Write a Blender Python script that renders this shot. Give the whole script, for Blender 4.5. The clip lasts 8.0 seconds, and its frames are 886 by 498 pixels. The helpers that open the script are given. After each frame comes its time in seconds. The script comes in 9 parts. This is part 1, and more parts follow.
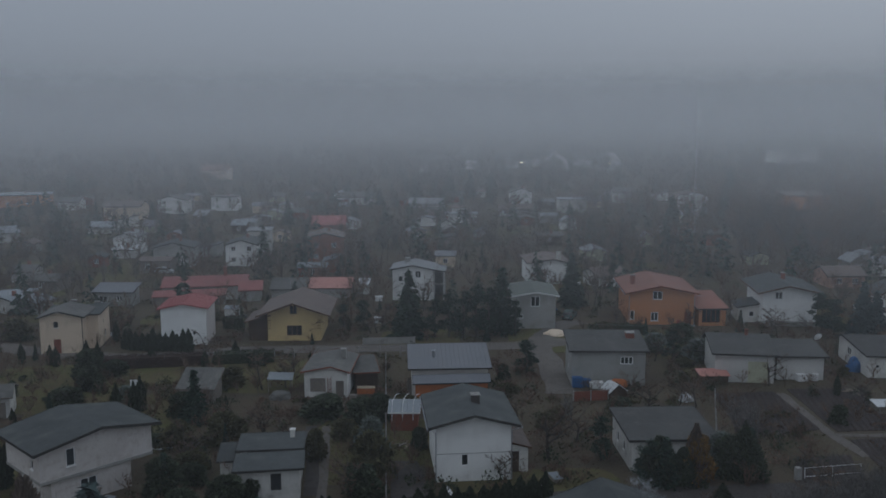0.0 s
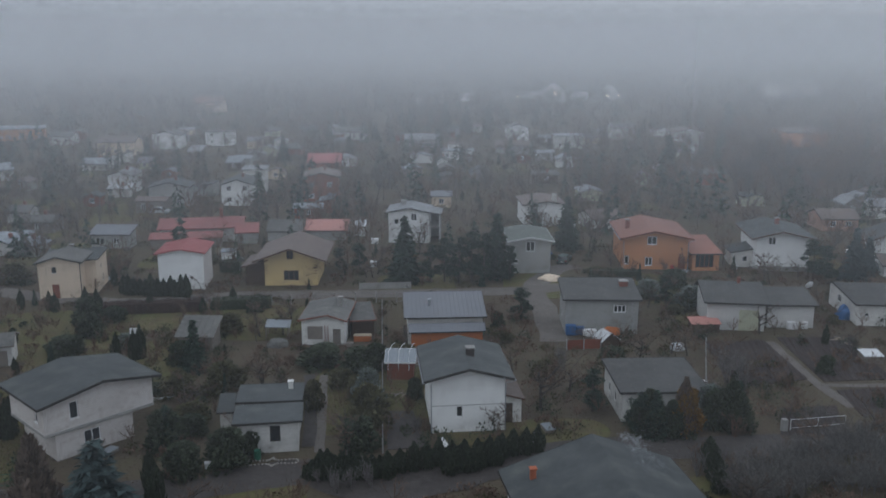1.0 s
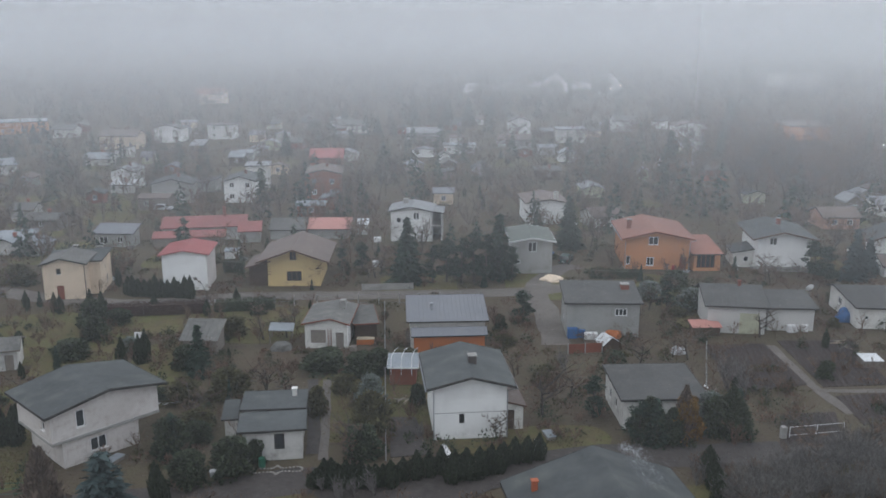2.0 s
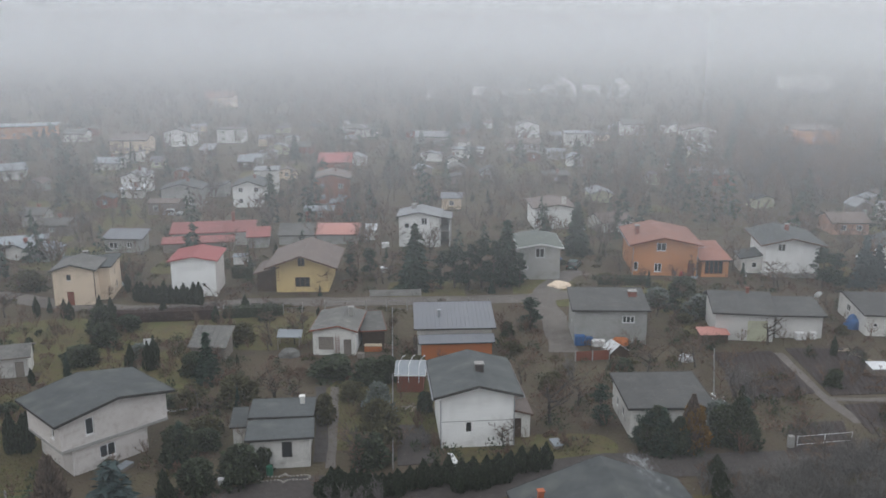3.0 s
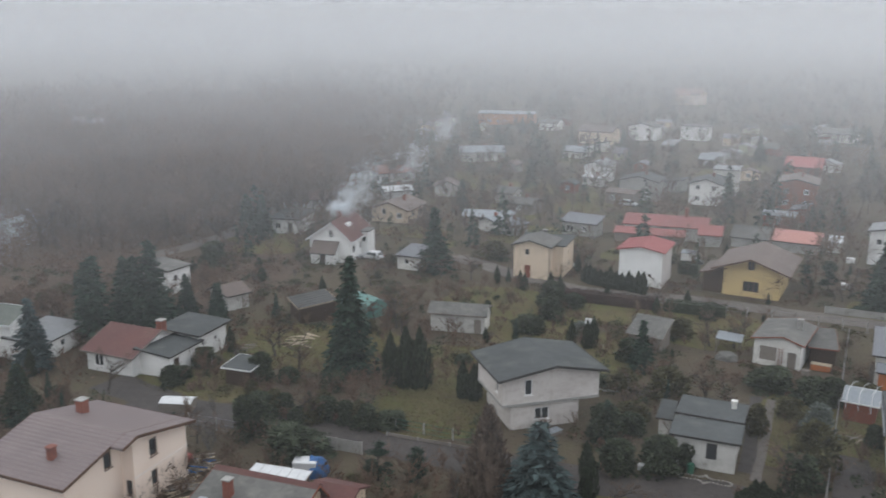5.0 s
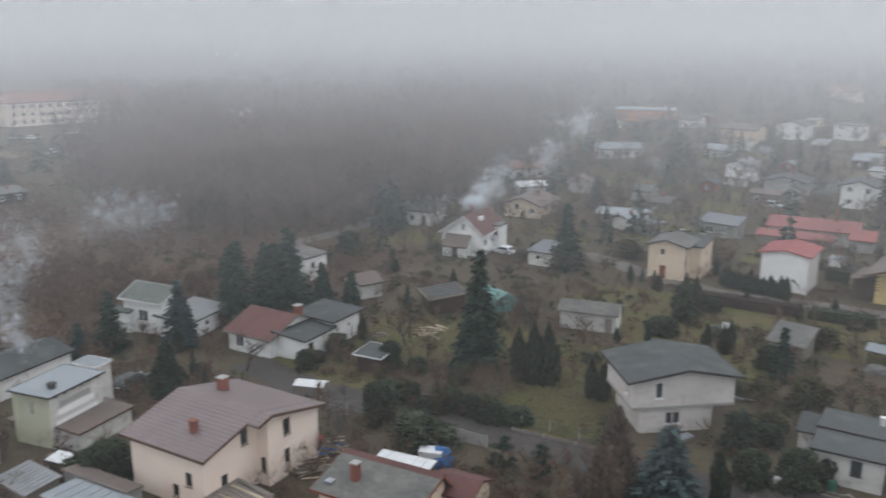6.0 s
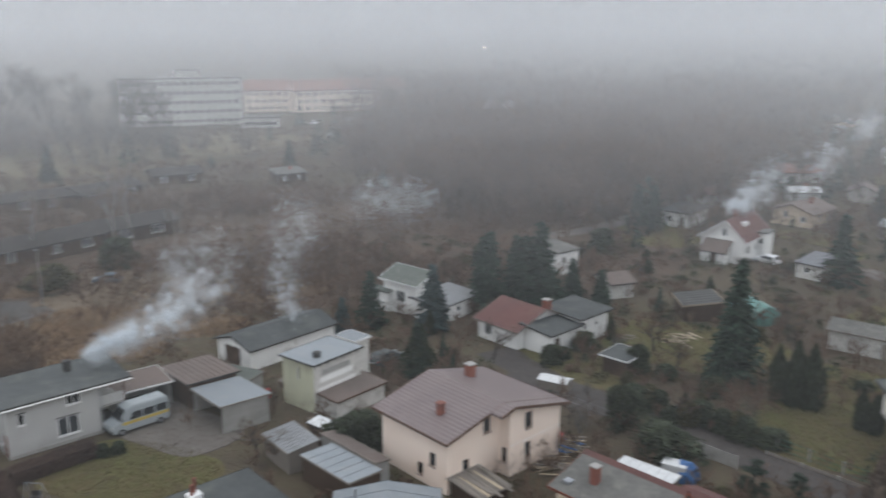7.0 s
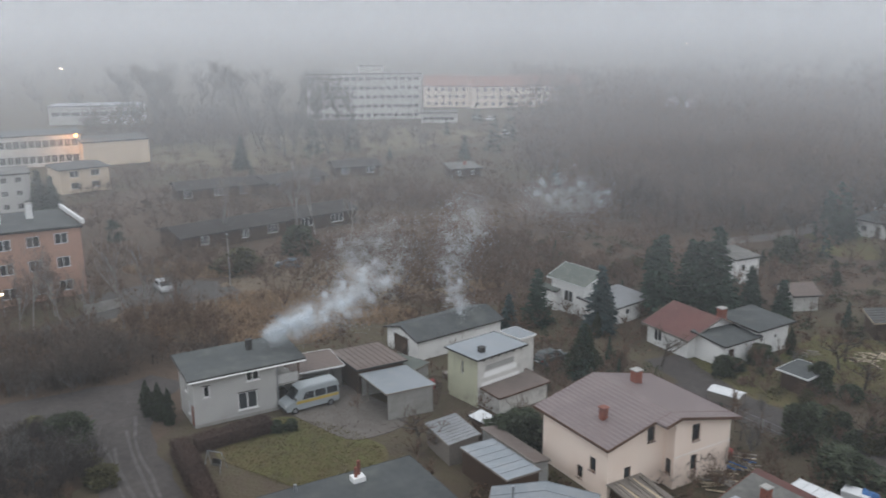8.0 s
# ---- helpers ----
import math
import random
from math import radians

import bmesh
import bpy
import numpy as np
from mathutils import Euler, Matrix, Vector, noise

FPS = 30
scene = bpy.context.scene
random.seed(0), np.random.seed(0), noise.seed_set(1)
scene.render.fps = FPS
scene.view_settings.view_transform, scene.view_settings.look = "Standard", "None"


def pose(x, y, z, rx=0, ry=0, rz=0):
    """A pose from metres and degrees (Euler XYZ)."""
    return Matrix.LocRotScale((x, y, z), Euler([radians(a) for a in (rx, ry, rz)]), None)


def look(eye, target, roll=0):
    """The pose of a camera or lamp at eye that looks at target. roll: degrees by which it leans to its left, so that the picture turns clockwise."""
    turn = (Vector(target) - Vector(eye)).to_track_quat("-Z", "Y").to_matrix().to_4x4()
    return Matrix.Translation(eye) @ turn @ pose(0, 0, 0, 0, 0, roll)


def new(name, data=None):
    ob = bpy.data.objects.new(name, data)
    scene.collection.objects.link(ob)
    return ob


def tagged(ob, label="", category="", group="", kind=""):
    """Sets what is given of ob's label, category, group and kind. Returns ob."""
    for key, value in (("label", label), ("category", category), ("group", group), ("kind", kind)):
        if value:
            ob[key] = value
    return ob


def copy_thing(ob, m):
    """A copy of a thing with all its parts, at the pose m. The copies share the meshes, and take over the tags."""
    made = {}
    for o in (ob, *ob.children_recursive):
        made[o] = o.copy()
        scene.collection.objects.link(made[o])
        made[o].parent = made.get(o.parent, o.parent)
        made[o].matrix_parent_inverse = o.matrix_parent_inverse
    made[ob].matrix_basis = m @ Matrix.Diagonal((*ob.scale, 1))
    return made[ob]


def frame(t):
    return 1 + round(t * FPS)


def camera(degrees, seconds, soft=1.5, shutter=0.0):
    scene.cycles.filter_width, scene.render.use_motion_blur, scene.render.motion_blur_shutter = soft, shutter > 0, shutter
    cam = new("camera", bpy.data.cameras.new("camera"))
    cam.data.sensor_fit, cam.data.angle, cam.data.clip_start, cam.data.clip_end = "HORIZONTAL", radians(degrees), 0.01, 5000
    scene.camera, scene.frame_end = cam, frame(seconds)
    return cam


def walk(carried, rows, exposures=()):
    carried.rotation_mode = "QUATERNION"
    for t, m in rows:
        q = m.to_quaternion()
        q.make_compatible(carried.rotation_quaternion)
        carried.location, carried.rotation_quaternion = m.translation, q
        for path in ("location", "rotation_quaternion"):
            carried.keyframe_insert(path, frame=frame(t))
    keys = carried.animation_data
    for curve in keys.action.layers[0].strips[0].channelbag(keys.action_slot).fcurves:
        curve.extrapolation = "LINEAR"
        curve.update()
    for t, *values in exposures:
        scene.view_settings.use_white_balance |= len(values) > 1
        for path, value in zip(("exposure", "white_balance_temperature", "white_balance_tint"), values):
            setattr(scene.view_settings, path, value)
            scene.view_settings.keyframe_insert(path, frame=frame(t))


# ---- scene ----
# ---------------------------------------------------------------- camera
cam = camera(53.7, 8.0, soft=1.65, shutter=0.5)
PATH = [
    (0, (0.125, 0.448, 32.031), (-0.214, 2.398, 31.742), -0.2),
    (0.5, (0.114, 0.48, 33.261), (-0.219, 2.429, 32.963), -0.1),
    (1, (0.152, 0.434, 34.456), (-0.173, 2.356, 34.009), -0.0),
    (1.5, (0.1, 0.357, 35.605), (-0.227, 2.272, 35.131), -0.0),
    (3, (0.28, 0.229, 37.129), (-0.068, 2.142, 36.66), -0.1),
    (3.5, (0.429, 0.133, 37.016), (-0.169, 1.982, 36.545), 0.1),
    (4, (0.526, -0.194, 36.949), (-0.403, 1.513, 36.477), 0.1),
    (4.5, (0.505, -0.237, 36.716), (-0.624, 1.346, 36.244), 0.2),
    (6, (0.36, -0.118, 36.378), (-1.098, 1.162, 35.893), 0.0),
    (6.5, (0.064, -0.161, 36.455), (-1.55, 0.913, 35.963), 0.0),
    (7, (-0.428, -0.131, 36.471), (-2.19, 0.674, 35.972), 0.0),
    (7.5, (-0.53, -0.057, 36.457), (-2.375, 0.527, 35.955), -0.1),
    (8, (-0.542, 0.067, 36.562), (-2.427, 0.504, 36.056), -0.3),
]
walk(cam, [(t, look(eye, aim, roll)) for t, eye, aim, roll in PATH], exposures=[(0, -1.75, 5800, 8), (0.5, -1.2, 5900, 8), (1.0, -0.98, 5950, 9), (1.5, -0.65, 6080, 10), (3.0, -0.28, 6500, 10), (4.0, -0.23, 6550, 10), (8.0, -0.26, 6500, 10)])


# ---------------------------------------------------------------- light
world = bpy.data.worlds.new("overcast_sky")
scene.world = world
world.use_nodes = True
wn = world.node_tree
wn.nodes.clear()
sky = wn.nodes.new("ShaderNodeTexSky")
sky.sky_type = "NISHITA"
sky.sun_disc = False
sky.sun_elevation, sky.sun_rotation = radians(35), radians(20)
sky.air_density, sky.dust_density = 1.0, 4.0
grey = wn.nodes.new("ShaderNodeHueSaturation")
grey.inputs["Saturation"].default_value = 0.25
cloud = wn.nodes.new("ShaderNodeMix")
cloud.data_type = "RGBA"
cloud.inputs[0].default_value = 0.9
cloud.inputs[7].default_value = (6.62, 7.0, 7.6, 1)
# an overcast sky is three times as bright overhead as at the horizon
coord, sep = wn.nodes.new("ShaderNodeTexCoord"), wn.nodes.new("ShaderNodeSeparateXYZ")
lift, rise = wn.nodes.new("ShaderNodeMath"), wn.nodes.new("ShaderNodeMath")
lift.operation, rise.operation = "POWER", "MULTIPLY_ADD"
lift.use_clamp = True
lift.inputs[1].default_value = 0.6
rise.inputs[1].default_value, rise.inputs[2].default_value = 1.9, 1.2
strength = wn.nodes.new("ShaderNodeMath")
strength.operation = "MULTIPLY"
strength.inputs[1].default_value = 0.080
back = wn.nodes.new("ShaderNodeBackground")
out = wn.nodes.new("ShaderNodeOutputWorld")
wn.links.new(coord.outputs["Generated"], sep.inputs[0])
wn.links.new(sep.outputs["Z"], lift.inputs[0])
wn.links.new(lift.outputs[0], rise.inputs[0])
wn.links.new(rise.outputs[0], strength.inputs[0])
wn.links.new(strength.outputs[0], back.inputs["Strength"])
wn.links.new(sky.outputs[0], grey.inputs["Color"])
wn.links.new(grey.outputs[0], cloud.inputs[6])
wn.links.new(cloud.outputs[2], back.inputs[0])
wn.links.new(back.outputs[0], out.inputs[0])

sun = new("sun", bpy.data.lights.new("sun", "SUN"))
sun.data.energy, sun.data.angle, sun.data.color = 0.5, radians(60), (1.0, 0.97, 0.93)
sun.matrix_world = look((0, 0, 100), (30, 40, 30))
scene.cycles.transparent_max_bounces = 40


# ---------------------------------------------------------------- materials
def mat(name, col, col2=None, rough=0.85, metal=0.0, grain=3.0, patch=0.25, bump=0.3, bump_scale=12.0, vary=0.0,
        stain=None, stain_amt=0.0, stain_scale=0.6, lines=None, island=False, spec=0.3, bump_dist=0.02):
    """A weathered surface: two colours mixed at a grain and a patch scale, stains, fine relief.
    lines: (axis, spacing, depth) adds ridges across that axis of the object."""
    m = bpy.data.materials.new(name)
    m.use_nodes = True
    nt = m.node_tree
    N, L = nt.nodes, nt.links
    bs = N["Principled BSDF"]
    bs.inputs["Roughness"].default_value = rough
    bs.inputs["Metallic"].default_value = metal
    bs.inputs["Specular IOR Level"].default_value = spec
    tc = N.new("ShaderNodeTexCoord")
    n1 = N.new("ShaderNodeTexNoise")
    n1.inputs["Scale"].default_value, n1.inputs["Detail"].default_value = grain, 6
    n2 = N.new("ShaderNodeTexNoise")
    n2.inputs["Scale"].default_value, n2.inputs["Detail"].default_value = patch, 4
    L.new(tc.outputs["Object"], n1.inputs["Vector"])
    L.new(tc.outputs["Object"], n2.inputs["Vector"])
    both = N.new("ShaderNodeMath")
    both.operation = "ADD"
    L.new(n1.outputs["Fac"], both.inputs[0])
    L.new(n2.outputs["Fac"], both.inputs[1])
    rng = N.new("ShaderNodeMapRange")
    rng.inputs[1].default_value, rng.inputs[2].default_value = 0.7, 1.3
    L.new(both.outputs[0], rng.inputs[0])
    mix = N.new("ShaderNodeMix")
    mix.data_type = "RGBA"
    c2 = col2 or tuple(c * 0.72 for c in col)
    mix.inputs[6].default_value, mix.inputs[7].default_value = (*col, 1), (*c2, 1)
    L.new(rng.outputs[0], mix.inputs[0])
    last = mix.outputs[2]
    if stain:
        n3 = N.new("ShaderNodeTexNoise")
        n3.inputs["Scale"].default_value, n3.inputs["Detail"].default_value = stain_scale, 8
        n3.inputs["Roughness"].default_value = 0.7
        L.new(tc.outputs["Object"], n3.inputs["Vector"])
        r3 = N.new("ShaderNodeMapRange")
        r3.inputs[1].default_value, r3.inputs[2].default_value = 0.5, 0.7
        r3.inputs[4].default_value = stain_amt
        L.new(n3.outputs["Fac"], r3.inputs[0])
        mx = N.new("ShaderNodeMix")
        mx.data_type = "RGBA"
        mx.inputs[7].default_value = (*stain, 1)
        L.new(last, mx.inputs[6])
        L.new(r3.outputs[0], mx.inputs[0])
        last = mx.outputs[2]
    if vary:
        src = N.new("ShaderNodeNewGeometry").outputs["Random Per Island"] if island else N.new("ShaderNodeObjectInfo").outputs["Random"]
        rr = N.new("ShaderNodeMapRange")
        rr.inputs[3].default_value, rr.inputs[4].default_value = 1 - vary, 1 + vary
        L.new(src, rr.inputs[0])
        hs = N.new("ShaderNodeHueSaturation")
        L.new(rr.outputs[0], hs.inputs["Value"])
        L.new(last, hs.inputs["Color"])
        last = hs.outputs[0]
    L.new(last, bs.inputs["Base Color"])
    if bump:
        n4 = N.new("ShaderNodeTexNoise")
        n4.inputs["Scale"].default_value, n4.inputs["Detail"].default_value = bump_scale, 5
        L.new(tc.outputs["Object"], n4.inputs["Vector"])
        height = n4.outputs["Fac"]
        if lines:
            axis, spacing, depth = lines
            wv = N.new("ShaderNodeTexWave")
            wv.bands_direction = axis
            wv.inputs["Scale"].default_value = 0.314 / spacing
            wv.inputs["Distortion"].default_value = 0.15
            L.new(tc.outputs["Object"], wv.inputs["Vector"])
            ad = N.new("ShaderNodeMath")
            ad.operation = "MULTIPLY_ADD"
            ad.inputs[1].default_value = depth
            L.new(wv.outputs["Fac"], ad.inputs[0])
            L.new(height, ad.inputs[2])
            height = ad.outputs[0]
        bp = N.new("ShaderNodeBump")
        bp.inputs["Strength"].default_value, bp.inputs["Distance"].default_value = bump, bump_dist
        L.new(height, bp.inputs["Height"])
        L.new(bp.outputs[0], bs.inputs["Normal"])
    return m


DIRT = (0.16, 0.14, 0.12)
PLASTER_WHITE = mat("white_plaster", (0.84, 0.84, 0.82), (0.74, 0.74, 0.72), stain=(0.3, 0.28, 0.26), stain_amt=0.3, vary=0.06)
PLASTER_OFF = mat("old_white_plaster", (0.68, 0.67, 0.63), (0.52, 0.51, 0.48), stain=DIRT, stain_amt=0.5, vary=0.1)
PLASTER_GREY = mat("grey_plaster", (0.36, 0.36, 0.34), (0.27, 0.27, 0.26), stain=DIRT, stain_amt=0.5, vary=0.12)
PLASTER_CREAM = mat("cream_plaster", (0.740, 0.600, 0.449), (0.640, 0.520, 0.396), stain=DIRT, stain_amt=0.35, vary=0.05)
PLASTER_PEACH = mat("peach_plaster", (0.87, 0.74, 0.64), (0.80, 0.66, 0.56), stain=(0.45, 0.28, 0.18), stain_amt=0.3, stain_scale=0.4)
PLASTER_YELLOW = mat("yellow_plaster", (0.657, 0.494, 0.225), (0.572, 0.425, 0.210), stain=DIRT, stain_amt=0.3)
PLASTER_ORANGE = mat("orange_plaster", (0.543, 0.251, 0.119), (0.466, 0.205, 0.098), stain=DIRT, stain_amt=0.25)
PLASTER_PALEGREEN = mat("pale_green_plaster", (0.50, 0.50, 0.36), (0.40, 0.40, 0.30), stain=DIRT, stain_amt=0.45)
PLASTER_SALMON = mat("salmon_plaster", (0.46, 0.28, 0.21), (0.36, 0.22, 0.17), stain=DIRT, stain_amt=0.4)
PLASTER_VAN = mat("pale_grey_render", (0.44, 0.435, 0.415), (0.39, 0.385, 0.37), stain=(0.28, 0.27, 0.25), stain_amt=0.45)
HEDGE_TWIG = mat("brown_hedge_twigs", (0.088, 0.058, 0.047), (0.055, 0.040, 0.034), rough=0.9, bump=0, vary=0.4, island=True, spec=0.1)
PLASTER_LIGHT = mat("light_grey_render", (0.55, 0.54, 0.51), (0.50, 0.49, 0.47), stain=(0.38, 0.37, 0.35), stain_amt=0.4)
BRICK_WHITE = mat("whitewashed_brick", (0.69, 0.655, 0.62), (0.52, 0.48, 0.45), grain=6, stain=(0.30, 0.23, 0.19), stain_amt=0.6,
                  stain_scale=1.7, lines=("Z", 0.25, 0.5), bump=0.4)
BRICK_RED = mat("red_brick", (0.30, 0.12, 0.08), (0.20, 0.085, 0.06), grain=6, stain=DIRT, stain_amt=0.5, lines=("Z", 0.15, 1.5), bump=0.5)
CHIMNEY_BRICK = mat("chimney_brick", (0.26, 0.09, 0.06), (0.15, 0.06, 0.05), grain=8, stain=(0.04, 0.04, 0.04), stain_amt=0.6, lines=("Z", 0.16, 1.5), bump=0.5)
WOOD_DARK = mat("dark_stained_wood", (0.07, 0.045, 0.03), (0.045, 0.03, 0.022), grain=6, lines=("X", 0.15, 1.5), bump=0.5, vary=0.2)
WOOD_RED = mat("red_brown_boards", (0.22, 0.07, 0.04), (0.15, 0.05, 0.035), grain=6, lines=("X", 0.15, 1.5), bump=0.5, vary=0.15)
WOOD_ORANGE = mat("orange_boards", (0.42, 0.14, 0.045), (0.34, 0.11, 0.04), grain=6, lines=("X", 0.2, 1.5), bump=0.5)
WOOD_GREY = mat("weathered_boards", (0.24, 0.21, 0.18), (0.14, 0.125, 0.11), grain=6, lines=("X", 0.15, 1.5), bump=0.5, vary=0.2)
WOOD_PALE = mat("pale_planks", (0.42, 0.35, 0.25), (0.30, 0.24, 0.17), grain=6, vary=0.25)
R_BITUMEN = mat("bitumen_felt", (0.076, 0.082, 0.082), (0.052, 0.057, 0.058), grain=2, patch=0.3, stain=(0.118, 0.126, 0.112), stain_amt=0.65,
                stain_scale=0.5, rough=0.85, vary=0.12, lines=("X", 1.0, 0.8), spec=0.2)
R_BITUMEN_GREEN = mat("greenish_felt", (0.10, 0.115, 0.10), (0.075, 0.085, 0.075), grain=2, stain=(0.16, 0.17, 0.14), stain_amt=0.5, rough=0.8, vary=0.1, spec=0.4)
R_OLD = mat("old_mossy_felt", (0.13, 0.127, 0.118), (0.08, 0.079, 0.074), grain=2.5, stain=(0.20, 0.19, 0.17), stain_amt=0.6, stain_scale=0.9, vary=0.15)
R_ETERNIT = mat("grey_corrugated_sheet", (0.27, 0.28, 0.29), (0.2, 0.205, 0.21), rough=0.6, lines=("X", 0.18, 2.5), bump=0.7, bump_dist=0.03,
                stain=(0.12, 0.11, 0.10), stain_amt=0.5, vary=0.12)
R_METAL = mat("galvanised_sheet", (0.173, 0.180, 0.195), (0.143, 0.150, 0.165), rough=0.5, metal=0.2, stain=(0.2, 0.19, 0.18), stain_amt=0.4, vary=0.08)
R_PALE = mat("pale_sheet_roof", (0.239, 0.260, 0.278), (0.180, 0.202, 0.219), rough=0.5, stain=(0.3, 0.3, 0.29), stain_amt=0.5, vary=0.1)
R_RED = mat("red_sheet_roof", (0.264, 0.081, 0.073), (0.208, 0.067, 0.059), rough=0.55, stain=(0.16, 0.08, 0.07), stain_amt=0.4, lines=("X", 0.25, 2.0), bump=0.6, vary=0.08)
R_PINK = mat("faded_red_sheet", (0.370, 0.120, 0.117), (0.311, 0.103, 0.099), rough=0.55, stain=(0.3, 0.13, 0.12), stain_amt=0.4, lines=("X", 0.25, 2.0), bump=0.6)
R_SALMON = mat("faded_salmon_sheet", (0.48, 0.22, 0.18), (0.40, 0.19, 0.16), rough=0.6, lines=("X", 0.2, 2.0), bump=0.6)
R_BROWN = mat("brown_felt", (0.15, 0.115, 0.10), (0.105, 0.085, 0.075), rough=0.75, stain=(0.2, 0.17, 0.15), stain_amt=0.4, vary=0.1)
R_RUST = mat("red_brown_felt", (0.119, 0.052, 0.045), (0.083, 0.038, 0.035), rough=0.75, stain=(0.12, 0.08, 0.06), stain_amt=0.5, vary=0.1)
R_TILE = mat("mauve_brown_tile_sheet", (0.175, 0.137, 0.132), (0.138, 0.108, 0.108), rough=0.5, stain=(0.24, 0.19, 0.185), stain_amt=0.4, stain_scale=0.3, lines=("X", 0.42, 2.2), bump=0.6, bump_dist=0.03)
R_TERRACOTTA = mat("terracotta_roof", (0.272, 0.117, 0.081), (0.208, 0.090, 0.067), rough=0.7, lines=("X", 0.25, 2.0), bump=0.6, stain=(0.15, 0.1, 0.08), stain_amt=0.3, vary=0.1)
TRIM_DARK = mat("dark_trim", (0.04, 0.038, 0.036), rough=0.6, bump=0.1)
TRIM_WHITE = mat("white_paint", (0.78, 0.78, 0.77), (0.68, 0.68, 0.67), rough=0.5, bump=0.1, vary=0.04)
TRIM_BROWN = mat("brown_paint", (0.11, 0.06, 0.04), rough=0.6, bump=0.1)
ZINC = mat("zinc_gutter", (0.36, 0.38, 0.40), rough=0.45, metal=0.6, bump=0.1)
GLASS = mat("window_glass", (0.022, 0.026, 0.03), (0.035, 0.04, 0.045), rough=0.08, bump=0.0, spec=0.6, vary=0.5, grain=0.8)
CONCRETE = mat("concrete", (0.34, 0.33, 0.31), (0.24, 0.235, 0.22), stain=DIRT, stain_amt=0.5, vary=0.1)
R_SOOT = mat("sooty_felt", (0.085, 0.085, 0.082), (0.062, 0.062, 0.06), grain=2.5, stain=(0.12, 0.115, 0.105), stain_amt=0.5, stain_scale=0.7, vary=0.12, spec=0.2)
BRICK_DARK = mat("sooty_brick", (0.075, 0.06, 0.055), (0.045, 0.04, 0.038), grain=8, lines=("Z", 0.16, 1.5), bump=0.5)
POT = mat("orange_clay", (0.38, 0.11, 0.05), (0.28, 0.085, 0.045), bump=0.2)
BLACK = mat("black_rubber", (0.02, 0.02, 0.02), rough=0.8, bump=0.2)
STEEL = mat("grey_steel", (0.25, 0.26, 0.27), rough=0.5, metal=0.6, bump=0.1)
BLUE = mat("blue_tarpaulin", (0.035, 0.12, 0.30), (0.03, 0.09, 0.22), rough=0.5, bump=0.5, bump_scale=3, bump_dist=0.1)
TURQ = mat("turquoise_tarpaulin", (0.120, 0.245, 0.216), (0.090, 0.194, 0.173), rough=0.5, bump=0.5, bump_scale=2, bump_dist=0.1)
GREEN_PAINT = mat("green_paint", (0.03, 0.13, 0.08), rough=0.5, bump=0.1)
RED_PLASTIC = mat("red_plastic", (0.42, 0.03, 0.03), rough=0.4, bump=0.05)
WHITE_SHEET = mat("white_sheet", (0.62, 0.63, 0.63), (0.48, 0.49, 0.5), rough=0.55, stain=(0.4, 0.4, 0.38), stain_amt=0.4)
STONE = mat("pale_stone", (0.276, 0.258, 0.228), (0.180, 0.168, 0.150), grain=8, vary=0.2)
# plants
NEEDLE = mat("spruce_needles", (0.034, 0.056, 0.038), (0.022, 0.038, 0.027), rough=0.8, bump=0, vary=0.45, island=True, spec=0.15)
NEEDLE_BLUE = mat("blue_spruce_needles", (0.058, 0.082, 0.080), (0.030, 0.046, 0.045), rough=0.8, bump=0, vary=0.4, island=True, spec=0.15)
THUJA = mat("thuja_scales", (0.042, 0.054, 0.032), (0.027, 0.037, 0.022), rough=0.8, bump=0, vary=0.4, island=True, spec=0.15)
THUJA_BROWN = mat("browned_thuja", (0.150, 0.112, 0.088), (0.085, 0.068, 0.055), rough=0.85, bump=0, vary=0.4, island=True, spec=0.1)
LEAF_DARK = mat("evergreen_leaves", (0.050, 0.062, 0.034), (0.030, 0.040, 0.024), rough=0.7, bump=0, vary=0.45, island=True, spec=0.2)
LEAF_OLIVE = mat("olive_leaves", (0.085, 0.080, 0.040), (0.055, 0.052, 0.028), rough=0.8, bump=0, vary=0.45, island=True, spec=0.15)
LEAF_YELLOW = mat("yellowed_leaves", (0.20, 0.115, 0.03), (0.13, 0.075, 0.025), rough=0.8, bump=0, vary=0.4, island=True, spec=0.15)
LEAF_FROST = mat("silvery_leaves", (0.16, 0.18, 0.16), (0.09, 0.11, 0.09), rough=0.8, bump=0, vary=0.4, island=True, spec=0.15)
BARK = mat("grey_bark", (0.085, 0.075, 0.065), (0.05, 0.045, 0.04), grain=6, bump=0.6, vary=0.2)
BARK_BIRCH = mat("pale_birch_bark", (0.36, 0.34, 0.31), (0.16, 0.15, 0.14), grain=4, bump=0.3)
TWIG = mat("bare_twigs", (0.135, 0.108, 0.090), (0.09, 0.074, 0.064), rough=0.9, bump=0, vary=0.35, island=True, spec=0.1)
TWIG_BROWN = mat("brown_twigs", (0.152, 0.104, 0.076), (0.098, 0.069, 0.052), rough=0.9, bump=0, vary=0.35, island=True, spec=0.1)
TWIG_GREY = mat("grey_twigs", (0.15, 0.14, 0.13), (0.10, 0.095, 0.09), rough=0.9, bump=0, vary=0.35, island=True, spec=0.1)
REED = mat("dry_reed", (0.34, 0.24, 0.155), (0.23, 0.16, 0.108), rough=0.9, bump=0, vary=0.35, island=True, spec=0.1)
GRASS_BLADE = mat("winter_grass_blades", (0.092, 0.094, 0.036), (0.110, 0.088, 0.045), rough=0.9, bump=0, vary=0.4, island=True, spec=0.1)
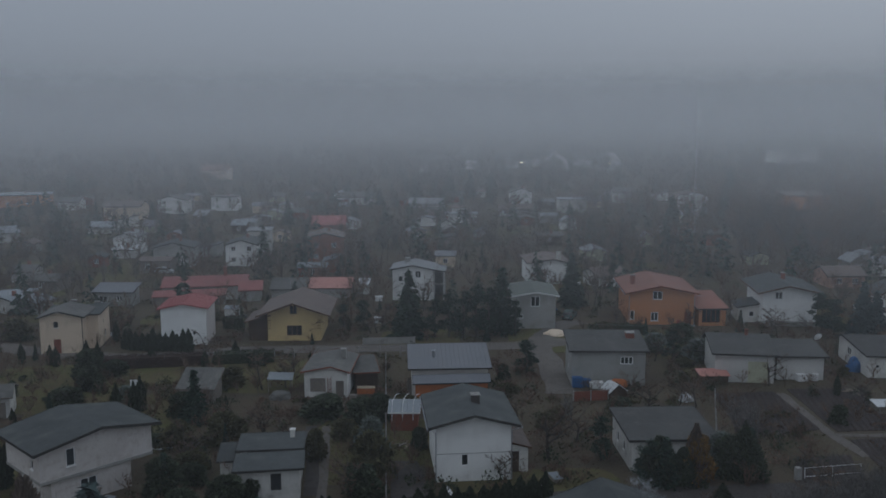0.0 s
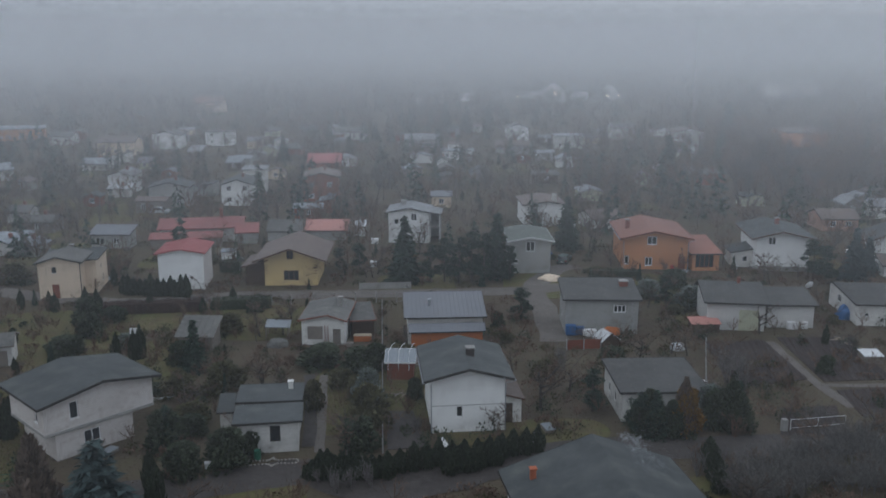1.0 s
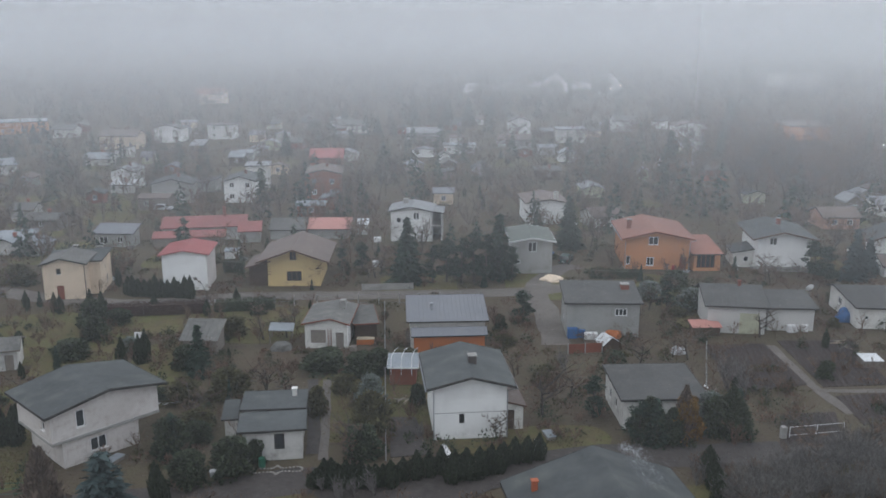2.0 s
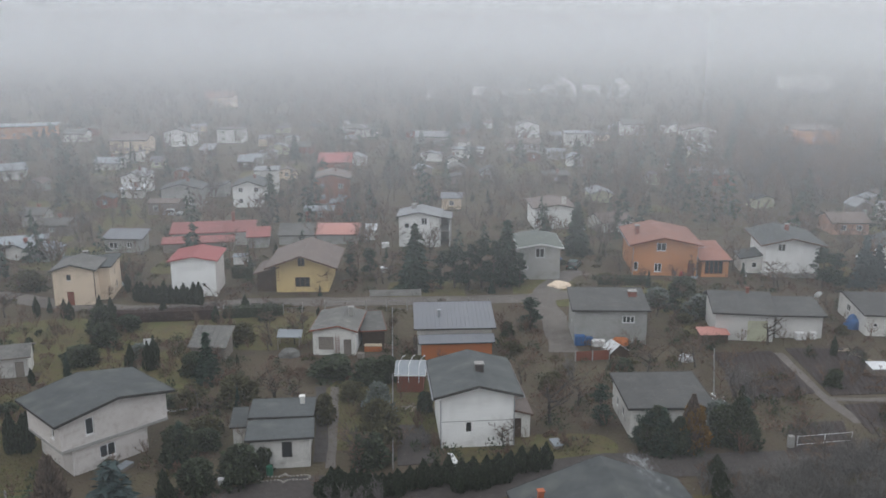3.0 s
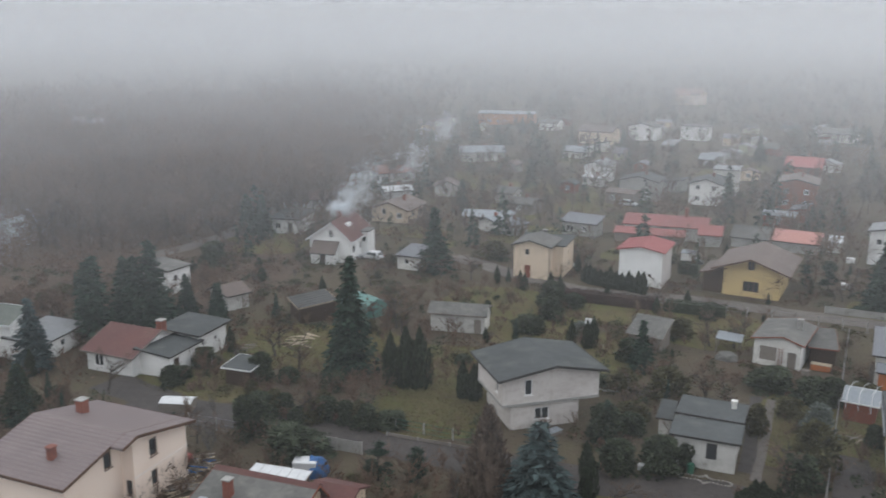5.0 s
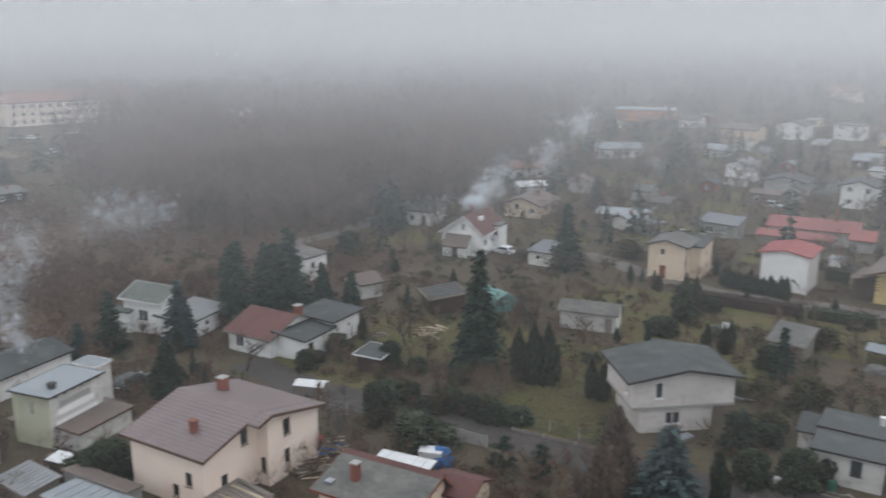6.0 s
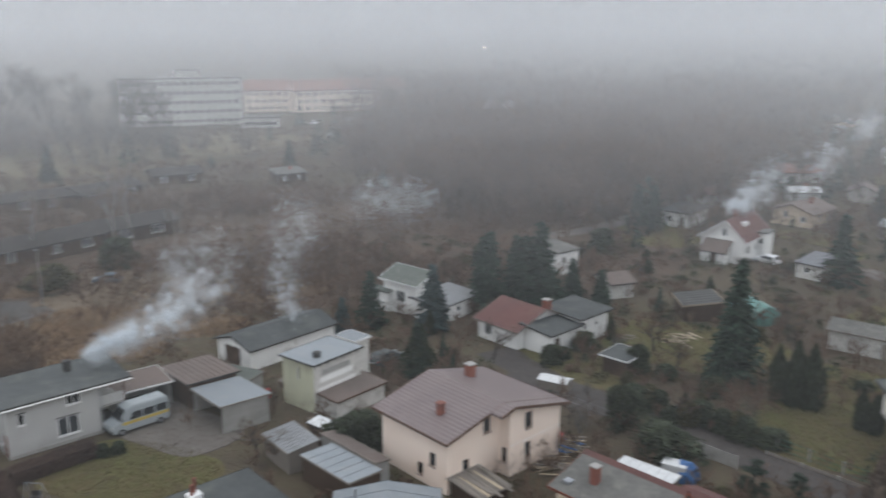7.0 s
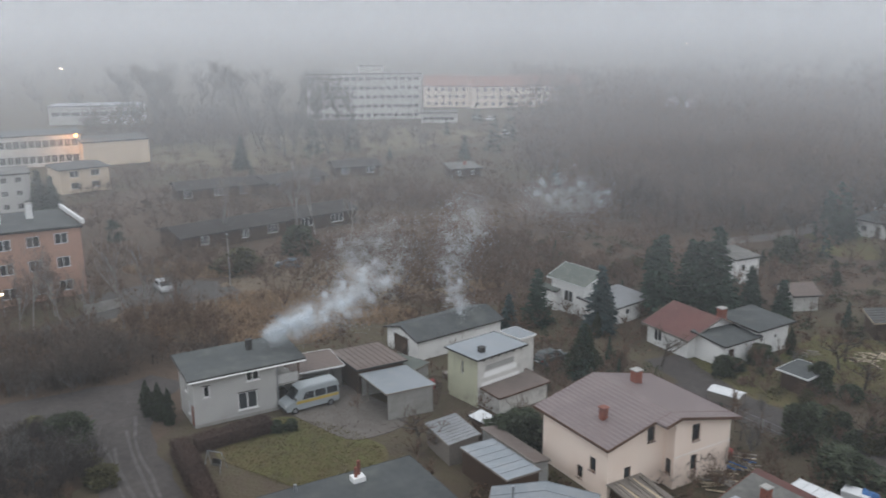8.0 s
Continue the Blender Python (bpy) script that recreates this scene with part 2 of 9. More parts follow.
TWIG_DARK = mat("wet_dark_twigs", (0.062, 0.052, 0.046), (0.040, 0.035, 0.032), rough=0.85, bump=0, vary=0.35, island=True, spec=0.15)
LITTER = mat("leaf_litter", (0.085, 0.062, 0.045), (0.055, 0.043, 0.034), rough=0.9, bump=0, vary=0.5, island=True, spec=0.1)
# ground
PALE_GRASS = mat("pale_winter_grass", (0.150, 0.132, 0.085), (0.115, 0.095, 0.062), grain=0.8, patch=0.06, bump=0.8, bump_scale=5, bump_dist=0.08, stain=(0.09, 0.085, 0.045), stain_amt=0.6, stain_scale=0.1, spec=0.1)
LAWN = mat("winter_lawn", (0.094, 0.099, 0.038), (0.108, 0.083, 0.045), grain=1.2, patch=0.16, bump=0.8, bump_scale=6, bump_dist=0.08, stain=(0.07, 0.055, 0.04), stain_amt=0.7, stain_scale=0.5, spec=0.1)
SOIL = mat("dug_soil", (0.055, 0.044, 0.040), (0.040, 0.033, 0.031), grain=2, patch=0.3, bump=1.0, bump_scale=5, bump_dist=0.12, spec=0.1, lines=("X", 0.7, 1.0))
MUD = mat("muddy_track", (0.066, 0.057, 0.052), (0.040, 0.035, 0.033), grain=1.5, patch=0.3, bump=0.8, bump_scale=4, bump_dist=0.08, stain=(0.098, 0.088, 0.08), stain_amt=0.5, spec=0.22, rough=0.75)
ASPHALT = mat("worn_asphalt", (0.092, 0.086, 0.080), (0.066, 0.062, 0.058), grain=3, patch=0.2, bump=0.3, stain=(0.15, 0.14, 0.13), stain_amt=0.5, spec=0.15, rough=0.85)
GRAVEL = mat("grey_gravel", (0.155, 0.138, 0.122), (0.105, 0.094, 0.085), grain=4, patch=0.3, bump=0.7, bump_scale=14, stain=(0.11, 0.095, 0.08), stain_amt=0.6, spec=0.15)
FIELD = mat("dry_field", (0.20, 0.155, 0.112), (0.13, 0.105, 0.076), grain=0.9, patch=0.08, bump=0.9, bump_scale=4, bump_dist=0.12, stain=(0.085, 0.07, 0.045), stain_amt=0.7, stain_scale=0.15, spec=0.1)
LITTER_GROUND = mat("leaf_strewn_ground", (0.105, 0.076, 0.056), (0.075, 0.056, 0.044), grain=1.0, patch=0.07, bump=1.0, bump_scale=3, bump_dist=0.15, stain=(0.06, 0.048, 0.036), stain_amt=0.7, stain_scale=0.2, spec=0.1)
GROUND = mat("winter_ground", (0.080, 0.059, 0.045), (0.087, 0.077, 0.047), grain=0.7, patch=0.05, bump=1.0, bump_scale=3, bump_dist=0.15,
             stain=(0.060, 0.047, 0.040), stain_amt=0.8, stain_scale=0.12, spec=0.1)

# wet ruts: the sky's reflection is put into a paler base colour
RUT = mat("wet_rut", (0.092, 0.084, 0.077), (0.046, 0.041, 0.038), grain=1.5, patch=0.8, bump=0.8, bump_scale=5, bump_dist=0.06, rough=0.6, spec=0.25)


def lamp_mat(name, col, power):
    m = bpy.data.materials.new(name)
    m.use_nodes = True
    b = m.node_tree.nodes["Principled BSDF"]
    b.inputs["Base Color"].default_value = (*col, 1)
    b.inputs["Emission Color"].default_value = (*col, 1)
    b.inputs["Emission Strength"].default_value = power
    return m


LAMP_WARM = lamp_mat("lit_sodium_lamp", (1.0, 0.45, 0.12), 14)
LAMP_FAR = lamp_mat("lit_far_lamp", (1.0, 0.72, 0.42), 40)


def fog_shell_mat(name, thick, z_full, z_top, z_end):
    """Fog haze painted on a see-through shell: mostly clear, scattering a little light; thinner at the ground and at
    its top.
    """
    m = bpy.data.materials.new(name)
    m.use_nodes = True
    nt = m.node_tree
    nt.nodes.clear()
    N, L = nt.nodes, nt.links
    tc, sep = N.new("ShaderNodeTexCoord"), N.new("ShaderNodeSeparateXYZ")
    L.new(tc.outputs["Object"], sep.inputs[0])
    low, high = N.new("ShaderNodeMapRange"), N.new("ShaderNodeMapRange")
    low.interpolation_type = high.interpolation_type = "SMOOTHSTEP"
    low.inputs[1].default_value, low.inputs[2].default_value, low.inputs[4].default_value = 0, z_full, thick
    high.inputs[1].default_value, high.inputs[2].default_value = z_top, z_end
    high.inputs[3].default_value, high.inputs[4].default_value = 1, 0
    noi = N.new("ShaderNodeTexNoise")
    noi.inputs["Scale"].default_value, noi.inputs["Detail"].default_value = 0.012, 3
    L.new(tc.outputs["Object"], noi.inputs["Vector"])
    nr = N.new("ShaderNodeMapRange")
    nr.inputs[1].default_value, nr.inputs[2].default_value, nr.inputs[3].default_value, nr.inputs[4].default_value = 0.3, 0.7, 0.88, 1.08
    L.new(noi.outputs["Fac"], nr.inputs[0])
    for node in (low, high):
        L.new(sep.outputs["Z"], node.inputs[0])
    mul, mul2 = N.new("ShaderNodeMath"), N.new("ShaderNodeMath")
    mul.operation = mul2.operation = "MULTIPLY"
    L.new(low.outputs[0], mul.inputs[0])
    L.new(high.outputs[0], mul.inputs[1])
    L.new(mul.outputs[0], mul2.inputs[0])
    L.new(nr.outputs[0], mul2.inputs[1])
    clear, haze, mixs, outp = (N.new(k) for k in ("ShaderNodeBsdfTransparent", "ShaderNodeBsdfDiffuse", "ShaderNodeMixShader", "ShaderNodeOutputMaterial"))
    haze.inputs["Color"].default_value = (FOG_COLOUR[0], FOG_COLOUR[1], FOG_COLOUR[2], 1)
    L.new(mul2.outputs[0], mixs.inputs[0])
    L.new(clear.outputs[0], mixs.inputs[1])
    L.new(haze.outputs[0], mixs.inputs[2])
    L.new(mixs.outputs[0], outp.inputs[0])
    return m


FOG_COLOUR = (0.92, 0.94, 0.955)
# radius, density, and the heights where the shell's haze is full, begins to thin and ends
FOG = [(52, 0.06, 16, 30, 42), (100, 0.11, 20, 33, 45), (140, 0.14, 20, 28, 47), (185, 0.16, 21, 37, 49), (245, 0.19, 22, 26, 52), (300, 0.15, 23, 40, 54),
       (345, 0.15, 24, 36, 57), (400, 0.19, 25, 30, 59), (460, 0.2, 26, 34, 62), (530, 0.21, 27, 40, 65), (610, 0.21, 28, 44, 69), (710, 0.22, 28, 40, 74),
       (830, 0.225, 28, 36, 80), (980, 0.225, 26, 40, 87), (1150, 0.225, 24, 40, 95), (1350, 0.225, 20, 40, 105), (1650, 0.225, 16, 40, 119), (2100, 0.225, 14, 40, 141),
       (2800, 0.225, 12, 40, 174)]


# ---------------------------------------------------------------- building blocks
def mesh_ob(name, verts, faces, material, parent=None, label="", at=None):
    me = bpy.data.meshes.new(name)
    me.from_pydata([tuple(v) for v in verts], [], faces)
    me.materials.append(material)
    ob = new(name, me)
    if parent:
        ob.parent = parent
    if at is not None:
        ob.matrix_basis = at
    if label:
        tagged(ob, label)
    return ob


def shared(name, me, parent, at):
    """One more piece on a mesh that its alike pieces share."""
    ob = new(name, me)
    ob.parent = parent
    ob.matrix_basis = at
    return ob


def part(name, bm, material, parent, label="", at=None):
    me = bpy.data.meshes.new(name)
    bm.to_mesh(me)
    bm.free()
    me.materials.append(material)
    ob = new(name, me)
    if parent:
        ob.parent = parent
    if at is not None:
        ob.matrix_basis = at
    if label:
        tagged(ob, label)
    return ob


def box_bm(x0, y0, z0, x1, y1, z1, bevel=0.0, bm=None):
    bm = bm or bmesh.new()
    made = bmesh.ops.create_cube(bm, size=1)["verts"]
    bmesh.ops.scale(bm, vec=(x1 - x0, y1 - y0, z1 - z0), verts=made)
    bmesh.ops.translate(bm, vec=((x0 + x1) / 2, (y0 + y1) / 2, (z0 + z1) / 2), verts=made)
    if bevel:
        bmesh.ops.bevel(bm, geom=list({e for v in made for e in v.link_edges}), offset=bevel, segments=1, affect="EDGES")
    return bm


def tube_bm(pts, r, sides=6, bm=None):
    """A round tube along a line of points, with flat ends."""
    bm = bm or bmesh.new()
    rings = []
    pts = [Vector(p) for p in pts]
    for i, p in enumerate(pts):
        d = (pts[min(i + 1, len(pts) - 1)] - pts[max(i - 1, 0)]).normalized()
        a = d.orthogonal().normalized()
        b = d.cross(a)
        rr = r[i] if isinstance(r, (list, tuple)) else r
        rings.append([bm.verts.new(p + rr * (a * math.cos(k * math.tau / sides) + b * math.sin(k * math.tau / sides))) for k in range(sides)])
    for q, s in zip(rings, rings[1:]):
        for k in range(sides):
            bm.faces.new((q[k], q[(k + 1) % sides], s[(k + 1) % sides], s[k]))
    bm.faces.new(rings[0][::-1])
    bm.faces.new(rings[-1])
    return bm


def prism_bm(outline, y0, y1, bm=None):
    """A solid whose outline lies in x and z, drawn out from y0 to y1."""
    bm = bm or bmesh.new()
    a = [bm.verts.new((x, y0, z)) for x, z in outline]
    b = [bm.verts.new((x, y1, z)) for x, z in outline]
    n = len(outline)
    bm.faces.new(a)
    bm.faces.new(b[::-1])
    for i in range(n):
        bm.faces.new((a[i], b[i], b[(i + 1) % n], a[(i + 1) % n]))
    bmesh.ops.recalc_face_normals(bm, faces=bm.faces)
    return bm


def empty(name, x, y, z=0.0, turn=0.0, label="", category="", group="", kind=""):
    ob = new(name)
    ob.matrix_basis = pose(x, y, z, 0, 0, turn)
    return tagged(ob, label, category, group, kind)


def wall_mesh(name, width, top, holes, material, parent, at, breaks=(), reveal=0.16, bottom=0.0):
    """One wall in its own x and z (outside towards -y), with real openings and their reveals."""
    xs = sorted({0.0, width, *breaks, *[h[0] for h in holes], *[h[0] + h[2] for h in holes]})
    verts, faces = [], []

    def quad(*p):
        n = len(verts)
        verts.extend(p)
        faces.append(tuple(range(n, n + len(p))))

    for a, b in zip(xs, xs[1:]):
        if b - a < 1e-4:
            continue
        mid = (a + b) / 2
        z = bottom
        for h in sorted((h for h in holes if h[0] - 1e-4 <= mid <= h[0] + h[2] + 1e-4), key=lambda h: h[1]):
            if h[1] > z + 1e-4:
                quad((a, 0, z), (b, 0, z), (b, 0, h[1]), (a, 0, h[1]))
            z = h[1] + h[3]
        quad((a, 0, z), (b, 0, z), (b, 0, top(b)), (a, 0, top(a)))
    for u, z, w, hh in [h[:4] for h in holes]:
        r = reveal
        quad((u, 0, z), (u, 0, z + hh), (u, r, z + hh), (u, r, z))
        quad((u + w, 0, z), (u + w, r, z), (u + w, r, z + hh), (u + w, 0, z + hh))
        quad((u, 0, z), (u, r, z), (u + w, r, z), (u + w, 0, z))
        quad((u, 0, z + hh), (u + w, 0, z + hh), (u + w, r, z + hh), (u, r, z + hh))
    return mesh_ob(name, verts, faces, material, parent, at=at)


def window(parent, at, w, h, frame_mat, sill_mat=None, mullions=1, kind="window", rail=False):
    """A window in its opening: frame, bars, panes, sill. at: the lower left outside corner on the wall."""
    f, d = min(0.09, w * 0.14), 0.10
    bm = box_bm(0, d - 0.03, 0, f, d + 0.04, h)
    box_bm(w - f, d - 0.03, 0, w, d + 0.04, h, bm=bm)
    box_bm(f, d - 0.03, 0, w - f, d + 0.04, f, bm=bm)
    box_bm(f, d - 0.03, h - f, w - f, d + 0.04, h, bm=bm)
    for k in range(mullions):
        x = w * (k + 1) / (mullions + 1)
        box_bm(x - f * 0.5, d - 0.025, f, x + f * 0.5, d + 0.035, h - f, bm=bm)
    if rail:
        box_bm(f, d - 0.02, h * 0.66, w - f, d + 0.03, h * 0.66 + f * 0.8, bm=bm)
    win = part(kind, bm, frame_mat, parent, at=at)
    for k in range(mullions + 1):
        a, b = w * k / (mullions + 1), w * (k + 1) / (mullions + 1)
        part("pane", box_bm(a + f * 0.6, d, f * 0.8, b - f * 0.6, d + 0.012, h - f * 0.8), GLASS, win)
    if sill_mat:
        part("sill", box_bm(-0.06, -0.10, -0.05, w + 0.06, 0.06, -0.005), sill_mat, win)
    return win


def door(parent, at, w, h, material):
    d = part("door", box_bm(0.03, 0.06, 0, w - 0.03, 0.11, h - 0.03), material, parent, at=at)
    bm = box_bm(0.0, 0.02, 0, 0.06, 0.13, h)
    box_bm(w - 0.06, 0.02, 0, w, 0.13, h, bm=bm)
    box_bm(0.06, 0.02, h - 0.06, w - 0.06, 0.13, h, bm=bm)
    part("door_frame", bm, material, d)
    part("handle", box_bm(w - 0.2, 0.01, 1.0, w - 0.1, 0.05, 1.05), STEEL, d)
    return d


def chimney(parent, x, y, z0, z1, w=0.5, d=0.5, material=None, pots=0):
    c = part("chimney", box_bm(x - w / 2, y - d / 2, z0, x + w / 2, y + d / 2, z1, 0.015), material or CHIMNEY_BRICK, parent)
    part("cap", box_bm(x - w / 2 - 0.07, y - d / 2 - 0.07, z1, x + w / 2 + 0.07, y + d / 2 + 0.07, z1 + 0.1, 0.02), CONCRETE if w > 0.55 else (material or CHIMNEY_BRICK), c)
    for k in range(pots):
        part("flue", tube_bm([(x + (k - (pots - 1) / 2) * 0.22, y, z1 + 0.1), (x + (k - (pots - 1) / 2) * 0.22, y, z1 + 0.55)], 0.08, 8), STEEL, c)
    return c


def roof_fn(kind, w, d, h, rise, apex):
    if kind == "gable_y":
        xr = w * apex
        return lambda x, y: h + rise * (x / xr if x <= xr else (w - x) / (w - xr))
    if kind == "gable_x":
        yr = d * apex
        return lambda x, y: h + rise * (y / yr if y <= yr else (d - y) / (d - yr))
    if kind == "shed_y":
        return lambda x, y: h + rise * y / d
    if kind == "shed_x":
        return lambda x, y: h + rise * x / w
    return lambda x, y: h


def roof_solid(kind, w, d, h, rise, apex, over, thick, zf):
    """The roof slab, with its overhang all round."""
    o = over
    if kind == "gable_y":
        xr = w * apex
        lo = [(-o, zf(0, 0) - o * rise / xr), (xr, h + rise), (w + o, zf(w, 0) - o * rise / (w - xr))]
        return prism_bm([*lo, *[(x, z + thick) for x, z in lo[::-1]]], -o, d + o)
    if kind in ("gable_x", "shed_y"):
        if kind == "gable_x":
            yr = d * apex
            lo = [(-o, h - o * rise / yr), (yr, h + rise), (d + o, h - o * rise / (d - yr))]
        else:
            lo = [(-o, h - o * rise / d), (d + o, h + rise + o * rise / d)]
        bm = prism_bm([*lo, *[(x, z + thick) for x, z in lo[::-1]]], -o, w + o)
        for v in bm.verts:
            v.co = Vector((v.co.y, v.co.x, v.co.z))
        bmesh.ops.recalc_face_normals(bm, faces=bm.faces)
        return bm
    if kind == "shed_x":
        lo = [(-o, h - o * rise / w), (w + o, h + rise + o * rise / w)]
        return prism_bm([*lo, *[(x, z + thick) for x, z in lo[::-1]]], -o, d + o)
    if kind == "hip":
        bm = bmesh.new()
        base = [(-o, -o), (w + o, -o), (w + o, d + o), (-o, d + o)]
        low = [bm.verts.new((x, y, h)) for x, y in base]
        mid = [bm.verts.new((x, y, h + thick)) for x, y in base]
        k = min(w, d) * 0.5
        if w >= d:
            top = [bm.verts.new((k, d / 2, h + rise + thick)), bm.verts.new((w - k + 0.01, d / 2, h + rise + thick))]
            slopes = [(mid[0], mid[1], top[1], top[0]), (mid[1], mid[2], top[1]), (mid[2], mid[3], top[0], top[1]), (mid[3], mid[0], top[0])]
        else:
            top = [bm.verts.new((w / 2, k, h + rise + thick)), bm.verts.new((w / 2, d - k + 0.01, h + rise + thick))]
            slopes = [(mid[0], mid[1], top[0]), (mid[1], mid[2], top[1], top[0]), (mid[2], mid[3], top[1]), (mid[3], mid[0], top[0], top[1])]
        for f in slopes:
            bm.faces.new(f)
        bm.faces.new(low[::-1])
        for i in range(4):
            bm.faces.new((low[i], low[(i + 1) % 4], mid[(i + 1) % 4], mid[i]))
        bmesh.ops.recalc_face_normals(bm, faces=bm.faces)
        return bm
    return box_bm(-o, -o, h, w + o, d + o, h + thick, 0.02)


FOOT = []


def house(name, label, A, B, depth, h, roof="gable_y", rise=1.0, apex=0.5, over=0.45, thick=0.16, wall=None, roofm=None, trim=None,
          win=(), doors=(), chim=(), frame_mat=None, sill=None, category="house", group="", fascia=True, gutter=False, ribs=0.0, rib_mat=None,
          walls="fblr", z=0.0, side_wall=None, plinth=None):
    """A house on the front wall line A to B (seen from outside, left to right), reaching back by depth. Sides: f, r, b, l.
    win: (side, u, z, w, h[, mullions]); doors: (side, u, w, h, material); chim: (x, y, top, w)."""
    A, B = Vector(A), Vector(B)
    w, turn = (B - A).length, math.degrees(math.atan2(B.y - A.y, B.x - A.x))
    base = empty(name, A.x, A.y, z, turn, label, category, group)
    FOOT.append((base.matrix_basis.inverted(), w, depth))
    zf = roof_fn(roof, w, depth, h, rise, apex)
    wall, roofm, trim = wall or PLASTER_OFF, roofm or R_BITUMEN, trim or TRIM_DARK
    frame_mat = frame_mat or TRIM_WHITE
    sides = {"f": (w, pose(0, 0, 0), lambda u: (u, 0)), "r": (depth, pose(w, 0, 0, 0, 0, 90), lambda u: (w, u)),
             "b": (w, pose(w, depth, 0, 0, 0, 180), lambda u: (w - u, depth)), "l": (depth, pose(0, depth, 0, 0, 0, -90), lambda u: (0, depth - u))}
    for s in walls:
        width, at, xy = sides[s]
        holes = [(q[1], q[2], q[3], q[4]) for q in win if q[0] == s] + [(q[1], 0.0, q[2], q[3]) for q in doors if q[0] == s]
        brk = []
        if roof == "gable_y" and s in "fb":
            brk = [w * apex if s == "f" else w * (1 - apex)]
        if roof == "gable_x" and s in "rl":
            brk = [depth * apex if s == "r" else depth * (1 - apex)]
        m = (side_wall or {}).get(s, wall) if isinstance(side_wall, dict) else wall
        wall_mesh("wall", width, lambda u, xy=xy: zf(*xy(u)), holes, m, base, at, brk)
        for q in win:
            if q[0] == s:
                window(base, at @ pose(q[1], 0, q[2]), q[3], q[4], frame_mat, sill, q[5] if len(q) > 5 else (1 if q[3] > 0.9 else 0))
        for q in doors:
            if q[0] == s:
                door(base, at @ pose(q[1], 0, 0.0), q[2], q[3], q[4])
        if plinth:
            part("plinth", box_bm(0.0, -0.04, 0, width, -0.002, 0.35), plinth, base, at=at)
    part("roof", roof_solid(roof, w, depth, h, rise, apex, over, thick, zf), roofm, base)
    # boards along the open edges of the roof
    if fascia and roof in ("gable_y", "gable_x", "shed_x", "shed_y", "flat"):
        o = over + 0.012
        corners = [(-o, -o), (w + o, -o), (w + o, depth + o), (-o, depth + o)]

        def ze(x, y):
            if roof == "gable_y":
                xr = w * apex
                return h + rise * (x / xr if x <= xr else (w - x) / (w - xr))
            if roof == "gable_x":
                yr = depth * apex
                return h + rise * (y / yr if y <= yr else (depth - y) / (depth - yr))
            return h + (rise * y / depth if roof == "shed_y" else rise * x / w if roof == "shed_x" else 0)

        for i in range(4):
            p, q = Vector(corners[i]), Vector(corners[(i + 1) % 4])
            stops = [p, q]
            if roof == "gable_y" and i in (0, 2):
                stops = [p, Vector((w * apex, p.y)), q]
            if roof == "gable_x" and i in (1, 3):
                stops = [p, Vector((p.x, depth * apex)), q]
            side = (q - p).normalized()
            nrm = Vector((side.y, -side.x)) * 0.035
            verts, faces = [], []
            for s0 in stops:
                for off in (Vector((0, 0)), nrm):
                    for dz in (-0.03, thick + 0.015):
                        verts.append((s0.x + off.x, s0.y + off.y, ze(s0.x, s0.y) + dz))
            for k in range(len(stops) - 1):
                a = 4 * k
                b = a + 4
                faces += [(a + 2, b + 2, b + 3, a + 3), (a, a + 1, b + 1, b), (a + 1, a + 3, b + 3, b + 1), (a, b, b + 2, a + 2)]
            faces += [(0, 2, 3, 1), (4 * len(stops) - 4, 4 * len(stops) - 3, 4 * len(stops) - 1, 4 * len(stops) - 2)]
            mesh_ob("fascia", verts, faces, trim, base)
    if ribs:
        run_x = roof in ("gable_x", "shed_y")
        span, o = (w, over), over
        length = (w if run_x else depth) + 2 * over
        slopes = []
        if roof == "gable_x":
            yr = depth * apex
            slopes = [((-o, h - o * rise / yr), (yr, h + rise)), ((depth + o, h - o * rise / (depth - yr)), (yr, h + rise))]
        elif roof == "shed_y":
            slopes = [((-o, h - o * rise / depth), (depth + o, h + rise * (1 + o / depth)))]
        elif roof == "gable_y":
            xr = w * apex
            slopes = [((-o, h - o * rise / xr), (xr, h + rise)), ((w + o, h - o * rise / (w - xr)), (xr, h + rise))]
        elif roof == "shed_x":
            slopes = [((-o, h - o * rise / w), (w + o, h + rise * (1 + o / w)))]
        for (s0, z0), (s1, z1) in slopes:
            e = 0.022
            if run_x:
                verts = [(x, s, zz + thick + dz) for s, zz in ((s0, z0), (s1, z1)) for x, dz in ((-e, 0.0), (-e * 0.6, 0.05), (e * 0.6, 0.05), (e, 0.0))]
            else:
                verts = [(s, x, zz + thick + dz) for s, zz in ((s0, z0), (s1, z1)) for x, dz in ((-e, 0.0), (-e * 0.6, 0.05), (e * 0.6, 0.05), (e, 0.0))]
            me = bpy.data.meshes.new("rib")
            me.from_pydata(verts, [], [(0, 1, 5, 4), (1, 2, 6, 5), (2, 3, 7, 6), (0, 3, 2, 1), (4, 5, 6, 7)])
            me.materials.append(rib_mat or roofm)
            n = int(length / ribs)
            for k in range(n + 1):
                t = -over + length * k / n
                shared("rib", me, base, pose(t, 0, 0) if run_x else pose(0, t, 0))
    if gutter and roof in ("gable_y", "gable_x", "shed_y"):
        o = over + 0.10
        if roof == "gable_y":
            xr = w * apex
            runs = [((-o, -over, h - o * rise / xr), (-o, depth + over, h - o * rise / xr)), ((w + o, -over, h - o * rise / (w - xr)), (w + o, depth + over, h - o * rise / (w - xr)))]
        else:
            zz = h - o * rise / (depth * apex if roof == "gable_x" else depth)
            runs = [((-over, -o, zz), (w + over, -o, zz))]
